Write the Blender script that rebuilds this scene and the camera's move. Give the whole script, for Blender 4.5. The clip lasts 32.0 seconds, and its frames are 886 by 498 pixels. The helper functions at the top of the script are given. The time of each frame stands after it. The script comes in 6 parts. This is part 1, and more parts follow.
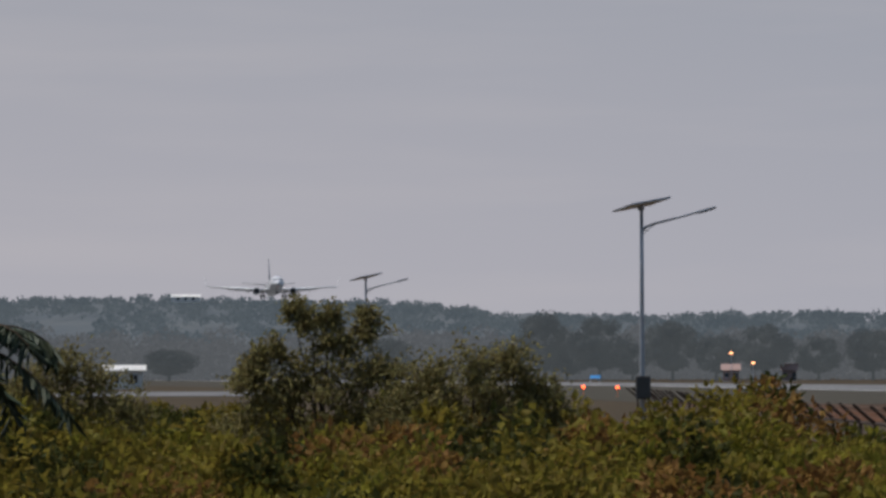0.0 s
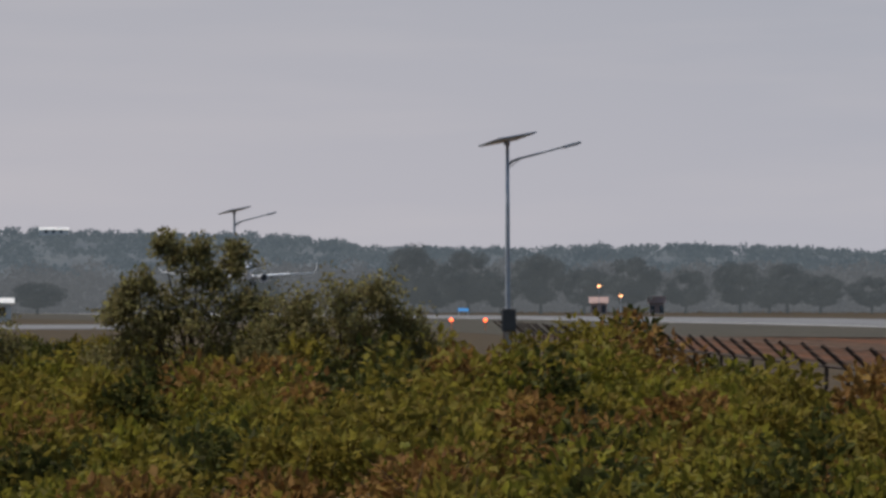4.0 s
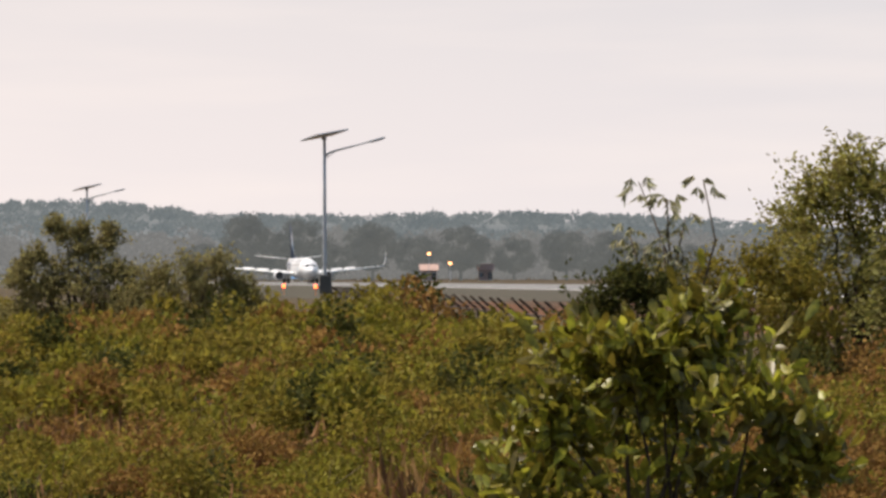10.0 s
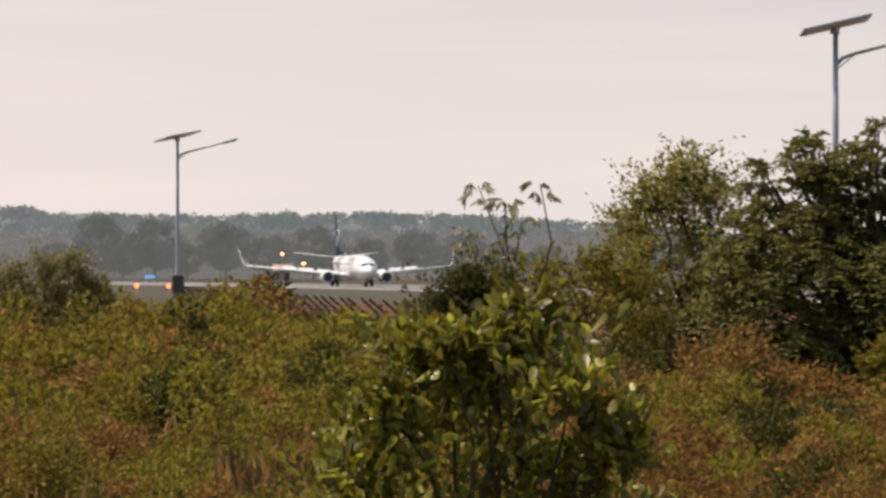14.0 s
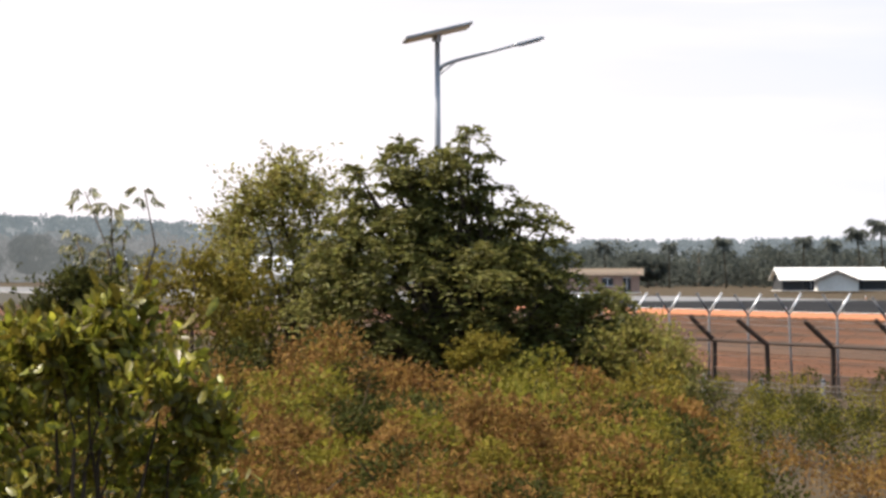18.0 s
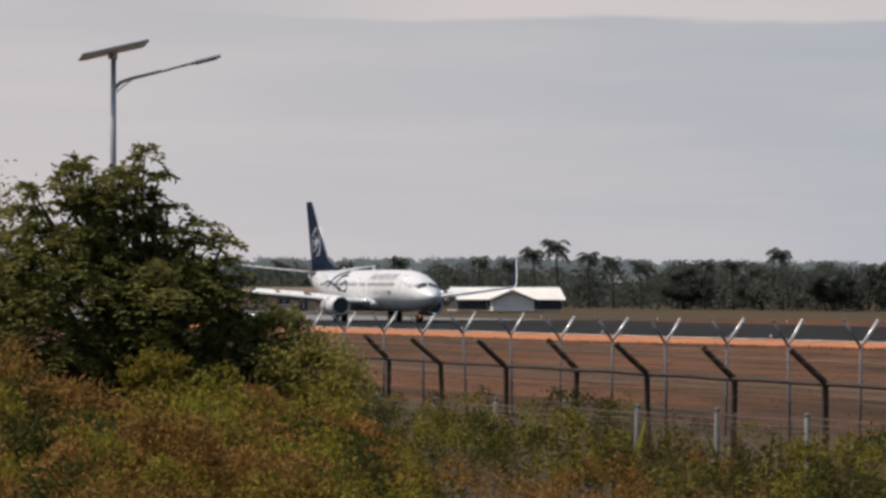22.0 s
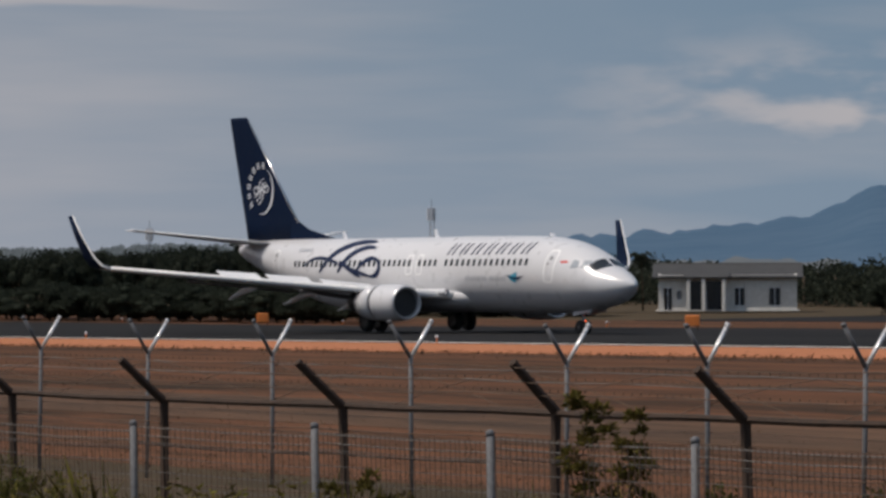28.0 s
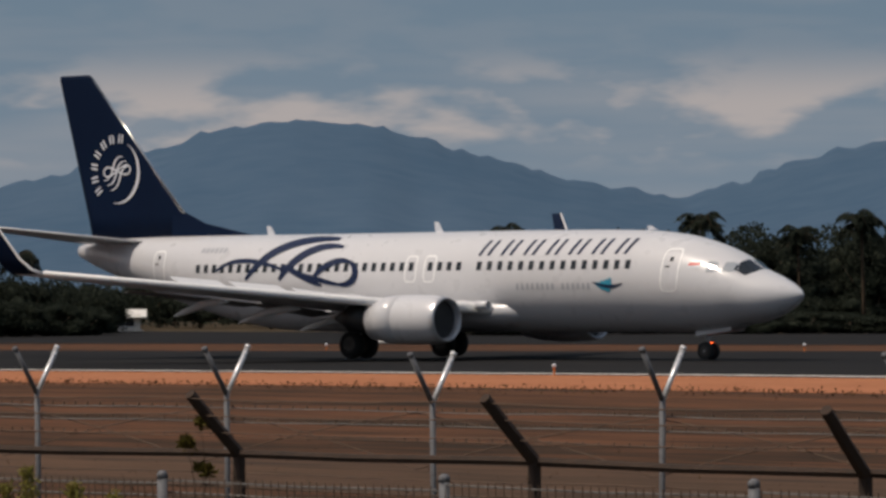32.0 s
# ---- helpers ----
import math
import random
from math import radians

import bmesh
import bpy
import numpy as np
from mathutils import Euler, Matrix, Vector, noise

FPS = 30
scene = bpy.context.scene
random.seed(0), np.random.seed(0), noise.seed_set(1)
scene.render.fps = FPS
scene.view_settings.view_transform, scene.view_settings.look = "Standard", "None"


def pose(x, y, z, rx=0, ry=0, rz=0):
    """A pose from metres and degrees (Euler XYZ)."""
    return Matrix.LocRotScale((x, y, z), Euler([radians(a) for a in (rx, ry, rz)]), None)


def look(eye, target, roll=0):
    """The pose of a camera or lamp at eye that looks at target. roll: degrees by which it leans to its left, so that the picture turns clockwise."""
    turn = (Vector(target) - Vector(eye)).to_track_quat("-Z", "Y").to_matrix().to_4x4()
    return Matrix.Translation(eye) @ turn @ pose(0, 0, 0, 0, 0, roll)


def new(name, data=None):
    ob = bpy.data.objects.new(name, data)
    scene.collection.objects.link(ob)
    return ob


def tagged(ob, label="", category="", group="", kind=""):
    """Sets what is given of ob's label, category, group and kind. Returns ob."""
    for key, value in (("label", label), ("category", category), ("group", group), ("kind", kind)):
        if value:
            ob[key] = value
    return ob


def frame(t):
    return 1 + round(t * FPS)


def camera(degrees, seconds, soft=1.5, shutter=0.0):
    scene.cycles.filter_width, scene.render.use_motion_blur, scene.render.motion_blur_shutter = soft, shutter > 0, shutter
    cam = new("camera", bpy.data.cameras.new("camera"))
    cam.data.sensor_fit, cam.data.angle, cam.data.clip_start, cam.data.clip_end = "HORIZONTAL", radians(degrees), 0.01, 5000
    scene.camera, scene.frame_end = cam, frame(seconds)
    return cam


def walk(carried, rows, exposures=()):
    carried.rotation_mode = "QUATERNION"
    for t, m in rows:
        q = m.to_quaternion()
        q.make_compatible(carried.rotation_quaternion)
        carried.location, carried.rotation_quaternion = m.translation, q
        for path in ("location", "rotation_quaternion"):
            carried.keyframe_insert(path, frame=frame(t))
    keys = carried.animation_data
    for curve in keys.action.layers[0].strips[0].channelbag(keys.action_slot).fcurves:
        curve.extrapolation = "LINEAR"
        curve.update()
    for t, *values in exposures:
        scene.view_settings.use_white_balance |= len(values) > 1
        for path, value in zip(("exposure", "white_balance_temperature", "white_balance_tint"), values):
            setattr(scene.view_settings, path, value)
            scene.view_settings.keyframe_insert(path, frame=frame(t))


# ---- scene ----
from mathutils import geometry

# ---------------------------------------------------------------- camera
cam = camera(12.54, 32.0, soft=3.0)
EYE_Z = 2.58
PATH = (
    (0, 1.51, 29.19, 1.550, 1.733, -0.15),
    (0.5, 1.51, 29.30, 1.894, 1.742, -0.15),
    (1, 1.51, 29.25, 2.268, 1.666, -0.15),
    (1.5, 1.51, 29.56, 2.710, 1.518, -0.15),
    (2, 1.50, 29.25, 3.169, 1.375, -0.15),
    (2.5, 1.50, 29.52, 3.663, 1.211, -0.15),
    (4.5, 1.50, 27.60, 3.289, 0.733, -0.15),
    (5, 1.50, 27.40, 3.178, 0.975, -0.15),
    (5.5, 1.50, 26.00, 3.099, 1.152, -0.15),
    (6, 1.35, 22.20, 3.214, 0.803, -0.15),
    (6.5, 0.91, 15.20, 3.568, 0.372, -0.15),
    (7, 0.52, 9.60, 3.937, 0.224, -0.15),
    (7.5, 0.51, 7.40, 4.128, 0.242, -0.15),
    (8, 0.49, 6.62, 4.257, 0.371, -0.15),
    (8.5, 0.47, 6.44, 4.502, 0.494, -0.15),
    (9, 0.43, 5.82, 4.887, 0.462, -0.15),
    (9.5, 0.34, 4.48, 5.358, 0.339, -0.15),
    (10, 0.28, 3.51, 5.754, 0.303, -0.15),
    (10.5, 0.25, 3.25, 6.032, 0.336, -0.15),
    (11, 0.23, 3.05, 6.243, 0.370, -0.15),
    (11.5, 0.23, 2.87, 6.450, 0.376, -0.15),
    (12, 0.23, 2.70, 6.673, 0.378, -0.15),
    (12.5, 0.24, 2.52, 6.891, 0.371, -0.15),
    (13, 0.19, 2.41, 7.178, 0.366, -0.15),
    (13.5, 0.22, 2.24, 7.455, 0.338, -0.15),
    (15.5, 0.00, 0.90, 9.681, 0.209, -0.10),
    (16, 0.00, 0.60, 10.410, 0.345, -0.62),
    (16.5, 0.00, 0.30, 11.183, 0.221, -0.02),
    (17, 0.00, 0.24, 11.979, 0.198, -0.01),
    (17.5, 0.00, 0.18, 12.620, 0.181, -0.03),
    (18, 0.00, 0.12, 13.292, 0.322, -0.16),
    (18.5, 0.00, 0.06, 13.903, 0.444, -0.33),
    (19, 0.00, 0.00, 14.367, 0.509, -0.34),
    (19.5, 0.00, 0.00, 14.937, 0.492, -0.09),
    (20, 0.00, 0.00, 15.492, 0.479, -0.05),
    (20.5, 0.00, 0.00, 16.007, 0.494, 0.07),
    (21, 0.00, 0.00, 16.546, 0.522, 0.17),
    (21.5, 0.00, 0.00, 17.130, 0.555, 0.15),
    (22, 0.00, 0.00, 17.878, 0.585, 0.10),
    (22.5, 0.00, 0.00, 18.669, 0.601, -0.01),
    (23, 0.00, 0.00, 19.523, 0.602, 0.11),
    (23.5, 0.00, 0.00, 20.581, 0.546, 0.20),
    (24, 0.00, 0.00, 21.708, 0.506, -0.05),
    (24.5, 0.00, 0.00, 22.994, 0.477, -0.12),
    (25, 0.00, 0.00, 24.276, 0.478, 0.01),
    (25.5, 0.00, 0.00, 25.674, 0.640, 0.05),
    (26, 0.00, 0.00, 27.482, 0.668, -0.09),
    (26.5, 0.00, 0.00, 29.138, 0.528, -0.32),
    (28.5, 0.00, 0.00, 36.062, 0.460, 0.05),
    (29, 0.00, 0.00, 37.768, 0.474, 0.19),
    (29.5, 0.00, 0.00, 40.069, 0.507, 0.06),
    (30, 0.00, 0.00, 42.842, 0.496, 0.17),
    (30.5, 0.00, 0.00, 44.541, 0.517, 0.14),
    (31, 0.00, 0.00, 45.586, 0.534, -0.11),
    (31.5, 0.00, 0.00, 46.815, 0.634, -0.28),
    (32, 0.00, 0.00, 48.447, 0.677, -0.28),
)


def aim(x, y, turn, tilt, roll):
    a, e = radians(turn), radians(tilt)
    eye = Vector((x, y, EYE_Z))
    return look(eye, eye + Vector((math.sin(a) * math.cos(e), math.cos(a) * math.cos(e), math.sin(e))), roll)


EXPOSURES = (
    (0, -0.05, 6100, 10), (2, -0.15, 6000, 10), (3.5, 0.05, 6100, 10), (5, 0.2, 6300, 10), (6, -0.2, 6100, 10), (7, 0.45, 6000, 10), (8, 0.95, 6200, 10), (9, 0.92, 6800, 11), (10, 1.0, 7000, 11), (11, 0.82, 7100, 12), (12, 0.9, 7200, 12), (13, 0.92, 7300, 12), (16, 0.82, 7200, 12),
    (17, 1.12, 6900, 11), (18, 1.42, 6700, 10), (19, 1.5, 6600, 10), (20, 1.25, 6900, 11), (21, 0.78, 7100, 12), (22, 0.45, 6800, 11), (23, 0.2, 6500, 11), (24, 0.0, 6300, 11), (25, -0.05, 6200, 11), (26, -0.05, 6300, 11), (29, 0.0, 6700, 12), (32, -0.18, 7000, 13))
walk(cam, [(row[0], aim(*row[1:])) for row in PATH], EXPOSURES)

# ---------------------------------------------------------------- light
SUN_AZ, SUN_EL = -72.0, 61.0
sun_way = Vector((math.sin(radians(SUN_AZ)) * math.cos(radians(SUN_EL)), math.cos(radians(SUN_AZ)) * math.cos(radians(SUN_EL)), math.sin(radians(SUN_EL))))
sun = new("sun", bpy.data.lights.new("sun", "SUN"))
sun.data.energy, sun.data.angle, sun.data.color = 3.0, radians(0.8), (1.0, 0.93, 0.84)
sun.matrix_basis = look((0, 0, 200), Vector((0, 0, 200)) - sun_way)


def node(tree, kind, links=None, data_type="", operation="", interpolation_type=""):
    n = tree.nodes.new(kind)
    if data_type:
        n.data_type = data_type
    if operation:
        n.operation = operation
    if interpolation_type:
        n.interpolation_type = interpolation_type
    for socket, value in (links or {}).items():
        if isinstance(value, bpy.types.NodeSocket):
            tree.links.new(value, n.inputs[socket])
        else:
            n.inputs[socket].default_value = value
    return n


def make_world():
    w = bpy.data.worlds.new("hazy_sky")
    scene.world = w
    w.use_nodes = True
    t = w.node_tree
    t.nodes.clear()
    sky = node(t, "ShaderNodeTexSky")
    sky.sky_type, sky.sun_disc = "NISHITA", False
    sky.sun_elevation, sky.sun_rotation, sky.air_density, sky.dust_density = radians(SUN_EL), radians(SUN_AZ), 1.4, 3.0
    way = node(t, "ShaderNodeTexCoord").outputs["Generated"]
    # haze, thicker towards the sun's side and low down
    side = node(t, "ShaderNodeVectorMath", {0: way, 1: (math.sin(radians(-18)), math.cos(radians(-18)), 0.0)}, operation="DOT_PRODUCT").outputs["Value"]
    near = node(t, "ShaderNodeMapRange", {0: side, 1: 0.48, 2: 1.0, 3: 0.0, 4: 1.0}, interpolation_type="SMOOTHSTEP").outputs[0]
    high = node(t, "ShaderNodeSeparateXYZ", {0: way}).outputs["Z"]
    low = node(t, "ShaderNodeMapRange", {0: high, 1: -0.02, 2: 0.16, 3: 1.0, 4: 0.0}, interpolation_type="SMOOTHSTEP").outputs[0]
    blue = node(t, "ShaderNodeMix", {"Factor": low}, data_type="RGBA")
    pale = node(t, "ShaderNodeMix", {"Factor": low}, data_type="RGBA")
    for n, k in ((blue, (0.116, 0.205, 0.298, 1)), (pale, (0.36, 0.36, 0.385, 1))):
        n.inputs[6].default_value = k
    blue.inputs[7].default_value, pale.inputs[7].default_value = (0.205, 0.275, 0.355, 1), (0.46, 0.43, 0.445, 1)
    haze = node(t, "ShaderNodeMix", {"Factor": near}, data_type="RGBA")
    t.links.new(blue.outputs[2], haze.inputs[6])
    t.links.new(pale.outputs[2], haze.inputs[7])
    # low banks of cumulus and thin streaks
    flat = node(t, "ShaderNodeMapping", {"Vector": way, "Scale": (26, 26, 80)})
    puff = node(t, "ShaderNodeTexNoise", {"Vector": flat.outputs[0], "Scale": 1.0, "Detail": 4.0, "Roughness": 0.5}).outputs[0]
    flat2 = node(t, "ShaderNodeMapping", {"Vector": way, "Scale": (7, 7, 60)})
    streak = node(t, "ShaderNodeTexNoise", {"Vector": flat2.outputs[0], "Scale": 1.0, "Detail": 4.0}).outputs[0]
    bank = node(t, "ShaderNodeMapRange", {0: high, 1: 0.028, 2: 0.040, 3: 0.0, 4: 1.0}, interpolation_type="SMOOTHSTEP").outputs[0]
    top = node(t, "ShaderNodeMapRange", {0: high, 1: 0.046, 2: 0.064, 3: 1.0, 4: 0.10}, interpolation_type="SMOOTHSTEP").outputs[0]
    level = node(t, "ShaderNodeMath", {0: bank, 1: top}, operation="MULTIPLY").outputs[0]
    p = node(t, "ShaderNodeMapRange", {0: puff, 1: 0.41, 2: 0.62, 3: 0.0, 4: 0.72}, interpolation_type="SMOOTHSTEP").outputs[0]
    c = node(t, "ShaderNodeMath", {0: p, 1: level}, operation="MULTIPLY").outputs[0]
    far = node(t, "ShaderNodeMapRange", {0: near, 1: 0.0, 2: 0.14, 3: 1.0, 4: 0.0}, interpolation_type="SMOOTHSTEP").outputs[0]
    c = node(t, "ShaderNodeMath", {0: c, 1: far}, operation="MULTIPLY").outputs[0]
    s = node(t, "ShaderNodeMapRange", {0: streak, 1: 0.45, 2: 0.75, 3: 0.0, 4: 0.28}).outputs[0]
    c = node(t, "ShaderNodeMath", {0: c, 1: s}, operation="MAXIMUM").outputs[0]
    edge = node(t, "ShaderNodeMath", {0: high, 1: node(t, "ShaderNodeMath", {0: streak, 1: 0.016}, operation="MULTIPLY").outputs[0]}, operation="ADD").outputs[0]
    deck = node(t, "ShaderNodeMapRange", {0: edge, 1: 0.0745, 2: 0.0765, 3: 0.0, 4: 0.55}, interpolation_type="SMOOTHSTEP").outputs[0]
    here = node(t, "ShaderNodeMapRange", {0: near, 1: 0.12, 2: 0.45, 3: 0.0, 4: 1.0}, interpolation_type="SMOOTHSTEP").outputs[0]
    gone = node(t, "ShaderNodeMapRange", {0: near, 1: 0.66, 2: 0.82, 3: 1.0, 4: 0.0}, interpolation_type="SMOOTHSTEP").outputs[0]
    here = node(t, "ShaderNodeMath", {0: here, 1: gone}, operation="MULTIPLY").outputs[0]
    deck = node(t, "ShaderNodeMath", {0: deck, 1: here}, operation="MULTIPLY").outputs[0]
    c = node(t, "ShaderNodeMath", {0: c, 1: deck}, operation="MAXIMUM").outputs[0]
    cloud = node(t, "ShaderNodeMix", {"Factor": c}, data_type="RGBA")
    t.links.new(haze.outputs[2], cloud.inputs[6])
    cloud.inputs[7].default_value = (0.54, 0.49, 0.475, 1)
    # the clear sky shows through above
    up = node(t, "ShaderNodeMapRange", {0: high, 1: 0.10, 2: 0.7, 3: 0.0, 4: 0.85}, interpolation_type="SMOOTHSTEP").outputs[0]
    dim = node(t, "ShaderNodeVectorMath", {0: sky.outputs[0], "Scale": 0.085}, operation="SCALE").outputs[0]
    both = node(t, "ShaderNodeMix", {"Factor": up}, data_type="RGBA")
    t.links.new(cloud.outputs[2], both.inputs[6])
    t.links.new(dim, both.inputs[7])
    bg = node(t, "ShaderNodeBackground", {"Color": both.outputs[2], "Strength": 1.0})
    t.links.new(bg.outputs[0], node(t, "ShaderNodeOutputWorld").inputs[0])


make_world()


# ---------------------------------------------------------------- materials
def mat(name, a, b=None, rough=0.7, spec=0.5, metal=0.0, size=1.0, bump=0.0, bump_size=None, island=0.0, obj=0.0, sheen=0.0, coat=0.0, glow=0.0, stretch=(1, 1, 1), through_light=0.0, mid=0.5, sharp=0.28, rough_var=0.08):
    """Two colours mixed by noise of a real-world size, with finer grain, relief and per-piece variation."""
    m = bpy.data.materials.new(name)
    m.use_nodes = True
    t = m.node_tree
    bsdf = t.nodes["Principled BSDF"]
    b = b or tuple(min(1, c * 0.8) for c in a)
    pos = node(t, "ShaderNodeTexCoord").outputs["Object"]
    pos = node(t, "ShaderNodeMapping", {"Vector": pos, "Scale": stretch}).outputs[0]
    big = node(t, "ShaderNodeTexNoise", {"Vector": pos, "Scale": 1.0 / size, "Detail": 3.0}).outputs[0]
    fine = node(t, "ShaderNodeTexNoise", {"Vector": pos, "Scale": 9.0 / size, "Detail": 3.0}).outputs[0]
    both = node(t, "ShaderNodeMath", {0: big, 1: fine}, operation="ADD").outputs[0]
    fac = node(t, "ShaderNodeMapRange", {0: both, 1: 2 * mid - sharp, 2: 2 * mid + sharp, 3: 0.0, 4: 1.0}).outputs[0]
    mix = node(t, "ShaderNodeMix", {"Factor": fac}, data_type="RGBA")
    mix.inputs[6].default_value, mix.inputs[7].default_value = (*a, 1), (*b, 1)
    col = mix.outputs[2]
    for amount, source in ((island, ("ShaderNodeNewGeometry", "Random Per Island")), (obj, ("ShaderNodeObjectInfo", "Random"))):
        if amount:
            r = node(t, source[0]).outputs[source[1]]
            v = node(t, "ShaderNodeMapRange", {0: r, 1: 0.0, 2: 1.0, 3: 1 - amount, 4: 1 + amount}).outputs[0]
            h = node(t, "ShaderNodeMapRange", {0: r, 1: 0.0, 2: 1.0, 3: 0.5 - amount * 0.05, 4: 0.5 + amount * 0.05}).outputs[0]
            col = node(t, "ShaderNodeHueSaturation", {"Hue": h, "Value": v, "Color": col}).outputs[0]
    t.links.new(col, bsdf.inputs["Base Color"])
    r = node(t, "ShaderNodeMapRange", {0: fine, 1: 0.3, 2: 0.7, 3: max(0.02, rough - rough_var), 4: min(1, rough + rough_var)}).outputs[0]
    t.links.new(r, bsdf.inputs["Roughness"])
    bsdf.inputs["Metallic"].default_value = metal
    bsdf.inputs["Specular IOR Level"].default_value = spec
    bsdf.inputs["Coat Weight"].default_value = coat
    if bump:
        n = node(t, "ShaderNodeTexNoise", {"Vector": pos, "Scale": 1.0 / (bump_size or size * 0.1), "Detail": 4.0}).outputs[0]
        t.links.new(node(t, "ShaderNodeBump", {"Strength": bump, "Distance": 0.02, "Height": n}).outputs[0], bsdf.inputs["Normal"])
    if glow:
        bsdf.inputs["Emission Color"].default_value, bsdf.inputs["Emission Strength"].default_value = (*a, 1), glow
    if through_light:
        tr = node(t, "ShaderNodeBsdfTranslucent", {"Color": col})
        mx = node(t, "ShaderNodeMixShader", {0: through_light})
        t.links.new(bsdf.outputs[0], mx.inputs[1])
        t.links.new(tr.outputs[0], mx.inputs[2])
        t.links.new(mx.outputs[0], t.nodes["Material Output"].inputs[0])
    return m


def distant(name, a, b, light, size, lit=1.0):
    """Far backdrop, haze painted in: its own glow gives most of the light."""
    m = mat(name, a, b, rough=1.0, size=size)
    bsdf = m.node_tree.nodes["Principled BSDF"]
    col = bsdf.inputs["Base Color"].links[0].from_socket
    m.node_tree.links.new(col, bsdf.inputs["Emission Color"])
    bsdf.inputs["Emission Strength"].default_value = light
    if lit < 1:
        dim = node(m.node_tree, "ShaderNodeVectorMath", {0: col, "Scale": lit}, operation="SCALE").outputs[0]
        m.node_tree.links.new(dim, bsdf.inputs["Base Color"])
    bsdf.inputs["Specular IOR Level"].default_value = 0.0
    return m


M_GROUND = mat("dry_earth_and_grass", (0.050, 0.040, 0.026), (0.078, 0.057, 0.036), 0.95, size=6, bump=0.6, bump_size=0.4, spec=0.05)
M_DIRT = mat("orange_laterite", (0.42, 0.175, 0.090), (0.31, 0.125, 0.064), 0.95, size=3, bump=0.4, bump_size=0.3, spec=0.05)
M_STRIP = mat("brown_dry_grass", (0.035, 0.024, 0.016), (0.132, 0.060, 0.033), 0.95, size=3.2, bump=0.6, bump_size=0.5, stretch=(1, 0.10, 1), spec=0.05, sharp=0.17)
M_STUBBLE = mat("brown_grass_stubble", (0.10, 0.058, 0.030), (0.055, 0.038, 0.022), 0.9, size=2, island=0.4, spec=0.05)
M_ASPHALT = mat("worn_asphalt", (0.014, 0.014, 0.015), (0.024, 0.0235, 0.0235), 0.9, size=8, bump=0.3, bump_size=0.1, stretch=(1, 0.15, 1), spec=0.04)
# Concrete of the apron, and a painted sky sheen on the far runway.
M_CONCRETE_AND_SHEEN = mat("pale_worn_concrete_and_sheen", (0.17, 0.168, 0.168), (0.12, 0.118, 0.118), 0.85, size=9, bump=0.2, stretch=(1, 0.2, 1), spec=0.3)
M_FAR_STRIP = mat("grey_dry_grass", (0.078, 0.068, 0.053), (0.052, 0.050, 0.040), 0.95, size=14, bump=0.3, bump_size=0.5, spec=0.05)
M_TRACK = mat("worn_earth_track", (0.112, 0.066, 0.042), (0.050, 0.035, 0.026), 0.95, size=1.6, bump=0.4, bump_size=0.3, stretch=(1, 0.08, 1), spec=0.05, sharp=0.2)
M_PAINT = mat("white_road_paint", (0.72, 0.70, 0.66), (0.55, 0.52, 0.48), 0.8, size=2, spec=0.15)
M_HULL = mat("pearl_grey_aircraft_paint", (0.615, 0.615, 0.63), (0.595, 0.595, 0.61), 0.28, size=6, coat=0.3, rough_var=0.01)
M_WING = mat("grey_wing_skin", (0.72, 0.72, 0.72), (0.66, 0.66, 0.665), 0.42, size=2)
M_NAVY = mat("navy_paint", (0.003, 0.009, 0.028), (0.004, 0.012, 0.034), 0.6, size=3, spec=0.06)
M_INK = mat("navy_lettering", (0.010, 0.020, 0.055), (0.014, 0.025, 0.065), 0.5, size=1, spec=0.2)
M_PALE = mat("pale_emblem_paint", (0.68, 0.70, 0.74), (0.62, 0.65, 0.70), 0.4, size=1)
M_TEAL = mat("teal_emblem_paint", (0.02, 0.25, 0.38), (0.03, 0.33, 0.46), 0.4, size=0.6)
M_MARK = mat("grey_lettering", (0.36, 0.38, 0.42), (0.40, 0.42, 0.45), 0.5, size=1)
M_RED = mat("red_paint", (0.6, 0.05, 0.03), (0.5, 0.04, 0.03), 0.4)
M_GLASS = mat("dark_window_glass", (0.02, 0.025, 0.03), (0.03, 0.035, 0.04), 0.08, size=1)
M_CHROME = mat("polished_metal", (0.75, 0.75, 0.75), (0.65, 0.65, 0.66), 0.15, metal=1.0, size=0.5)
M_DARKMETAL = mat("sooty_metal", (0.05, 0.05, 0.05), (0.09, 0.085, 0.08), 0.5, metal=0.6, size=0.4)
M_TYRE = mat("black_rubber", (0.02, 0.02, 0.02), (0.03, 0.03, 0.03), 0.85, size=0.3)
M_GALV = mat("galvanised_steel", (0.40, 0.41, 0.42), (0.29, 0.30, 0.31), 0.4, metal=0.8, size=0.25, bump=0.1)
# Sun glint of the right fence arms, put into a brighter metal.
M_ARM = mat("galvanised_arm_sun_glint", (0.82, 0.82, 0.81), (0.70, 0.70, 0.70), 0.3, metal=0.45, size=0.3)
M_RUST = mat("rusty_dark_steel", (0.034, 0.023, 0.017), (0.064, 0.038, 0.025), 0.85, metal=0.2, size=0.15, bump=0.4)
M_WIRE = mat("grey_wire", (0.17, 0.16, 0.15), (0.11, 0.105, 0.10), 0.65, metal=0.3, size=0.3)
# Grey of the posts, also painted shade on the left fence arms.
M_POST = mat("dull_post_grey_and_arm_shade", (0.15, 0.155, 0.165), (0.10, 0.10, 0.105), 0.65, size=0.3, spec=0.3)
M_BARB = mat("rusty_barbed_wire", (0.09, 0.06, 0.045), (0.14, 0.09, 0.06), 0.8, metal=0.3, size=0.2)
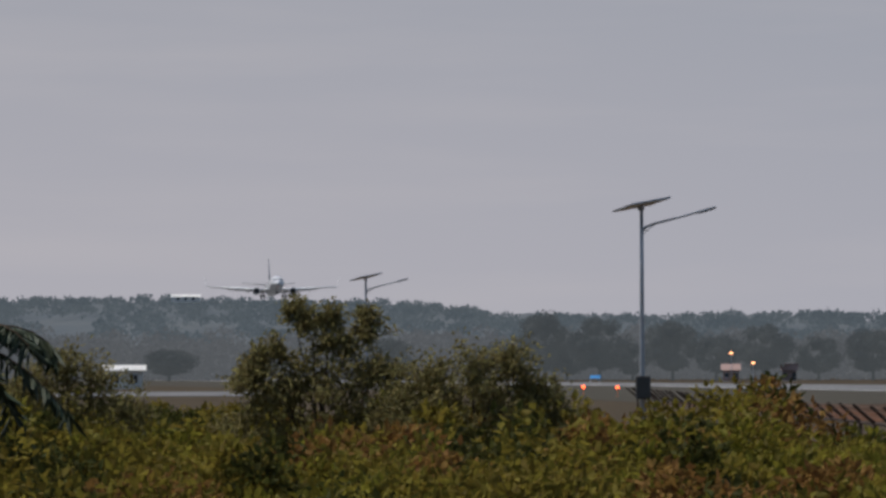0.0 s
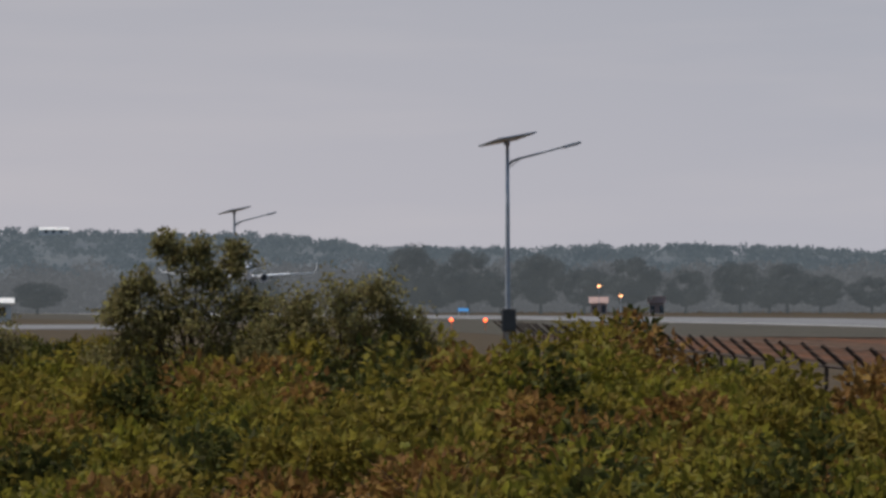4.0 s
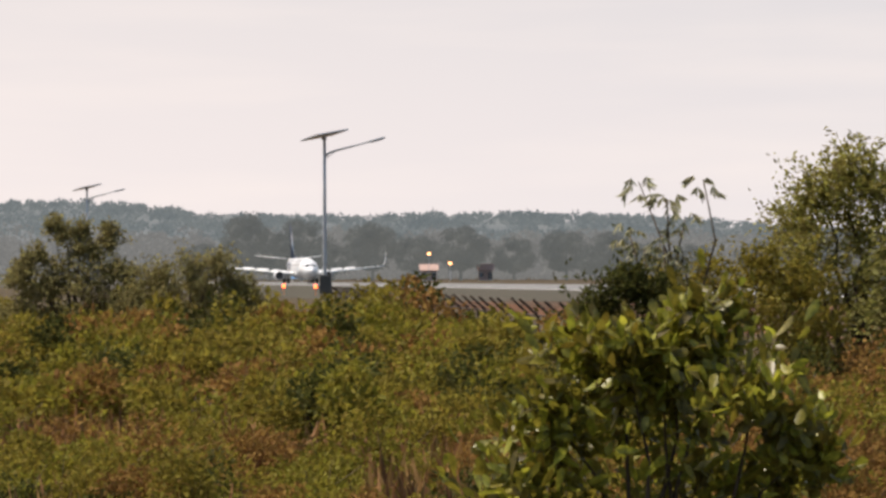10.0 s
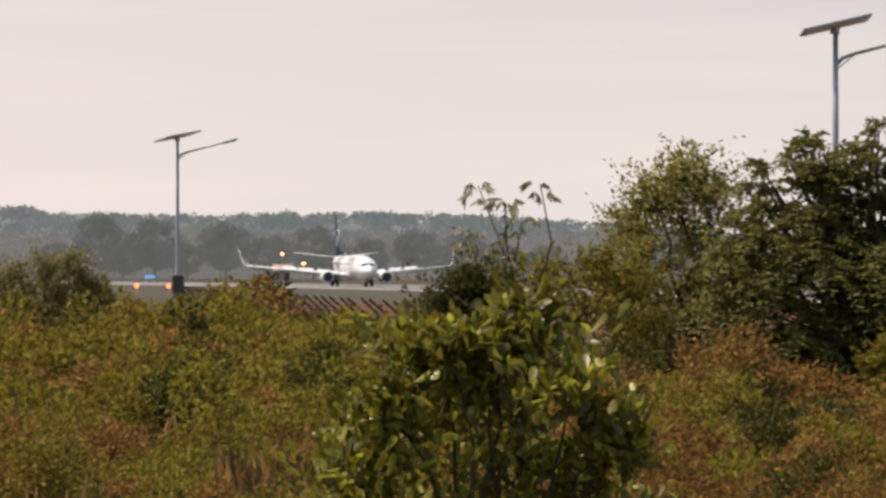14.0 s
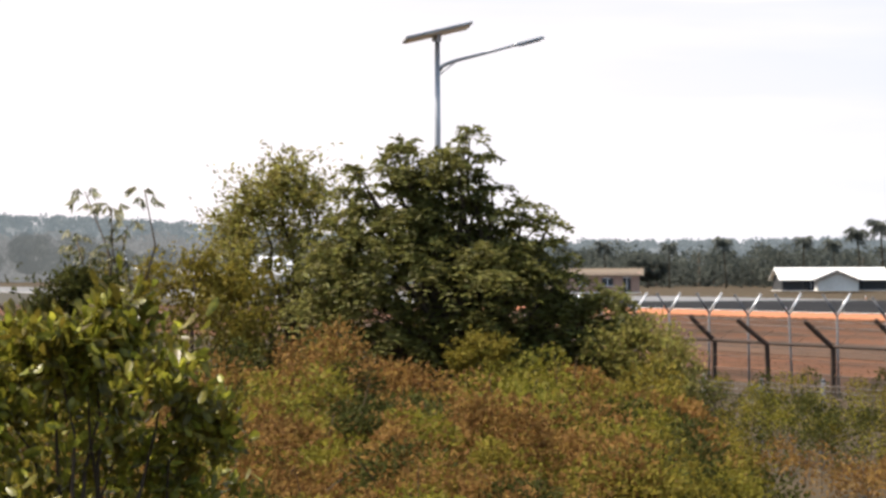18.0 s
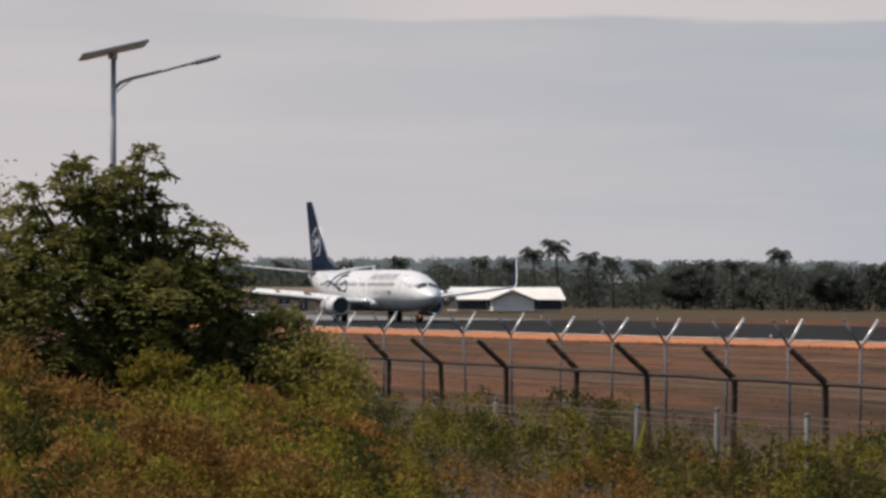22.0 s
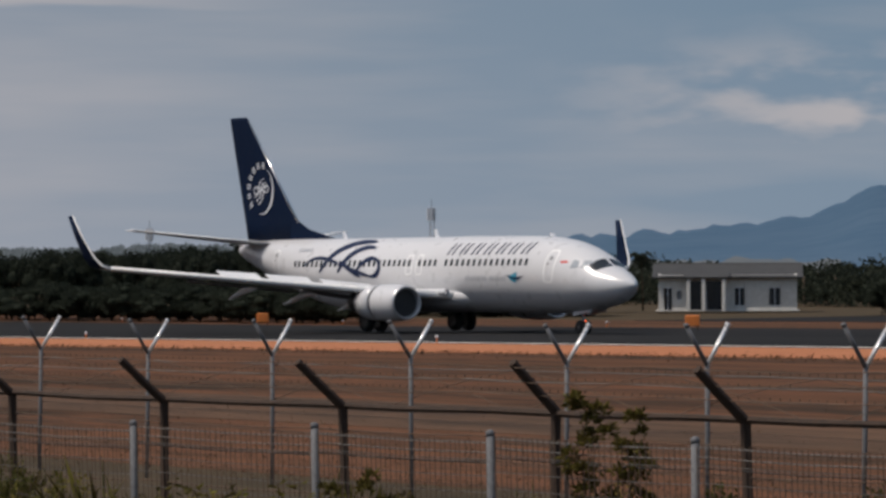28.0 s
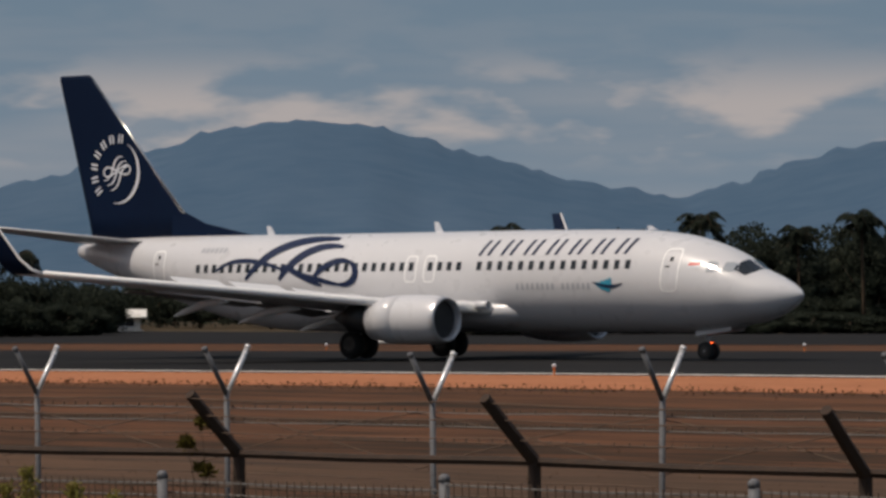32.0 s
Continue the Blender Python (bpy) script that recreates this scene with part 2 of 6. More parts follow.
M_POLE = mat("weathered_white_pole", (0.45, 0.46, 0.48), (0.36, 0.37, 0.39), 0.5, metal=0.4, size=0.8)
M_SOLAR = mat("solar_cells", (0.02, 0.025, 0.05), (0.03, 0.035, 0.06), 0.15, size=0.2)
M_BARK = mat("grey_brown_bark", (0.11, 0.08, 0.055), (0.17, 0.13, 0.09), 0.9, size=0.15, bump=0.6)
M_LEAF_DARK = mat("dark_green_leaves", (0.045, 0.048, 0.012), (0.085, 0.082, 0.022), 0.65, size=0.6, island=0.35, through_light=0.4, spec=0.06)
M_LEAF_OLIVE = mat("olive_leaves", (0.128, 0.104, 0.018), (0.245, 0.190, 0.034), 0.7, size=0.7, island=0.24, through_light=0.45, spec=0.08)
M_LEAF_FRESH = mat("fresh_green_leaves", (0.130, 0.120, 0.016), (0.250, 0.208, 0.034), 0.6, size=0.5, island=0.24, through_light=0.45, spec=0.1)
M_LEAF_BROWN = mat("dry_brown_leaves", (0.165, 0.088, 0.026), (0.280, 0.156, 0.047), 0.75, size=0.6, island=0.24, through_light=0.35, spec=0.08)
M_LEAF_LIGHT = mat("light_yellow_green_leaves", (0.190, 0.172, 0.042), (0.300, 0.255, 0.072), 0.55, size=0.6, island=0.4, through_light=0.5, spec=0.12)
M_LEAF_FEATHER = mat("feathery_green_fronds", (0.088, 0.092, 0.026), (0.200, 0.182, 0.052), 0.5, size=0.8, island=0.3, through_light=0.5, spec=0.15)
M_LEAF_VINE = mat("dull_olive_vine_leaves", (0.060, 0.052, 0.014), (0.130, 0.104, 0.028), 0.7, size=0.4, island=0.35, through_light=0.4, spec=0.08)
M_LEAF_GREY = mat("grey_olive_leaves", (0.160, 0.140, 0.056), (0.255, 0.214, 0.086), 0.65, size=1.2, island=0.3, through_light=0.5, spec=0.1)
M_LEAF_BROAD = mat("broad_glossy_leaves", (0.078, 0.079, 0.012), (0.288, 0.248, 0.033), 0.38, size=0.25, island=0.5, through_light=0.45, spec=0.4)
M_STEM = mat("dark_brown_stems", (0.055, 0.04, 0.028), (0.085, 0.062, 0.042), 0.9, size=0.2, bump=0.4, spec=0.1)
M_GRASS = mat("dry_grass_blades", (0.246, 0.130, 0.057), (0.336, 0.190, 0.085), 0.8, size=1.5, island=0.4, through_light=0.3, spec=0.2)
# Crown green lightened and greyed to paint the haze.
M_FAR_LEAF = mat("green_crowns_painted_haze", (0.076, 0.086, 0.073), (0.108, 0.115, 0.096), 0.9, size=9, island=0.15, through_light=0.5, spec=0.2)
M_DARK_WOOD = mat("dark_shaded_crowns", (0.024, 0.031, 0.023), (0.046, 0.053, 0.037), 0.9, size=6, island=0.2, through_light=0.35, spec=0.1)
# Greyer palm copy for distance, haze painted into the colour.
M_FAR_PALM = mat("palm_fronds_painted_haze", (0.080, 0.088, 0.074), (0.105, 0.112, 0.092), 0.7, size=3, island=0.2, spec=0.1)
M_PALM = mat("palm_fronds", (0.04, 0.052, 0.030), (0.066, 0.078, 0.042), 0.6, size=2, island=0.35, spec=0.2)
M_WALL = mat("white_rendered_wall", (0.72, 0.70, 0.66), (0.6, 0.57, 0.52), 0.9, size=3)
M_SHEET = mat("pale_sheet_roof", (0.80, 0.78, 0.74), (0.66, 0.63, 0.58), 0.5, size=4)
# Red tile colour paled to paint the haze over the far houses.
M_HAZE_TILE = mat("red_tiles_painted_haze", (0.40, 0.27, 0.235), (0.34, 0.24, 0.21), 0.9, size=3)
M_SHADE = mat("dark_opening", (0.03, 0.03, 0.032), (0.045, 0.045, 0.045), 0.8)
M_BRICK = mat("terracotta_wall", (0.34, 0.215, 0.165), (0.28, 0.18, 0.14), 0.9, size=3)
M_ORANGE = mat("orange_marker_paint", (0.75, 0.22, 0.04), (0.65, 0.18, 0.04), 0.6)
M_BLUE = mat("blue_tarpaulin", (0.03, 0.22, 0.55), (0.04, 0.28, 0.6), 0.6)
M_BILLBOARD = mat("dark_blue_panel", (0.008, 0.015, 0.032), (0.014, 0.024, 0.045), 0.7, spec=0.08)
M_POSTER = mat("faded_blue_poster", (0.018, 0.036, 0.066), (0.030, 0.054, 0.088), 0.7, size=0.8, spec=0.1)
M_LAMP_RED = mat("red_light", (1.0, 0.13, 0.03), rough=0.3, glow=4.0)
M_LAMP_AMBER = mat("amber_light", (1.0, 0.45, 0.18), rough=0.3, glow=3.0)
M_LAMP_WHITE = mat("white_landing_light", (1.0, 0.93, 0.85), rough=0.3, glow=5.0)
# Haze is painted into these colours and their glow, trees included.
M_HILL = distant("wooded_hills_painted_haze", (0.098, 0.111, 0.124), (0.130, 0.139, 0.144), 0.80, 110, 0.35)
M_MOUNT = distant("mountain_painted_blue_haze", (0.038, 0.068, 0.106), (0.050, 0.080, 0.118), 0.62, 400)
M_HAZE_WOOD = distant("tree_belt_painted_haze", (0.098, 0.102, 0.106), (0.116, 0.119, 0.120), 0.82, 16, 0.4)
M_MID_WOOD = distant("far_crowns_painted_haze", (0.062, 0.068, 0.070), (0.082, 0.087, 0.086), 0.80, 5, 0.4)


# ---------------------------------------------------------------- mesh helpers
class Shape:
    def __init__(self):
        self.v, self.f = [], []

    def add(self, verts, faces):
        k = len(self.v)
        self.v += [tuple(p) for p in verts]
        self.f += [tuple(i + k for i in f) for f in faces]
        return self

    def box(self, cx, cy, cz, sx, sy, sz, bevel=0.0, turn=None):
        """A box; with bevel its upright and level edges are cut."""
        hx, hy, hz, b = sx / 2, sy / 2, sz / 2, min(bevel, sx / 2.1, sy / 2.1, sz / 2.1)
        if b:
            loop = [(hx, hy - b), (hx - b, hy), (b - hx, hy), (-hx, hy - b), (-hx, b - hy), (b - hx, -hy), (hx - b, -hy), (hx, b - hy)]
            k = max(0.0, 1 - b / max(hx, hy))
            rings = [[(x * k, y * k, -hz) for x, y in loop], [(x, y, b - hz) for x, y in loop], [(x, y, hz - b) for x, y in loop], [(x * k, y * k, hz) for x, y in loop]]
            pts, faces = [p for r in rings for p in r], []
            for r in range(3):
                for i in range(8):
                    j = (i + 1) % 8
                    faces.append((r * 8 + i, r * 8 + j, r * 8 + 8 + j, r * 8 + 8 + i))
            faces += [tuple(range(7, -1, -1)), tuple(range(24, 32))]
        else:
            pts = [(x, y, z) for z in (-hz, hz) for y in (-hy, hy) for x in (-hx, hx)]
            faces = [(0, 2, 3, 1), (4, 5, 7, 6), (0, 1, 5, 4), (2, 6, 7, 3), (0, 4, 6, 2), (1, 3, 7, 5)]
        m = (turn or Matrix()).to_3x3()
        return self.add([m @ Vector(p) + Vector((cx, cy, cz)) for p in pts], faces)

    def tube(self, path, radii, seg=8, caps=True):
        path = [Vector(p) for p in path]
        radii = radii if hasattr(radii, "__len__") else [radii] * len(path)
        pts, faces = [], []
        for i, p in enumerate(path):
            d = (path[min(i + 1, len(path) - 1)] - path[max(i - 1, 0)]).normalized()
            u = d.orthogonal().normalized() if abs(d.z) > 0.95 else d.cross(Vector((0, 0, 1))).normalized()
            w = d.cross(u)
            for k in range(seg):
                a = 2 * math.pi * k / seg
                pts.append(p + (u * math.cos(a) + w * math.sin(a)) * radii[i])
        for i in range(len(path) - 1):
            for k in range(seg):
                j = (k + 1) % seg
                faces.append((i * seg + k, i * seg + j, (i + 1) * seg + j, (i + 1) * seg + k))
        if caps:
            faces += [tuple(range(seg - 1, -1, -1)), tuple(range((len(path) - 1) * seg, len(path) * seg))]
        return self.add(pts, faces)

    def loft(self, rings, caps=True):
        n = len(rings[0])
        pts, faces = [p for r in rings for p in r], []
        for i in range(len(rings) - 1):
            for k in range(n):
                j = (k + 1) % n
                faces.append((i * n + k, i * n + j, (i + 1) * n + j, (i + 1) * n + k))
        if caps:
            faces += [tuple(range(n - 1, -1, -1)), tuple(range((len(rings) - 1) * n, len(rings) * n))]
        return self.add(pts, faces)

    def plate(self, poly, thick):
        """A flat polygon made thick along its normal."""
        poly = [Vector(p) for p in poly]
        nrm = geometry.normal(poly[:3]) * thick / 2
        n = len(poly)
        faces = [tuple(range(n)), tuple(range(2 * n - 1, n - 1, -1))] + [(i, i + n, (i + 1) % n + n, (i + 1) % n) for i in range(n)]
        return self.add([p + nrm for p in poly] + [p - nrm for p in poly], faces)

    def mesh(self, name, smooth=False):
        me = bpy.data.meshes.new(name)
        me.from_pydata(self.v, [], self.f)
        if smooth:
            me.polygons.foreach_set("use_smooth", [True] * len(me.polygons))
        me.update()
        return me


def part(name, shape, material, parent, label="", smooth=False):
    me = shape.mesh(name, smooth) if isinstance(shape, Shape) else shape
    if not me.materials:
        me.materials.append(material)
    ob = new(name, me)
    ob.parent = parent
    if label:
        ob["label"] = label
    return ob


def thing(name, label, category, group="", m=None):
    ob = new(name)
    ob.empty_display_size = 0.2
    ob.matrix_basis = m or Matrix()
    return tagged(ob, label, category, group)


def single(name, shape, material, label, category, group="", kind="", m=None, smooth=False):
    me = shape.mesh(name, smooth) if isinstance(shape, Shape) else shape
    me.materials.append(material)
    ob = new(name, me)
    ob.matrix_basis = m or Matrix()
    return tagged(ob, label, category, group, kind)


def leaves_mesh(name, pos, out, length, width, rng, droop=0.2, jitter=0.9, bend=True):
    """Many leaves in one mesh: each a folded blade of four points and two faces, or a single quad."""
    n = len(pos)
    d = out + rng.normal(0, jitter, (n, 3))
    d[:, 2] -= droop
    d /= np.linalg.norm(d, axis=1, keepdims=True) + 1e-9
    s = np.cross(d, rng.normal(0, 1, (n, 3)))
    s /= np.linalg.norm(s, axis=1, keepdims=True) + 1e-9
    up = np.cross(s, d)
    ln = length * rng.uniform(0.6, 1.25, (n, 1))
    wd = width * rng.uniform(0.7, 1.2, (n, 1))
    v = np.empty((n, 4, 3))
    v[:, 0], v[:, 2] = pos, pos + d * ln - up * ln * 0.18
    mid = pos + d * ln * 0.5
    v[:, 1], v[:, 3] = mid + s * wd * 0.5 + up * wd * 0.15, mid - s * wd * 0.5 + up * wd * 0.15
    me = bpy.data.meshes.new(name)
    me.vertices.add(4 * n)
    me.vertices.foreach_set("co", v.ravel())
    k = np.arange(n)[:, None] * 4
    tri = np.concatenate([k, k + 1, k + 2, k, k + 2, k + 3], axis=1).ravel()
    me.loops.add(6 * n)
    me.loops.foreach_set("vertex_index", tri)
    me.polygons.add(2 * n)
    me.polygons.foreach_set("loop_start", np.arange(0, 6 * n, 3))
    me.update(calc_edges=True)
    return me


def broad_leaves_mesh(name, pos, out, length, width, rng):
    """Broad leaves with rounded tips, folded along the middle."""
    s = Shape()
    for p, o in zip(pos, out):
        d = Vector(o + rng.normal(0, 0.45, 3)).normalized()
        a = d.cross(Vector(rng.normal(0, 1, 3))).normalized()
        n = a.cross(d)
        ln, w = length * rng.uniform(0.6, 1.2), width * rng.uniform(0.75, 1.15)
        q = Vector(p)
        row = []
        for u, k in ((0.25, 0.28), (0.55, 0.46), (0.82, 0.42)):
            c = q + d * ln * u - n * ln * 0.16 * u * u
            row.append((c + a * w * k + n * w * 0.1, c, c - a * w * k + n * w * 0.1))
        tip = q + d * ln - n * ln * 0.17
        s.add([q] + [v for r in row for v in r] + [tip], [(0, 1, 2), (0, 2, 3), (1, 4, 5, 2), (2, 5, 6, 3), (4, 7, 8, 5), (5, 8, 9, 6), (7, 10, 8), (8, 10, 9)])
    return s.mesh(name, True)


def gauss(x, c, w):
    return math.exp(-((x - c) / w) ** 2)


# ---------------------------------------------------------------- ground, runway, distance
def mid_line(y):
    """The runway's middle: straight by the camera, swinging off in the distance."""
    return 122.0 - 0.00022 * max(0.0, y - 250) ** 2 * (1 if y < 560 else 0) - (0 if y < 560 else 21.1 + (y - 560) * 0.196)


def sag(y):
    """The runway falls a little beyond the camera's height and rises again."""
    return float(np.interp(y, (80, 94, 107, 123, 170, 225, 292, 410, 550, 670), (0.12, 0.08, 0.0, -0.06, -0.26, -0.50, -0.60, -0.55, -0.3, 0.0)))


def ground_z(x, y):
    return sag(y) * float(np.interp(x - mid_line(y) + 122.0, (30, 84, 150, 212), (0, 1, 1, 0)))


def band(name, x0, x1, z, material, label, category, y0=-300, y1=1500, step=25):
    s = Shape()
    ys = np.arange(y0, y1 + 1, step)
    pts = []
    for y in ys:
        c = mid_line(y) - 122.0
        z0, z1 = z + ground_z(x0 + c, y), z + ground_z(x1 + c, y)
        pts += [(x0 + c, y, z0), (x1 + c, y, z1), (x0 + c, y, z0 - 0.05), (x1 + c, y, z1 - 0.05)]
    faces = []
    for i in range(len(ys) - 1):
        k = 4 * i
        faces += [(k, k + 1, k + 5, k + 4), (k + 1, k + 3, k + 7, k + 5), (k + 2, k, k + 4, k + 6)]
    s.add(pts, faces)
    return single(name, s, material, label, category, kind="structure")


ground_shape = Shape()
gx = [-4900, -1500, -400, -120, -40, 0, 24, 27, 40, 56, 70, 84, 97, 122, 147, 170, 190, 215, 300, 500, 1500, 4900]
gy = [-4900, -1000, -300, -40, 0, 30, 55, 80, 100, 125, 150, 175, 200, 225, 250, 275, 300, 350, 400, 450, 500, 550, 600, 650, 700, 900, 1500, 4900]
nx = len(gx)
ground_shape.add([(x, y, ground_z(x, y) - (0.03 if 27 < x < 300 else 0.0)) for y in gy for x in gx], [(j * nx + i, j * nx + i + 1, j * nx + i + nx + 1, j * nx + i + nx) for j in range(len(gy) - 1) for i in range(nx - 1)])
single("ground", ground_shape, M_GROUND, "flat dry airfield ground of brown earth and grass", "ground", kind="structure", smooth=True)
band("verge", 28.5, 82.0, 0.004, M_STRIP, "dry brown mown grass strip beside the runway", "grass strip", y1=350)
band("patrol_track", 38.5, 46.5, 0.016, M_TRACK, "worn brown-grey patrol track beside the fences", "track", y1=350)
band("shoulder", 82.0, 96.6, 0.012, M_DIRT, "bare orange laterite shoulder of the runway", "runway shoulder", y1=350)
band("verge_distant", 28.5, 96.6, 0.008, M_FAR_STRIP, "greyish dry grass beside the far runway", "grass strip", y0=350)
band("runway", 96.6, 147.0, 0.03, M_ASPHALT, "long dark asphalt runway", "runway", y1=400)
# Grazing sky reflection on the far asphalt, painted as a pale surface.
band("runway_end", 96.6, 147.0, 0.03, M_CONCRETE_AND_SHEEN, "far end of the runway with sky sheen painted on pale", "runway", y0=400)
band("runway_line", 97.2, 98.1, 0.036, M_PAINT, "white painted runway edge line", "edge line")
band("verge_far", 147.0, 170.0, 0.010, M_STRIP, "dry grass strip between runway and taxiway", "grass strip", y1=400)
band("taxiway", 170.0, 215.0, 0.03, M_ASPHALT, "grey asphalt taxiway behind the runway", "taxiway", y1=225)


apron = Shape()
for (a0, d0), (a1, d1) in (((-9.0, 470), (-0.6, 545)),):
    rows = []
    for k in range(13):
        a = a0 + (a1 - a0) * k / 12
        rows += [(math.sin(radians(a)) * d, math.cos(radians(a)) * d, z) for d in (d0 - 18 + 1.5 * noise.noise(Vector((k, 1, 2))), d1 + 3 * noise.noise(Vector((k, 5, 2)))) for z in (0.03, -0.02)]
    apron.add(rows, [(4 * k, 4 * k + 4, 4 * k + 6, 4 * k + 2) for k in range(12)] + [(4 * k + 1, 4 * k + 5, 4 * k + 4, 4 * k) for k in range(12)])
single("apron", apron, M_CONCRETE_AND_SHEEN, "pale concrete apron beyond the thicket", "apron", kind="structure")


def range_of_hills(name, az0, az1, dist, height, material, label, depth, seed, steps=260):
    """A ridge round the camera's place: a front slope and a back slope with folds."""
    s, rows = Shape(), 9
    pts = []
    for i in range(steps + 1):
        az = az0 + (az1 - az0) * i / steps
        h = height(az)
        for j in range(rows):
            u = j / (rows - 1)
            d = dist - depth * (1 - u)
            fold = noise.noise(Vector((az * 1.3, u * 2.5, seed))) * 0.05 * (1 - u) * u * 4
            z = h * (max(0.0, u * (0.75 + 0.25 * u) + fold)) - (4 if j == 0 else 0)
            if j == rows - 1:
                z = h + noise.noise(Vector((az * 9, 3, seed))) * dist * 0.0006 + noise.noise(Vector((az * 3.1, 5, seed))) * dist * 0.0020 + noise.noise(Vector((az * 31, 7, seed))) * dist * 0.00045
            a = radians(az)
            pts.append((math.sin(a) * d, math.cos(a) * d, z))
    s.add(pts, [(i * rows + j, (i + 1) * rows + j, (i + 1) * rows + j + 1, i * rows + j + 1) for i in range(steps) for j in range(rows - 1)])
    return single(name, s, material, label, "hills", kind="structure", smooth=True)


def hill_rise(az):
    el = 0.27 + 0.72 * gauss(az, -3, 6.5) + 0.42 * gauss(az, 7.5, 4.5) + 0.10 * gauss(az, 0.9, 1.2) + 0.12 * gauss(az, 27, 2.5) + 0.16 * gauss(az, 30.6, 1.4) + 0.1 * gauss(az, 18, 6)
    return 3000 * math.tan(radians(el)) + 2.6


def mount_rise(az):
    el = float(np.interp(az, (33, 36, 38.4, 39.8, 40.4, 42.2, 44.2, 45.4, 46.4, 47.4, 48.3, 50.2, 51.9, 53.4, 54.7, 58, 64, 85), (0.34, 0.58, 0.74, 0.95, 1.28, 1.58, 2.05, 2.42, 2.52, 2.43, 2.22, 1.66, 1.38, 1.88, 2.2, 2.8, 2.2, 0.6)))
    return 4600 * math.tan(radians(el)) + 2.6


range_of_hills("backdrop_hills", -30, 40, 3000, hill_rise, M_HILL, "low wooded hills, pale haze painted in and glowing", 900, 2.0, 700)
range_of_hills("backdrop_mountain", 33, 85, 4600, mount_rise, M_MOUNT, "high mountain range, blue haze painted in and glowing", 1500, 5.0, 420)


M_WHITE = mat("white_backsheet", (0.82, 0.82, 0.80), (0.74, 0.73, 0.70), 0.6, size=0.5)


# ---------------------------------------------------------------- street lamps on the perimeter road
def street_lamp(m, twist=0):
    lamp = thing("street_lamp", "tall white pole street lamp with a solar panel and one arm", "street lamp", "solar street lamps", m)
    part("base_plate", Shape().box(0, 0, 0.03, 0.36, 0.36, 0.06, 0.02), M_GALV, lamp)
    part("pole", Shape().tube([(0, 0, 0.05), (0, 0, 2.6), (0, 0, 5.2), (0, 0, 7.2)], [0.085, 0.075, 0.062, 0.05], 12), M_POLE, lamp, smooth=True)
    box = part("battery_box", Shape().box(0.02, -0.16, 2.1, 0.42, 0.26, 0.66, 0.03), M_DARKMETAL, lamp, "dark steel battery box strapped to the pole")
    part("strap", Shape().box(0.0, -0.02, 2.3, 0.2, 0.2, 0.04, 0.01), M_GALV, box)
    arm = Shape().tube([(0.03, 0, 6.55), (0.13, 0, 6.66), (0.34, 0, 6.74), (1.0, 0, 6.91), (1.55, 0, 7.06)], [0.04, 0.038, 0.034, 0.03, 0.028], 8)
    arm.tube([(0.04, 0, 6.46), (0.36, 0, 6.72)], 0.014, 6)
    part("arm", arm, M_POLE, lamp, smooth=True)
    tilt = Matrix.Rotation(radians(-15), 3, "Y")
    head = part("lamp_head", Shape().box(1.82, 0, 7.13, 0.62, 0.22, 0.07, 0.025, tilt), M_POLE, lamp, "flat pale grey lamp head")
    part("lens", Shape().box(1.84, 0, 7.09, 0.42, 0.16, 0.015, 0.005, tilt), M_GLASS, head)
    tilt = Matrix.Rotation(radians(-13), 3, "Y") @ Matrix.Rotation(radians(-2.5), 3, "X") @ Matrix.Rotation(radians(twist), 3, "Z")
    panel = part("solar_panel", Shape().box(0.0, 0, 7.3, 1.28, 1.05, 0.035, 0.008, tilt), M_SOLAR, lamp, "dark solar panel in a pale frame")
    back = tilt @ Vector((0, 0, -0.03))
    part("backsheet", Shape().box(back.x, back.y, 7.3 + back.z, 1.24, 1.0, 0.015, 0.004, tilt), M_WHITE, panel, "pale backsheet under the solar panel")
    rim = Shape()
    for sx, sy, lx, ly in ((0.65, 0, 0.04, 1.1), (-0.65, 0, 0.04, 1.1), (0, 0.54, 1.34, 0.04), (0, -0.54, 1.34, 0.04)):
        p = tilt @ Vector((sx, sy, 0))
        rim.box(p.x, p.y, 7.3 + p.z, lx, ly, 0.042, 0.008, tilt)
    part("frame", rim, M_POLE, panel)
    part("bracket", Shape().tube([(-0.02, 0, 7.12), (0, 0, 7.27)], 0.09, 8), M_GALV, lamp)
    return lamp


street_lamp(pose(18.2, 77.6, 0, 0, 0, -8))
street_lamp(pose(10.25, 143.5, 0, 0, 0, -3), 32)
street_lamp(pose(3.1, 231.0, 0, 0, 0, 0), 32)


# ---------------------------------------------------------------- fences
def bent_x(y):
    """Line of the rusty fence: beside the road, drawing in behind the trees."""
    return 19.02 if y < 64 else 19.02 - 6.9 * (y - 64) / 18 if y < 82 else 12.05 + 0.018 * (y - 82)


def dip(y):
    """The fences sink a little with the ground's fall."""
    return 0.004 * (min(y, 48) - 14)


def level(y):
    return -0.01 - 0.075 * min(1.0, max(0.0, (32 - y) / 14))


rusty = thing("rusty_fence", "old rusty steel fence with posts bent outward at the top", "fence")
post = Shape().box(0, 0, 0.74, 0.066, 0.066, 1.48, 0.008)
post.tube([(0, 0, 1.46), (-0.23, 0, 1.66), (-0.45, 0, 1.86)], [0.042, 0.04, 0.037], 6)
post_mesh = post.mesh("post")
post_mesh.materials.append(M_RUST)
rng = np.random.default_rng(4)
ks = np.arange(-3, 67)
ys = np.interp(ks, (-3, 0, 5, 6, 7, 8, 18, 41, 67), (6.0, 13.6, 26.25, 29.3, 32.4, 35.35, 64.8, 128.0, 199.0))
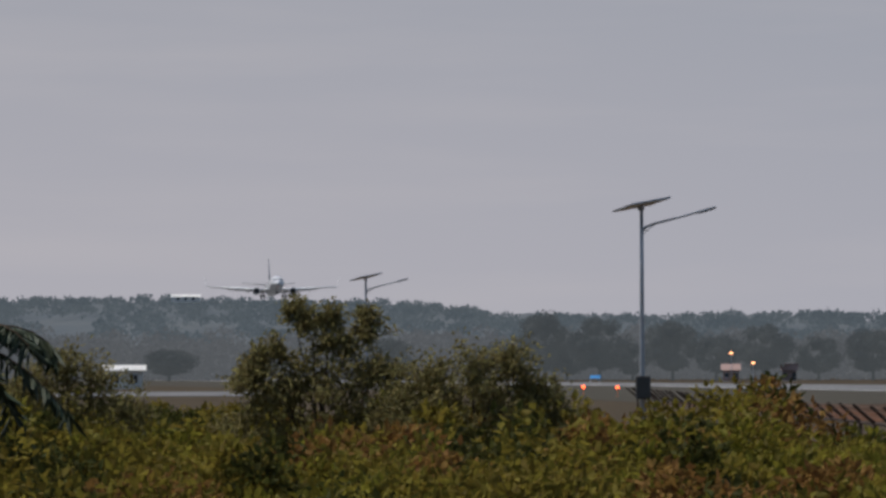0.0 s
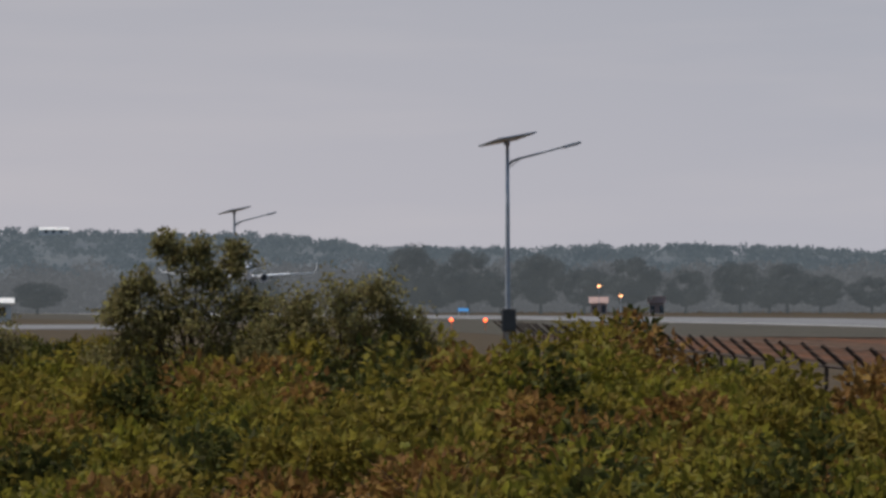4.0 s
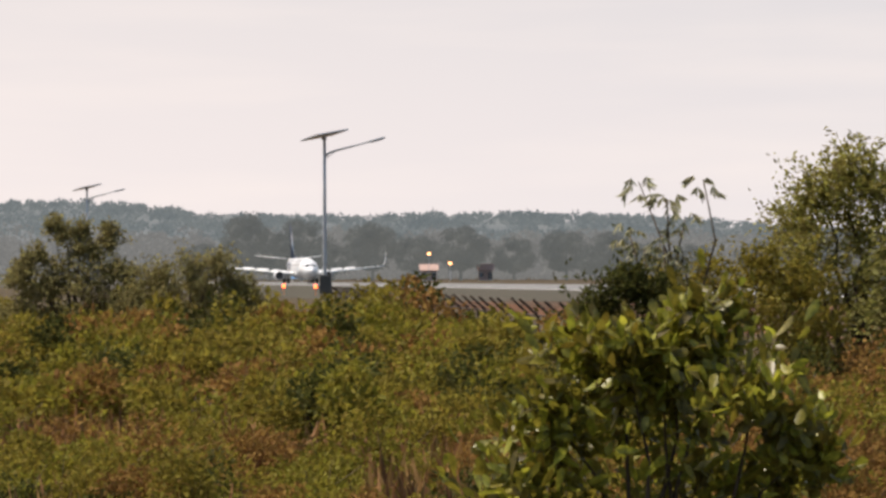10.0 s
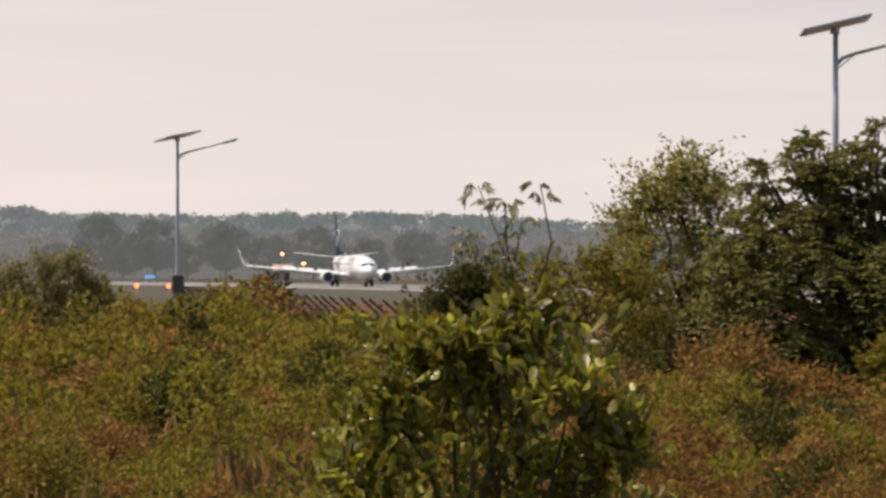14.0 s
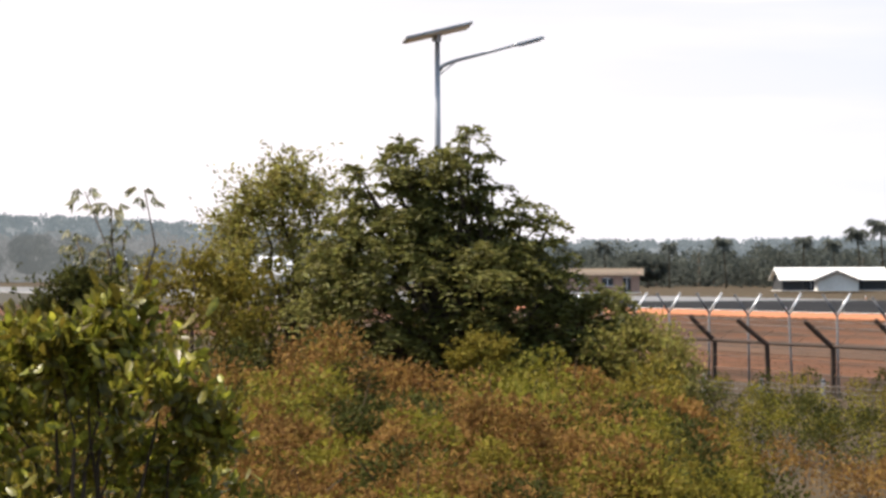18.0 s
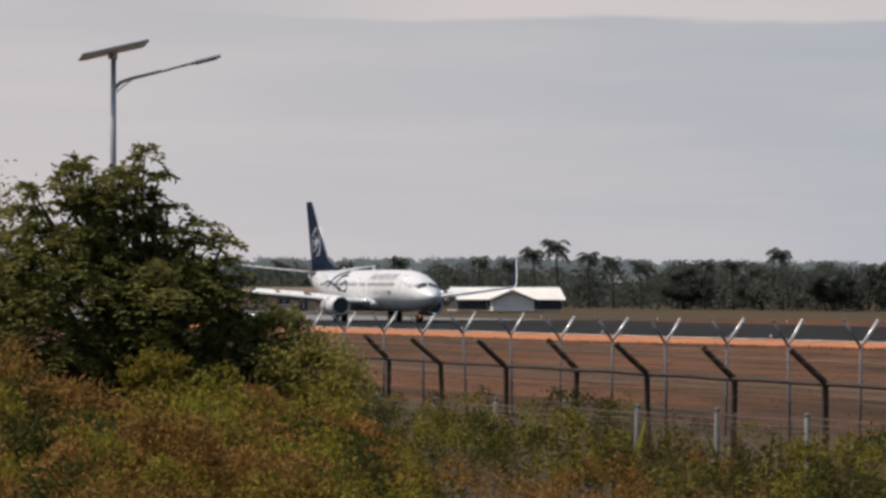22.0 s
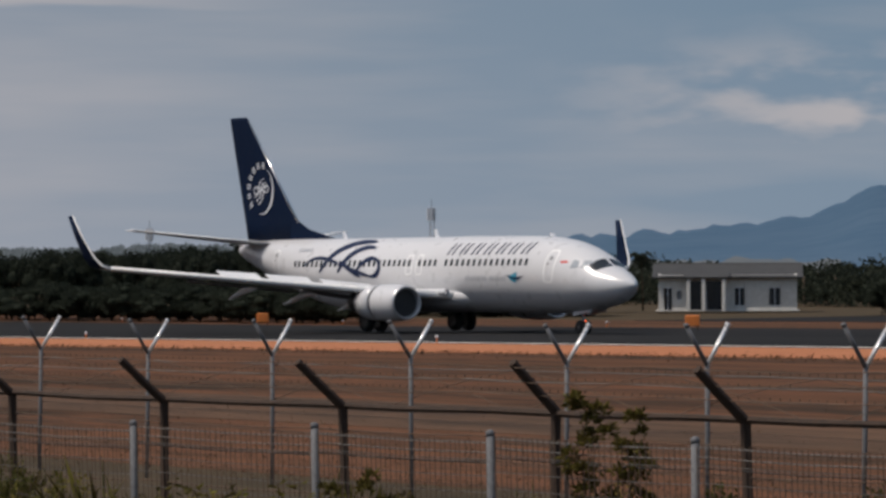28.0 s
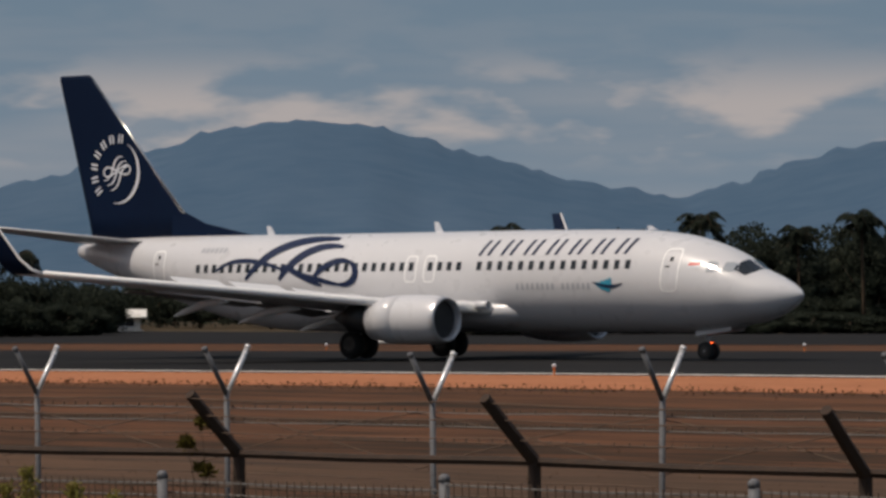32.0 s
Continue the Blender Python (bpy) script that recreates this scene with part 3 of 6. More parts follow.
for y in ys:
    ob = part("post", post_mesh, M_RUST, rusty)
    ob.matrix_basis = pose(bent_x(y), y, rng.uniform(-0.02, 0.02) - level(y), rng.normal(0, 1.0), rng.normal(0, 1.2), rng.normal(0, 3))


def strand(parent, line, y0, y1, z, dx, r, material, name="wire", sag=0.02, step=0.9, seg=4, drop=dip):
    pts, n = [], int((y1 - y0) / step)
    for i in range(n + 1):
        y = y0 + (y1 - y0) * i / n
        pts.append((line(y) + dx, y, z - drop(y) - sag * abs(math.sin(math.pi * (y - 5.46) / 2.71)) + noise.noise(Vector((y * 0.4, z * 9, dx))) * sag))
    return part(name, Shape().tube(pts, r, seg), material, parent)


strand(rusty, bent_x, 5.46, 196, 1.47, 0, 0.03, M_RUST, "rail", 0.012, 1.35, 6, drop=level)
for z, dx in ((0.35, 0), (0.7, 0), (1.05, 0), (1.26, 0)):
    strand(rusty, bent_x, 5.46, 196, z, dx, 0.006, M_BARB, drop=level)
for z, dx in ((1.62, -0.18), (1.74, -0.32), (1.85, -0.44)):
    strand(rusty, bent_x, 5.46, 196, z, dx, 0.0045, M_BARB, drop=level)

barbed = thing("barbed_wire_fence", "galvanised fence with Y-shaped post tops and barbed wire", "fence")
stem = Shape().tube([(0, 0, 0), (0, 0, 1.72)], 0.026, 8)
stem_mesh = stem.mesh("post", True)
stem_mesh.materials.append(M_POST)
arm_meshes = []
for sx in (-1, 1):
    a = Shape().tube([(0, 0, 1.68), (0.28 * sx, 0, 2.10)], 0.023, 8)
    a.tube([(0.275 * sx, 0, 2.095), (0.295 * sx, 0, 2.125)], 0.028, 8)
    me = a.mesh("arm", True)
    # Left arms coloured dark as shade, right arms bright as sun glint.
    me.materials.append(M_POST if sx < 0 else M_ARM)
    arm_meshes.append(me)


def y_line(y):
    return 26.55


for y in np.interp(np.arange(-6, 28), (-6, 0, 6, 9, 20, 28), (5.8, 21.1, 36.4, 45.7, 77.7, 101.5)):
    ob = part("post", stem_mesh, M_POST, barbed)
    ob.matrix_basis = pose(26.55, y, rng.uniform(-0.03, 0.03) - 0.3 * dip(y), rng.normal(0, 0.7), rng.normal(0, 0.8), rng.normal(0, 4))
    for me in arm_meshes:
        part("arm", me, M_ARM, ob)
for z in (0.25, 0.5, 0.75, 0.98, 1.16, 1.32, 1.46, 1.58):
    strand(barbed, y_line, 7.7, 104, z, 0.035, 0.0055, M_WIRE if z > 1.4 else M_BARB, "wire", 0.015, drop=lambda y: 0.3 * dip(y))
# loose diagonal strands crossing from post to post
for k in range(35):
    y = 7.7 + 2.70 * k
    s = Shape()
    for z0, z1 in ((1.05, 1.55), (1.55, 1.05)):
        s.tube([(26.59, y + 2.7 * u, z0 + (z1 - z0) * u + 0.05 * math.sin(u * math.pi)) for u in (0, 0.25, 0.5, 0.75, 1)], 0.006, 4)
    part("brace_wire", s, M_BARB, barbed)
# barbs along the upper strands
barbs = Shape()
for z in (1.32, 1.46, 1.58):
    for y in np.arange(14, 60, 0.16):
        barbs.box(26.59, y + 0.05 * math.sin(y * 37), z, 0.012, 0.014, 0.026)
part("barbing", barbs, M_BARB, barbed)["kind"] = "stuff"

mesh_fence = thing("mesh_fence", "low welded wire mesh fence with round grey posts", "fence")
mp = Shape().tube([(0, 0, 0), (0, 0, 1.57)], 0.030, 8)
mp.tube([(0, 0, 1.56), (0, 0, 1.59), (0, 0, 1.605)], [0.034, 0.032, 0.016], 8)
mp_mesh = mp.mesh("post", True)
mp_mesh.materials.append(M_POST)
panel, uprights = Shape(), Shape()
for k in range(36):
    x0 = 0.066 * k + 0.03
    pts = [(noise.noise(Vector((k * 0.7, 1, 2))) * 0.01, x0 + noise.noise(Vector((k * 0.31, 5, 0))) * 0.012 + 0.045 * z, z) for z in (0.06, 0.8, 1.52)]
    uprights.tube(pts, 0.0046, 3, False)
for z in np.linspace(0.06, 1.5, 13):
    panel.tube([(0, 0, z), (0.01, 1.18, z - 0.012), (0, 2.37, z)], 0.0042, 3, False)
for z in (1.36, 1.43, 1.5):
    panel.tube([(0.012, 0, z), (0.02, 1.18, z - 0.012), (0.012, 2.37, z)], 0.006, 4, False)
panel_mesh = panel.mesh("mesh_panel")
panel_mesh.materials.append(M_WIRE)
weave = Shape()
for k in range(-3, 26):
    y, beyond = [float(np.interp(j, (-3, 0, 3, 5, 6, 26), (8.3, 14.9, 21.55, 26.3, 29.1, 81.1))) for j in (k, k + 1)]
    sink = 0.0125 * (y - 15)
    ob = part("post", mp_mesh, M_POST, mesh_fence)
    ob.matrix_basis = pose(16.8, y, rng.uniform(-0.02, 0.02) - sink, rng.normal(0, 0.8), rng.normal(0, 1), 0)
    m = pose(16.8, y, rng.uniform(-0.01, 0.01) - sink) @ Matrix.Diagonal((1, (beyond - y) / 2.36, 1, 1))
    part("mesh_panel", panel_mesh, M_WIRE, mesh_fence).matrix_basis = m
    weave.add([tuple(m @ Vector(v)) for v in uprights.v], uprights.f)
part("wire_weave", weave, M_BARB, mesh_fence)["kind"] = "stuff"


# ---------------------------------------------------------------- the airliner
# Pale sky reflection painted into the side panes' colour.
M_PANE = mat("glass_painted_sky_reflection", (0.40, 0.43, 0.46), (0.30, 0.33, 0.36), 0.1, size=0.4)
# Wing grey darkened to paint the shade under the flaps.
M_FLAP = mat("flap_skin_painted_shade", (0.20, 0.20, 0.205), (0.13, 0.13, 0.135), 0.55, size=0.8)
M_SLAT = mat("white_slat_paint", (0.86, 0.86, 0.85), (0.80, 0.80, 0.79), 0.4, size=1.5)
M_LIP = mat("pale_metal_lip", (0.60, 0.60, 0.61), (0.54, 0.54, 0.55), 0.35, metal=0.5, size=0.6)
M_LINE = mat("grey_door_outline", (0.93, 0.93, 0.92), (0.88, 0.88, 0.87), 0.5, size=0.5)
# Nose towards -y, the nose wheel's contact with the ground at the origin; aft = metres behind the nose tip.
HULL = ((0.0, 0.04, 2.60, 0.04), (0.22, 0.33, 2.58, 0.28), (0.65, 0.68, 2.56, 0.56), (1.3, 1.06, 2.56, 0.85), (1.9, 1.32, 2.60, 1.05), (2.5, 1.50, 2.745, 1.28), (3.1, 1.63, 2.815, 1.505), (4.2, 1.78, 2.95, 1.75),
        (5.4, 1.86, 3.06, 1.90), (7.2, 1.88, 3.15, 1.985), (12.0, 1.88, 3.19, 2.02), (18.0, 1.88, 3.19, 2.02), (25.0, 1.88, 3.20, 2.01), (27.5, 1.82, 3.32, 1.90), (30.0, 1.60, 3.58, 1.65), (32.5, 1.26, 3.90, 1.32),
        (35.0, 0.85, 4.24, 0.93), (37.0, 0.48, 4.52, 0.55), (38.0, 0.2, 4.64, 0.25))
NOSE = 4.0


def hull_at(a):
    """Half width, middle height and half height of the hull, smoothly between the sections."""
    k = next((i for i in range(len(HULL) - 1) if HULL[i + 1][0] >= a), len(HULL) - 2)
    p, q = HULL[k], HULL[k + 1]
    o, r = HULL[max(0, k - 1)], HULL[min(len(HULL) - 1, k + 2)]
    d = q[0] - p[0]
    u = (a - p[0]) / d
    out = []
    for i in (1, 2, 3):
        t0 = (q[i] - o[i]) / (q[0] - o[0]) * d if k > 1 else q[i] - p[i]
        t1 = (r[i] - p[i]) / (r[0] - p[0]) * d if k > 0 else q[i] - p[i]
        out.append((2 * u ** 3 - 3 * u * u + 1) * p[i] + (u ** 3 - 2 * u * u + u) * t0 + (3 * u * u - 2 * u ** 3) * q[i] + (u ** 3 - u * u) * t1)
    return out


def on_hull(a, z, side=-1, proud=0.015):
    """The point of the hull's skin at a height, on the starboard (-1) or port side."""
    w, zc, h = hull_at(a)
    s = max(-0.999, min(0.999, (z - zc) / h))
    c = math.sqrt(1 - s * s)
    return (side * (w * c + proud * max(0.3, c)), a - NOSE, z + proud * s)


def decal(outline_rows, side=-1, proud=0.015):
    """A thin raised strip on the hull between two lines of (aft, height) points."""
    s = Shape()
    pts = []
    m = 12 if abs(outline_rows[0][1][1] - outline_rows[0][0][1]) > 0.8 else 3
    for (a0, z0), (a1, z1) in outline_rows:
        for j in range(m + 1):
            u = j / m
            pts.append(on_hull(a0 + (a1 - a0) * u, z0 + (z1 - z0) * u, side, proud))
    n, r = len(outline_rows), m + 1
    faces = [(r * i + j, r * i + j + 1, r * i + r + j + 1, r * i + r + j) for i in range(n - 1) for j in range(m)]
    if side > 0:
        faces = [f[::-1] for f in faces]
    return s.add(pts, faces)


def block(a, z, w, h, slant=0.0, side=-1, proud=0.015, n=3):
    return decal([((a + w * i / n - w / 2 + slant / 2, z - h / 2), (a + w * i / n - w / 2 - slant / 2, z + h / 2)) for i in range(n + 1)], side, proud)


def ribbon(centre, width, side=-1, proud=0.018, n=22):
    """A tapering curved stroke on the hull."""
    rows = []
    for i in range(n + 1):
        u = i / n
        p, q = Vector(centre(max(0, u - 0.01))), Vector(centre(min(1, u + 0.01)))
        t = (q - p).normalized()
        c, w = Vector(centre(u)), width(u) / 2
        rows.append(((c.x - t.y * w, c.y + t.x * w), (c.x + t.y * w, c.y - t.x * w)))
    return decal(rows, side, proud)


def hull_ring(a, degrees, side=-1, proud=0.014):
    """The point of the hull's skin at an angle above its level line."""
    w, zc, h = hull_at(a)
    c, q = math.cos(radians(degrees)), math.sin(radians(degrees))
    return (side * (w + proud) * c, a - NOSE, zc + (h + proud) * q)


def door_outline(a, z, w, h, power=0.38):
    """A closed line round a door with rounded corners."""
    def at(u):
        c, q = math.cos(2 * math.pi * u), math.sin(2 * math.pi * u)
        return a + w / 2 * math.copysign(abs(c) ** power, c), z + h / 2 * math.copysign(abs(q) ** power, q)
    return at


def bezier(p, q, r, t):
    p, q, r, t = (Vector(v) for v in (p, q, r, t))
    return lambda u: tuple(p * (1 - u) ** 3 + q * 3 * u * (1 - u) ** 2 + r * 3 * u * u * (1 - u) + t * u ** 3)


def foil(chord, thick=0.11, n=9):
    """Airfoil loop: (distance aft of the leading edge, height)."""
    up, dn = [], []
    for i in range(n):
        x = (1 - math.cos(math.pi * i / (n - 1))) / 2
        y = thick * 2.9 * (0.2969 * math.sqrt(x) - 0.126 * x - 0.3516 * x * x + 0.2843 * x ** 3 - 0.1015 * x ** 4)
        up.append((x * chord, (y * 1.15 + 0.012 * math.sin(math.pi * x)) * chord))
        dn.append((x * chord, (-y * 0.75 + 0.012 * math.sin(math.pi * x)) * chord))
    return up + dn[-2:0:-1]


def airfoil_body(stations, thick=0.11):
    """Loft of airfoils: (x across, aft of the leading edge, z, chord)."""
    return Shape().loft([[(x, a + dx - NOSE, z + dz) for dx, dz in foil(c, thick)] for x, a, z, c in stations])


def disc_ring(y, z, x, r, squash=1.0, n=24):
    return [(x + r * math.cos(2 * math.pi * k / n), y, z + r * math.sin(2 * math.pi * k / n) * squash) for k in range(n)]


def wheel(parent, x, y, r, w):
    tyre = Shape()
    prof = ((-0.5, 0.60), (-0.5, 0.90), (-0.36, 0.985), (0, 1.0), (0.36, 0.985), (0.5, 0.90), (0.5, 0.60))
    tyre.loft([[(x + px * w, y + pr * r * math.cos(2 * math.pi * k / 20), r + pr * r * math.sin(2 * math.pi * k / 20)) for k in range(20)] for px, pr in prof], False)
    wh = part("wheel", tyre, M_TYRE, parent, smooth=True)
    rim = Shape()
    for d in (-0.42, 0.42):
        rim.loft([[(x + (d + e) * w, y + q * r * math.cos(2 * math.pi * k / 16), r + q * r * math.sin(2 * math.pi * k / 16)) for k in range(16)] for e, q in ((0, 0.62), (0.05 if d > 0 else -0.05, 0.45), (0, 0.2))])
    part("rim", rim, M_DARKMETAL, wh, "dull grey wheel rim")
    return wh


SLEEVES = []


FIN = ((4.8, 30.6, 6.6), (6.2, 31.9, 5.65), (12.15, 37.2, 2.05), (12.32, 37.45, 1.76))


def fin_half(a, z, side):
    """Half the fin's thickness at a point of its face."""
    le, chord = (float(np.interp(z, [f[0] for f in FIN], [f[i] for f in FIN])) for i in (1, 2))
    x = min(0.98, max(0.02, (a - le) / chord))
    y = 0.09 * 2.9 * (0.2969 * math.sqrt(x) - 0.126 * x - 0.3516 * x * x + 0.2843 * x ** 3 - 0.1015 * x ** 4)
    bow = 0.012 * math.sin(math.pi * x)
    return (y * 1.15 + bow if side > 0 else y * 0.75 - bow) * chord * 0.8


def airliner():
    plane = thing("airliner", "white twin-engined airliner with navy tail rolling on the runway", "airplane")
    n = 64
    rings = []
    steps = sorted(set([row[0] for row in HULL] + [0.08, 0.45, 1.0, 1.6, 2.2, 2.8, 3.65, 4.8, 6.2] + list(np.arange(8.0, 38.0, 1.0))))
    for a in steps:
        w, zc, h = hull_at(a)
        rings.append([(w * math.cos(2 * math.pi * k / n), a - NOSE, zc + h * math.sin(2 * math.pi * k / n)) for k in range(n)])
    hull = part("fuselage", Shape().loft(rings), M_HULL, plane, smooth=True)
    belly = Shape().loft([[(w * math.cos(2 * math.pi * k / 20), a - NOSE, 2.0 + h * math.sin(2 * math.pi * k / 20)) for k in range(20)] for a, w, h in ((11.5, 0.8, 0.3), (13, 1.75, 0.7), (15, 2.05, 0.84), (20, 2.05, 0.84), (22, 1.8, 0.72), (24, 0.9, 0.35))])
    part("belly_fairing", belly, M_HULL, plane, smooth=True)
    # cabin windows, one by one
    for side in (-1, 1):
        for a in [6.92 + 0.523 * k for k in range(15)] + [15.28 + 0.492 * k for k in range(30) if k != 4]:
            part("cabin_window", block(a, 3.80, 0.24, 0.34, 0, side, 0.012, 2), M_GLASS, hull)
        for a0, a1, z0, z1 in ((2.92, 3.42, 3.46, 3.88), (2.26, 2.80, 3.48, 3.84)):
            part("cockpit_window", decal([((a0, z0 + 0.02), (a0 + 0.12, z1 - 0.06)), ((a0 + 0.3, z0), (a0 + 0.34, z1)), ((a1, z0), (a1, z1))], side, 0.012), M_PANE, hull, "side pane with the sky's reflection painted pale")
        rows = [[hull_ring(a0 + (a1 - a0) * j / 4, q, side, 0.014) for j in range(5)] for q, a0, a1 in ((42, 1.98, 2.42), (52, 1.86, 2.42), (64, 1.77, 2.40), (76, 1.73, 2.38), (87, 1.72, 2.37))]
        faces = [(5 * i + j, 5 * i + j + 1, 5 * i + j + 6, 5 * i + j + 5) for i in range(4) for j in range(4)]
        part("cockpit_window", Shape().add([v for r in rows for v in r], faces), M_GLASS, hull, "dark front pane")
        for a, z, w, h in ((4.95, 3.56, 0.74, 1.62), (32.1, 3.88, 0.70, 1.36), (16.77, 3.70, 0.56, 1.02), (17.74, 3.70, 0.56, 1.02)):
            door = part("door", ribbon(door_outline(a, z, w, h), lambda u: 0.065, side, 0.013, 40), M_LINE, hull, "cabin door with a pale rounded outline")
            if h > 1.2:
                part("door_window", block(a, z + 0.42, 0.13, 0.17, 0, side, 0.014, 2), M_GLASS, door)
                part("handle", block(a + 0.12, z + 0.14, 0.2, 0.06, 0, side, 0.014, 1), M_DARKMETAL, door, "dark recessed handle")
        # markings as plain shapes
        for k in range(7):
            c = 7.3 + 1.12 * k
            for da, ww in ((-0.24, 0.15), (0.2, 0.15)):
                part("letter_stroke", block(c + da, 4.50, ww, 0.60, -0.42 * side * 0.60, side, 0.016), M_INK, hull)
        for k in range(15):
            if k != 6:
                part("small_letter_block", block(8.75 + 0.25 * k, 2.98, 0.11, 0.24, 0, side, 0.016, 1), M_MARK, hull)
        for k in range(6):
            part("registration_block", block(28.2 + 0.26 * k, 4.57, 0.14, 0.20, 0.05, side, 0.016, 1), M_MARK, hull)
        part("flag", block(3.95, 3.78, 0.46, 0.12, 0, side, 0.016, 2), M_RED, hull, "small red stripe of a flag")
        part("flag_lower", block(3.95, 3.67, 0.46, 0.10, 0, side, 0.016, 2), M_PALE, hull)
        # bird emblem: a fan of feathers with a dark head stroke
        for k in range(4):
            part("bird_feather", ribbon(lambda u, k=k: (7.75 + (0.62 - 0.22 * k) * (1 - u) ** 1.3, 2.74 + (0.34 + 0.05 * k) * (1 - u) + 0.02 * k), lambda u: 0.05 + 0.15 * math.sin(math.pi * min(1, u + 0.15)), side, 0.016 + 0.001 * k, 10), M_TEAL, hull, "teal feather of the bird emblem")
        part("bird_head", ribbon(lambda u: (8.55 - 1.45 * u, 3.14 - 0.22 * math.sin(math.pi * u * 0.75) + 0.10 * u * u), lambda u: 0.03 + 0.10 * math.sin(math.pi * u), side, 0.022, 14), M_INK, hull)
        # ribbon emblem behind the wing
        strokes = (
            (bezier((26.65, 3.34), (25.66, 4.41), (24.93, 5.1), (22.23, 4.96)), 0.36),
            (bezier((24.78, 3.32), (24.25, 3.9), (23.59, 4.91), (21.7, 4.62)), 0.34),
            (bezier((28.42, 3.69), (27.52, 4.41), (25.67, 4.09), (24.35, 3.62)), 0.15),
            (bezier((24.76, 3.9), (23.85, 3.65), (23.14, 3.27), (22.43, 3.07)), 0.22),
            (bezier((23.03, 3.22), (22.56, 3.9), (21.68, 4.22), (21.0, 4.0)), 0.24),
            (bezier((21.04, 4.03), (20.31, 3.65), (20.7, 2.99), (21.53, 3.12)), 0.30),
            (bezier((21.45, 3.1), (22.12, 3.17), (22.81, 3.39), (23.84, 3.6)), 0.15))
        for k, (c, w) in enumerate(strokes):
            part("ribbon_stroke", ribbon(c, lambda u, w=w: 0.04 + w * math.sin(math.pi * (0.08 + 0.88 * u)) ** 0.8, side, 0.018 + 0.0015 * k), M_INK, hull, "curved dark blue ribbon stroke")
    # antennas and beacon on the roof
    for a, h in ((17.5, 0.42), (26.6, 0.38), (6.8, 0.10)):
        part("antenna", Shape().plate([(0, a - NOSE, 5.15), (0, a + 0.42 - NOSE, 5.15), (0, a + 0.5 - NOSE, 5.2 + h), (0, a + 0.3 - NOSE, 5.2 + h)], 0.05), M_PALE, hull)
    # wings
    for side, word in ((-1, "right"), (1, "left")):
        st = ((side * 1.5, 13.6, 2.0, 8.4), (side * 5.9, 17.3, 2.42, 5.0), (side * 11.5, 20.45, 2.97, 3.1), (side * 16.9, 23.4, 3.52, 1.6))
        wing = part("wing", airfoil_body(st, 0.105), M_WING, plane, smooth=True)
        part("leading_edge", Shape().tube([(x, a - 0.06 - NOSE, z + 0.04) for x, a, z, c in st], [0.22, 0.18, 0.14, 0.10], 10), M_SLAT, wing, "bright white leading edge slat", smooth=True)
        wl = [(16.9, 23.4, 3.52, 1.6), (17.25, 23.7, 3.70, 1.4), (17.5, 24.05, 4.10, 1.15), (17.78, 24.8, 5.15, 0.8), (18.0, 25.5, 6.32, 0.5)]
        part("winglet", Shape().loft([[(side * (x + dz * 0.9), a + dx - NOSE, z + dz * 0.15) for dx, dz in foil(c, 0.10)] for x, a, z, c in wl]), M_NAVY, wing, "tall upswept navy winglet", smooth=True)
        part("winglet_edge", Shape().tube([(side * x, a - 0.02 - NOSE, z) for x, a, z, c in wl], [0.07, 0.06, 0.05, 0.04, 0.03], 8), M_SLAT, wing, "bright leading edge of the winglet", smooth=True)
        # flaps let down behind the wing
        for x0, x1, a0, a1, z0, z1, c0, c1 in ((2.0, 5.7, 21.6, 21.9, 1.86, 2.35, 1.5, 1.25), (6.0, 12.0, 21.95, 23.2, 2.26, 2.82, 1.2, 0.8)):
            rings = []
            for x, a, z, c in ((x0, a0, z0, c0), (x1, a1, z1, c1)):
                rings.append([(side * x, a + dx * 0.86 - NOSE, z + 0.06 + dz - dx * 0.10) for dx, dz in foil(c, 0.12)])
            part("flap", Shape().loft(rings), M_FLAP, wing, "lowered trailing edge flap", smooth=True)
        for x0, x1, a0, a1, z0, z1 in ((2.4, 5.6, 20.1, 20.25, 2.38, 2.72), (6.3, 8.6, 20.3, 20.9, 2.78, 2.98), (9.0, 11.2, 21.05, 21.6, 2.98, 3.18)):
            part("spoiler", Shape().plate([(side * x0, a0 - NOSE, z0), (side * x1, a1 - NOSE, z1), (side * x1, a1 + 0.55 - NOSE, z1 + 0.24), (side * x0, a0 + 0.6 - NOSE, z0 + 0.28)], 0.03), M_WING, wing, "raised spoiler panel")
        for x, a, z, ln in ((3.5, 18.6, 1.78, 3.6), (6.6, 19.4, 2.12, 3.3), (9.7, 20.4, 2.42, 2.9)):
            rings = []
            for u, r in ((0, 0.02), (0.2, 0.11), (0.5, 0.15), (0.8, 0.11), (1, 0.03)):
                rings.append([(side * x + r * math.cos(2 * math.pi * k / 10), a + ln * u - NOSE, z - 0.85 * max(0, u - 0.35) + 0.02 + r * 1.2 * math.sin(2 * math.pi * k / 10)) for k in range(10)])
            part("flap_fairing", Shape().loft(rings), M_SLAT, wing, smooth=True)
        # engine
        ex, ez = side * 4.83, 1.70
        cowl = Shape().loft([disc_ring(a + 1.75 - NOSE, ez, ex, r, 0.97) for a, r in ((11.95, 0.76), (11.72, 0.79), (11.62, 0.85), (11.75, 0.92), (12.3, 0.985), (13.2, 1.01), (13.75, 1.0))], False)
        engine = part("engine", cowl, M_HULL, plane, "white engine cowling with a bright intake lip", smooth=True)
        part("reverser_gap", Shape().loft([disc_ring(a + 1.75 - NOSE, ez, ex, r, 0.97) for a, r in ((13.6, 0.95), (14.4, 0.90))], False), M_DARKMETAL, engine, "dark opening of the thrust reverser", smooth=True)
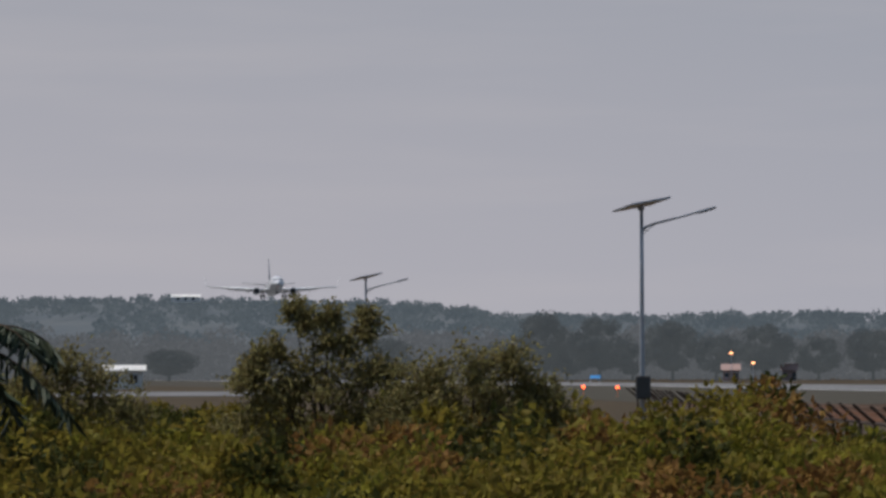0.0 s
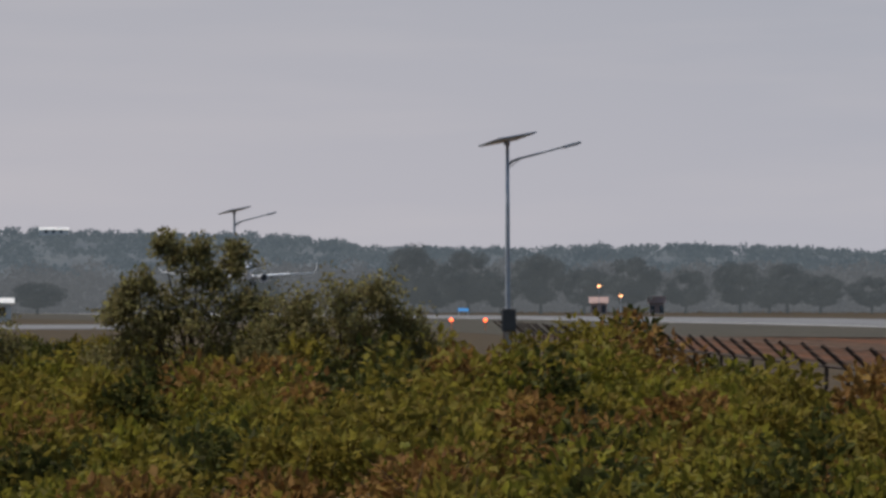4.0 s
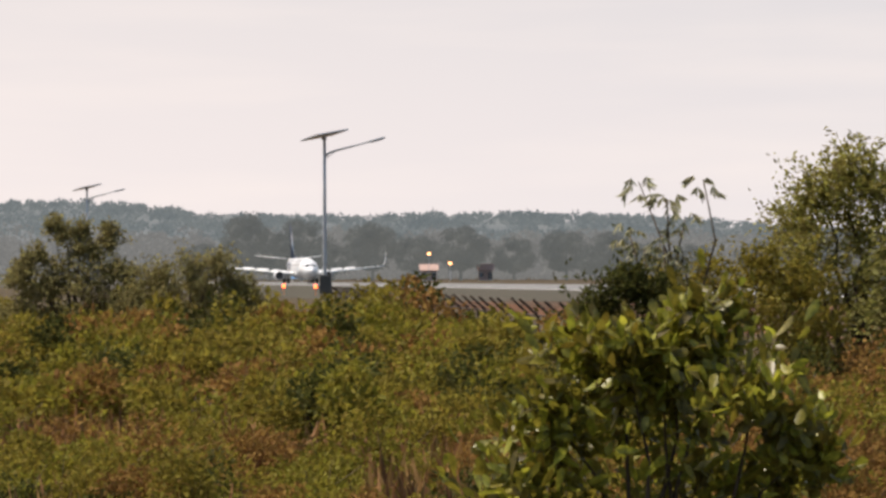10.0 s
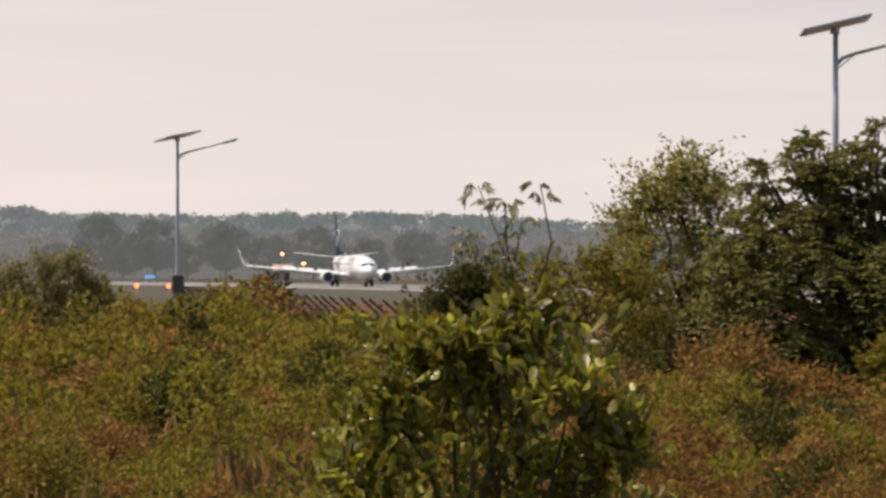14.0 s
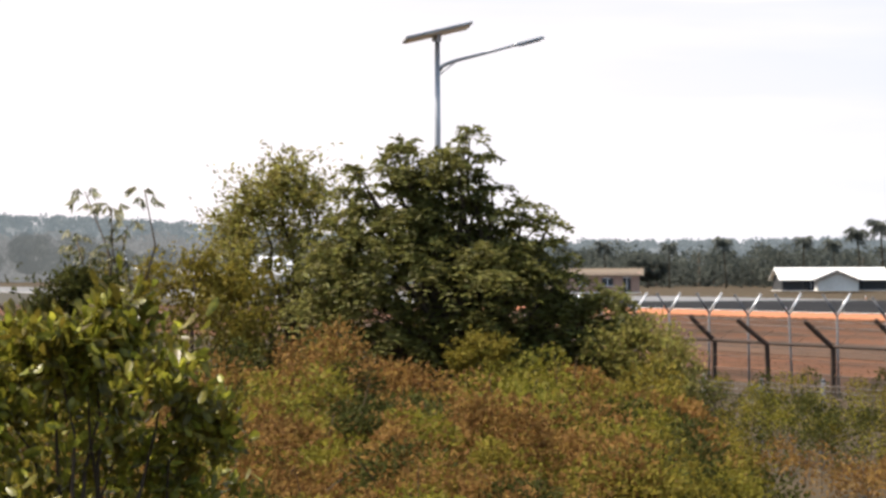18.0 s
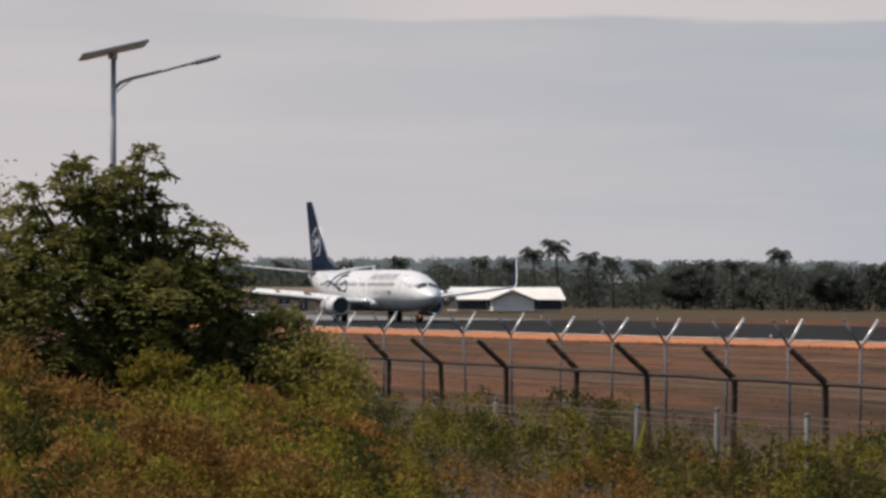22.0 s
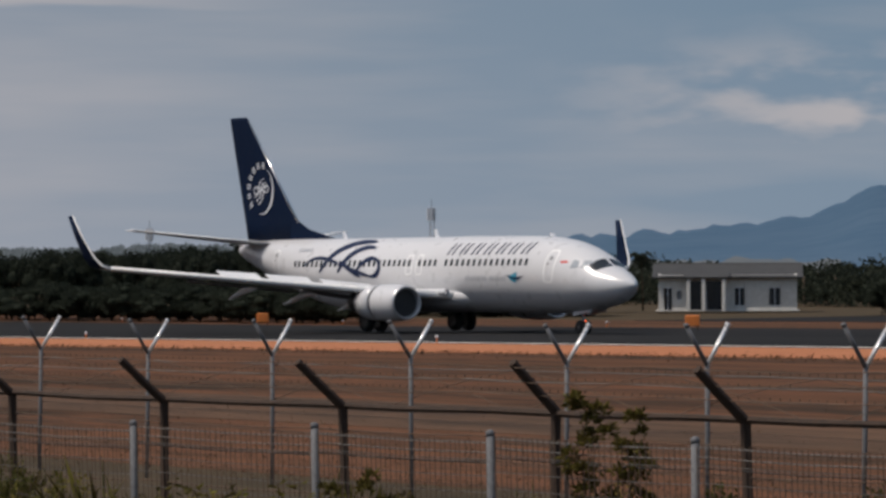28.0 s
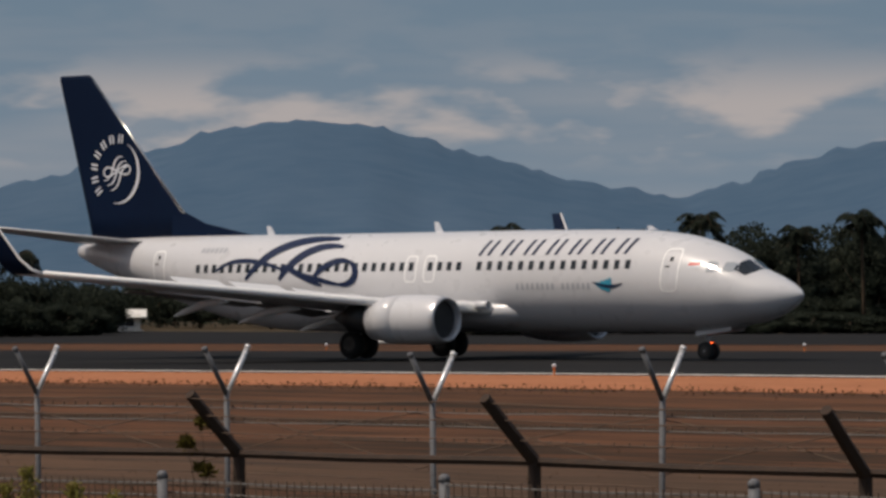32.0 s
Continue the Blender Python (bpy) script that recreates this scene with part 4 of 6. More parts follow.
        sleeve = part("rear_cowl", Shape().loft([disc_ring(a + 1.75 - NOSE, ez, ex, r, 0.97) for a, r in ((13.72, 0.95), (13.72, 1.0), (14.5, 0.95), (15.25, 0.82), (15.25, 0.78))], False), M_HULL, engine, smooth=True)
        SLEEVES.append(sleeve)
        part("intake_lip", Shape().loft([disc_ring(a + 1.75 - NOSE, ez, ex, r, 0.97) for a, r in ((11.96, 0.755), (11.70, 0.785), (11.605, 0.85), (11.70, 0.915), (11.82, 0.94))], False), M_LIP, engine, "pale metal intake lip", smooth=True)
        duct = Shape().loft([disc_ring(a + 1.75 - NOSE, ez, ex, r, 0.97) for a, r in ((11.9, 0.758), (12.7, 0.74), (12.75, 0.72))], True)
        part("fan", duct, M_SHADE, engine, "dark fan face")
        part("spinner", Shape().loft([disc_ring(a + 1.75 - NOSE, ez, ex, r) for a, r in ((12.2, 0.02), (12.45, 0.14), (12.72, 0.24))]), M_MARK, engine, smooth=True)
        for k in range(18):
            q = 2 * math.pi * k / 18
            part("fan_blade", Shape().plate([(ex + 0.22 * math.cos(q), 14.43 - NOSE, ez + 0.22 * math.sin(q)), (ex + 0.72 * math.cos(q - 0.12), 14.33 - NOSE, ez + 0.70 * math.sin(q - 0.12)), (ex + 0.72 * math.cos(q + 0.12), 14.45 - NOSE, ez + 0.70 * math.sin(q + 0.12))], 0.02), M_DARKMETAL, engine)
        part("exhaust_cone", Shape().loft([disc_ring(a + 1.75 - NOSE, ez + 0.05, ex, r) for a, r in ((15.6, 0.62), (16.5, 0.55), (16.8, 0.35), (17.4, 0.04))]), M_DARKMETAL, engine, smooth=True)
        part("pylon", Shape().loft([[(ex + s * w, a + 1.9 - NOSE, z) for s, a, z in ((-1, a0, 2.5), (1, a0, 2.5), (1, a1, zt), (-1, a1, zt))] for w, a0, a1, zt in ((0.16, 15.2, 16.4, 2.72), (0.18, 16.5, 17.6, 2.75), (0.05, 18.3, 19.4, 2.5))]), M_HULL, engine)
        # tailplane
        part("tailplane", airfoil_body(((side * 0.4, 33.6, 4.95, 3.9), (side * 7.15, 37.7, 5.75, 1.45)), 0.09), M_WING, plane, smooth=True)
        # landing light in the wing root
        # Added tube that blocks the lamp's glow from the side.
        shroud = Shape().loft([disc_ring(y - NOSE, 2.25, side * 2.35, r, 1, 16) for y, r in ((13.9, 0.17), (13.35, 0.17), (13.33, 0.15), (13.75, 0.14))], False)
        part("added_light_shroud", shroud, M_HULL, wing, "added pale tube hiding the landing light from the side", smooth=True)
        lamp = Shape().loft([disc_ring(13.72 - NOSE + dy, 2.25, side * 2.35, r, 1, 16) for dy, r in ((-0.03, 0.015), (-0.02, 0.05), (0.02, 0.07))])
        part("landing_light", lamp, M_LAMP_WHITE, wing, "lit white landing light")
        # main landing gear
        leg = Shape().tube([(side * 2.86, 19.6 - NOSE, 2.3), (side * 2.86, 19.6 - NOSE, 0.5)], [0.16, 0.11], 10)
        leg.tube([(side * 2.86, 19.6 - NOSE, 1.1), (side * 1.6, 19.3 - NOSE, 2.1)], 0.06, 8)
        leg.tube([(side * 2.38, 19.6 - NOSE, 0.56), (side * 3.34, 19.6 - NOSE, 0.56)], 0.08, 8)
        gear = part("main_gear", leg, M_GALV, plane, "main landing gear leg")
        for dx in (-0.43, 0.43):
            wheel(gear, side * 2.86 + dx, 19.6 - NOSE, 0.56, 0.40)
    # fin
    fin = Shape().loft([[(dz * 0.8, a + dx - NOSE, z) for dx, dz in foil(c, 0.09)] for z, a, c in FIN])
    tail = part("fin", fin, M_NAVY, plane, "navy blue tail fin with a round pale emblem", smooth=True)
    fillet = Shape().loft([[(0.05, 27.6 - NOSE, 5.0), (-0.05, 27.6 - NOSE, 5.0), (0, 27.6 - NOSE, 5.16)], [(0.14, 30.6 - NOSE, 4.9), (-0.14, 30.6 - NOSE, 4.9), (0, 30.6 - NOSE, 5.75)], [(0.2, 32.4 - NOSE, 4.9), (-0.2, 32.4 - NOSE, 4.9), (0, 32.5 - NOSE, 6.55)]])
    part("dorsal_fillet", fillet, M_NAVY, tail)
    part("leading_strip", Shape().tube([(0, 31.85 - NOSE, 6.2), (0, 34.52 - NOSE, 9.12), (0, 37.2 - NOSE, 12.06)], [0.075, 0.06, 0.04], 8), M_CHROME, tail, "bright metal leading edge", smooth=True)
    for side in (-1, 1):
        def fin_point(a, z):
            return (side * (fin_half(a, z, side) + 0.03), a - NOSE, z)

        def fin_stroke(centre, width, n=24):
            s, pts = Shape(), []
            for i in range(n + 1):
                u = i / n
                t = (Vector(centre(min(1, u + 0.01))) - Vector(centre(max(0, u - 0.01)))).normalized()
                c, w = Vector(centre(u)), width(u) / 2
                pts += [fin_point(c.x - t.y * w, c.y + t.x * w), fin_point(c.x + t.y * w, c.y - t.x * w)]
            return s.add(pts, [(2 * i, 2 * i + 1, 2 * i + 3, 2 * i + 2) for i in range(n)])

        ca, cz = 35.75, 8.08
        part("crescent", fin_stroke(lambda u: (ca + 1.28 * math.cos(math.pi * (0.66 + 0.90 * u)), cz - 0.02 + 1.36 * math.sin(math.pi * (0.66 + 0.90 * u))), lambda u: 0.02 + 0.15 * math.sin(math.pi * u) ** 1.3, 28), M_PALE, tail, "pale crescent of the emblem")
        # three slanting waves crossed by a flat loop
        for k in range(3):
            e = 0.21 * (k - 1)
            wave = bezier((ca + 0.62 + e, cz - 0.60 + e), (ca - 0.15 + e, cz - 0.55 + e), (ca + 0.25 + e, cz + 0.50 + e), (ca - 0.55 + e, cz + 0.42 + e))
            part("emblem_ribbon", fin_stroke(wave, lambda u: 0.03 + 0.075 * math.sin(math.pi * u)), M_PALE, tail)
        loop = lambda u: (ca + 0.02 + 0.80 * math.sin(2 * math.pi * u), cz + 0.02 - 0.06 * math.sin(2 * math.pi * u) + 0.20 * math.sin(4 * math.pi * u))
        part("emblem_ribbon", fin_stroke(loop, lambda u: 0.075, 36), M_PALE, tail)
        for k in range(7):
            q = math.pi * (-0.20 + 0.125 * k)
            c = Vector((ca + 1.40 * math.cos(q), cz + 1.42 * math.sin(q)))
            d, e = Vector((math.cos(q), math.sin(q))) * 0.19, Vector((-math.sin(q), math.cos(q))) * 0.13
            for f in (-1, 1):
                part("emblem_block", Shape().add([fin_point(*(c + x)) for x in (d + e * f, d + e * f * 0.35, -d + e * f * 0.35, -d + e * f)], [(0, 1, 2, 3)]), M_PALE, tail)
    # nose gear
    leg = Shape().tube([(0, 0.45, 1.9), (0, 0.4, 0.34)], [0.11, 0.07], 10)
    leg.tube([(-0.3, 0.4, 0.35), (0.3, 0.4, 0.35)], 0.05, 8)
    leg.tube([(0, 0.42, 0.9), (0, -0.3, 1.5)], 0.045, 8)
    gear = part("nose_gear", leg, M_GALV, plane, "nose landing gear leg")
    for dx in (-0.2, 0.2):
        wheel(gear, dx, 0.4, 0.35, 0.2)
    for dx in (-0.38, 0.38):
        part("gear_door", Shape().plate([(dx, -1.1, 1.55), (dx, 0.75, 1.40), (dx * 1.25, 0.65, 0.92), (dx * 1.25, -0.95, 1.12)], 0.03), M_HULL, gear, "open white gear door")
    part("taxi_light", Shape().loft([disc_ring(0.24 + dy, 0.66, 0.0, r, 1, 12) for dy, r in ((-0.06, 0.008), (-0.04, 0.02), (0.04, 0.024))]), M_LAMP_RED, gear, "lit reddish taxi light")
    # the body sits low on its gear
    for ob in plane.children:
        if not ob.name.startswith(("main_gear", "nose_gear")):
            ob.location.z = -0.12
    return plane


plane = airliner()

PLANE_ROWS = (
    (0, -13.3, 1082, 22.78, 3.5, -4.6), (1, -8.0, 1039, 18.79, 3.5, -4.5), (2, -1.8, 995, 15.08, 3.5, -4.4), (3.5, 7.4, 935, 9.00, 3.5, -4), (4.8, 16.3, 888, 4.60, 4, -3.7), (5.6, 21.1, 862, 1.00, 3.5, -3.5), (6.3, 27.2, 850, 0.02, 1.5, -3.3),
    (7, 33.4, 838, 0.00, 0, -3.2), (8, 39.6, 826, 0.00, 0, -3), (9, 46.2, 808, 0.00, 0, -2.8), (10, 53.3, 790, 0.00, 0, -2.7), (11, 59.8, 760, 0.00, 0, -2.4), (12, 64.2, 717, 0.00, 0, -2.4), (13, 69.7, 672, 0.00, 0, -2.1),
    (14.5, 80, 636, 0, 0, -2), (16, 91.5, 600, 0, 0, -1.8), (17.5, 100, 545, 0, 0, -1.6), (19, 107.5, 485, 0, 0, -1.3), (20, 111.5, 445, 0, 0, -1.1),
    (21, 114.5, 408.4, 0, 0, -1.8), (22, 116.0, 366.5, 0, 0, -2.1), (23, 116.0, 322.5, 0, 0, -2.1), (24, 117.8, 286.2, 0, 0, -1.8), (25, 119.0, 252.3, 0, 0, -1.0), (26, 121.5, 223.8, 0, 0, 0.2), (26.5, 121.8, 209.2, 0, 0, 0.2),
    (27.5, 122, 180, 0, 0, 0.2), (28.5, 122, 152.4, 0, 0, 0.5), (29, 122, 142.2, 0, 0, 0.4), (30, 122.4, 123.5, 0, 0, 0.4), (30.5, 122.5, 116.0, 0, 0, -0.1), (31, 122.4, 107.7, 0, 0, -0.8), (32, 122.4, 94.5, 0, 0, -2.1))


def motions():
    walk(plane, [(t, pose(x, y, z + sag(y) + 0.03, -pitch, 0, -turn)) for t, x, y, z, pitch, turn in PLANE_ROWS])
    # the thrust reversers' sleeves slide back on the landing run
    for sleeve in SLEEVES:
        walk(sleeve, [(t, pose(0, d, 0)) for t, d in ((0, 0.0), (6.0, 0.0), (7.6, 0.5), (16, 0.5), (26, 0.45), (28.5, 0.22), (30.2, 0.16), (31.0, 0.0), (32, 0.0))])


# ---------------------------------------------------------------- vegetation
def polar(az, d):
    return math.sin(radians(az)) * d, math.cos(radians(az)) * d


def shell(rng, n, centre, radius, squash=0.8, inner=0.55):
    """Points in the outer part of a rounded clump, with their outward ways."""
    w = rng.normal(0, 1, (n, 3))
    w /= np.linalg.norm(w, axis=1, keepdims=True)
    w[:, 2] = np.where(w[:, 2] < -0.35, -w[:, 2], w[:, 2])
    r = radius * rng.uniform(inner, 1.0, (n, 1)) ** 0.7
    return np.asarray(centre) + w * r * (1, 1, squash), w


def canopy(az, d):
    """Height of the thicket: low in front, higher by the fence, falling off to the right."""
    h = 0.85 + 0.72 * min(1, max(0, (d - 32) / 75))
    if az > 7.5:
        k = min(1, (az - 7.5) / 3)
        t = 1.56 - 0.06 * max(0, az - 14.0) - 0.30 * max(0, az - 16.0)
        h = h * (1 - k) + k * (t - 0.055 * max(0, 34 - d))
    return h + (0.35 if az < 8 else 0.22) * noise.noise(Vector((az * 0.5, d * 0.07, 1.7))) + (0.30 if az < 8 else 0.22) * noise.noise(Vector((az * 1.5, d * 0.22, 4.1)))


def thicket():
    rng = np.random.default_rng(11)
    bins = {}

    def clump(x, y, r, h, tone, n, leaf, squash=0.75):
        bins.setdefault(tone, []).append((*shell(rng, n, (x, y, h - r * squash), r, squash, 0.35), np.full(n, leaf)))

    def tone_at(az, d):
        v = 0.44 * noise.noise(Vector((az * 0.6, d * 0.08, 8.0))) + rng.normal(0, 0.36)
        brown = 0.40 if az < 9 else 0.02 if az < 14.5 else 0.06
        # Dark clumps are darker shrubs and also painted shade gaps.
        return "brown" if v > brown else "fresh" if v < -0.32 else "dark" if v < -0.09 else "olive"

    for k in range(1560):
        az, d = rng.uniform(-7.5, 17.6), 20.5 * math.exp(rng.uniform(0, 1.83))
        x, y = polar(az, d)
        if az > 8.4 and d > 44 or d > 118 and az > 1.5 or bent_x(y) - 1.2 < x or abs(x - 1.1) < 0.9 and y < 34:
            continue
        h = canopy(az, d)
        r = (0.012 * d + 0.14) * rng.uniform(0.6, 1.25)
        tall = rng.random() < 0.25
        if tall:
            h += r * rng.uniform(0.2, 0.7)
            r *= 0.62
        clump(x, y, min(r, h * 0.75), h, tone_at(az, d), int((300 if tall else 520) * (1.75 if d < 48 else 1.0)), 0.0011 * d + 0.006 if d < 48 else 0.0015 * d + 0.007, 1.5 if tall else 0.75)
    # low scrub reaching out to the apron
    for k in range(260):
        az, d = rng.uniform(-9, 2.2), rng.uniform(118, 215)
        x, y = polar(az, d)
        clump(x, y, rng.uniform(0.6, 1.2), min(1.35, 0.75 + 0.5 * rng.random() + 0.4 * noise.noise(Vector((az, d * 0.05, 2)))), "dark" if rng.random() < 0.6 else "olive", 160, 0.2)
    # weeds before and between the fences
    for k in range(620):
        y = rng.uniform(13, 56)
        x = rng.choice([rng.uniform(12.2, 16.5), rng.uniform(14.5, 18.6)])
        v = noise.noise(Vector((x * 0.3, y * 0.16, 3.3)))
        h = min(1.3, 0.30 + 0.8 * max(0, v + 0.15) + 0.014 * max(0, min(y, 46) - 22) + rng.uniform(0, 0.35))
        if y < 22 and v < 0.12 or y < 30 and v < -0.2:
            continue
        clump(x, y, rng.uniform(0.14, 0.3), h, "brown" if v < -0.25 else "fresh" if rng.random() < 0.2 else "olive" if rng.random() < 0.25 else "dark", 150, 0.036, 1.3)
    mats = {"olive": M_LEAF_OLIVE, "fresh": M_LEAF_FRESH, "brown": M_LEAF_BROWN, "dark": M_LEAF_DARK}
    words = {"olive": "dense thicket of olive green scrub leaves", "fresh": "patches of fresh green weeds in the thicket", "brown": "dry reddish brown scrub leaves in the thicket", "dark": "dark green scrub leaves, in part painted shade gaps"}
    for tone, rows in bins.items():
        pos, out, leaf = (np.concatenate([r[i] for r in rows]) for i in (0, 1, 2))
        me = leaves_mesh("undergrowth", pos, out, leaf[:, None] * 1.3, leaf[:, None] * 0.75, rng)
        single("undergrowth", me, mats[tone], words[tone], "undergrowth", kind="stuff")
    # twigs inside the scrub
    twigs = Shape()
    for k in range(420):
        az, d = rng.uniform(-6, 17), 24 * math.exp(rng.uniform(0, 1.2))
        x, y = polar(az, d)
        h = canopy(az, d)
        if bent_x(y) - 1 < x or abs(x - 1.1) < 0.8 and y < 33:
            continue
        twigs.tube([(x, y, 0), (x + rng.normal(0, 0.1), y, h * 0.6), (x + rng.normal(0, 0.25), y, h * rng.uniform(0.95, 1.12))], [0.012, 0.008, 0.004], 3, False)
    single("scrub_twigs", twigs, M_STEM, "bare brown twigs standing in the scrub", "twigs", kind="stuff")
    # dry grass
    n = 16000
    az, d = rng.uniform(-6, 12, n), 21 * np.exp(rng.uniform(0, 1.0, n))
    keep = np.array([noise.noise(Vector((a * 0.35, b * 0.09, 9.1))) > -0.05 for a, b in zip(az, d)])
    az, d = az[keep], d[keep]
    pos = np.stack([np.sin(np.radians(az)) * d, np.cos(np.radians(az)) * d, np.full(len(d), 0.25)], 1)
    out = np.tile((0.0, 0.0, 3.0), (len(d), 1))
    me = leaves_mesh("grass", pos, out, 0.6, 0.018, rng, 0, 0.9)
    single("grass", me, M_GRASS, "tall dry straw-coloured grass", "grass", kind="stuff")
    # tall leafy stems standing before the mesh fence
    stalks, P, O = Shape(), [], []
    for k in range(330):
        y = rng.uniform(19, 50)
        x = 16.55 - abs(rng.normal(0, 0.9))
        if noise.noise(Vector((y * 0.35, x * 0.5, 7.0))) < -0.12:
            continue
        h = (rng.uniform(0.7, 1.15) + 0.010 * max(0, y - 24)) * (0.75 + 0.8 * max(0, noise.noise(Vector((y * 0.55, 3.0, 11.0)))))
        lean = rng.normal(0, 0.07, 2)
        stalks.tube([(x, y, 0), (x + lean[0], y + lean[1], h * 0.5), (x + lean[0] * 2.5, y + lean[1] * 2.5, h)], [0.008, 0.006, 0.003], 3, False)
        for j in range(34):
            u = rng.uniform(0.25, 1.0) ** 0.8
            q = rng.uniform(0, 6.3)
            reach = 0.13 * (1.15 - u)
            P.append((x + lean[0] * 2.5 * u * u + math.cos(q) * reach * rng.random(), y + lean[1] * 2.5 * u * u + math.sin(q) * reach * rng.random(), h * u))
            O.append((math.cos(q), math.sin(q), 0.3))
    single("weed_stalks", stalks, M_STEM, "thin stalks of the tall weeds by the fence", "weeds", kind="stuff")
    P, O = np.array(P), np.array(O)
    # A random share of leaves is coloured lighter as painted sun highlights.
    pick = rng.random(len(P)) < 0.16
    for chosen, material, words in ((pick, M_LEAF_LIGHT, "yellow-green leaves painting sun highlights on the tall weeds"), (~pick, M_LEAF_VINE, "dull olive leaves of the tall weeds")):
        single("weed_leaves", leaves_mesh("weed_leaves", P[chosen], O[chosen], 0.085, 0.032, rng, 0.25, 0.4), material, words, "weeds", kind="stuff")
    # short tufts on the strip behind the fences, tall grass along the mesh fence
    n = 24000
    pos = np.stack([rng.uniform(27.3, 48, n), rng.uniform(11, 62, n), np.zeros(n)], 1)
    single("grass", leaves_mesh("grass", pos, np.tile((0.0, 0.0, 1.0), (n, 1)), 0.05, 0.014, rng, 0, 0.9), M_STUBBLE, "stubbly dry grass on the airfield strip", "grass", kind="stuff")
    pos = []
    for k in range(46):
        y = rng.uniform(12, 50)
        if noise.noise(Vector((y * 0.5, 2.0, 1.0))) > -0.05:
            m = int(rng.uniform(25, 60))
            pos.append(np.stack([rng.normal(16.95, 0.16, m), rng.normal(y, 0.22, m), rng.uniform(0.0, 0.25, m)], 1))
    pos = np.concatenate(pos)
    single("tall_grass", leaves_mesh("tall_grass", pos, np.tile((0.0, 0.0, 3.2), (len(pos), 1)), 0.75, 0.007, rng, 0, 0.9), M_LEAF_LIGHT, "tall yellow-green grass growing through the mesh fence", "grass", kind="stuff")
    n = 9000
    pos = np.stack([rng.normal(81.4, 1.8, n), rng.uniform(40, 330, n), np.zeros(n)], 1)
    pos[:, 2] = [ground_z(a, b) for a, b in pos[:, :2]]
    single("grass", leaves_mesh("grass", pos, np.tile((0.0, 0.0, 1.0), (n, 1)), 0.10, 0.05, rng, 0, 0.9), M_STUBBLE, "dry grass fringing the laterite shoulder", "grass", kind="stuff")
    gx2, gy2 = rng.uniform(27.3, 60, 9000), rng.uniform(15, 120, 9000)
    pos = np.stack([gx2, gy2, np.zeros(9000)], 1)
    single("grass", leaves_mesh("grass", pos, np.tile((0.0, 0.0, 1.2), (9000, 1)), 0.09, 0.018, rng, 0, 0.9), M_STUBBLE, "short dry grass beyond the fences", "grass", kind="stuff")


thicket()


def limb_path(p0, p1, rng, wob=0.08):
    p0, p1 = Vector(p0), Vector(p1)
    out = []
    for i in range(5):
        u = i / 4
        q = p0.lerp(p1, u)
        q.z += math.sin(math.pi * u) * (p1 - p0).length * 0.08
        out.append(q + Vector(rng.normal(0, wob, 3)) * (u * (1 - u) * 4))
    return out


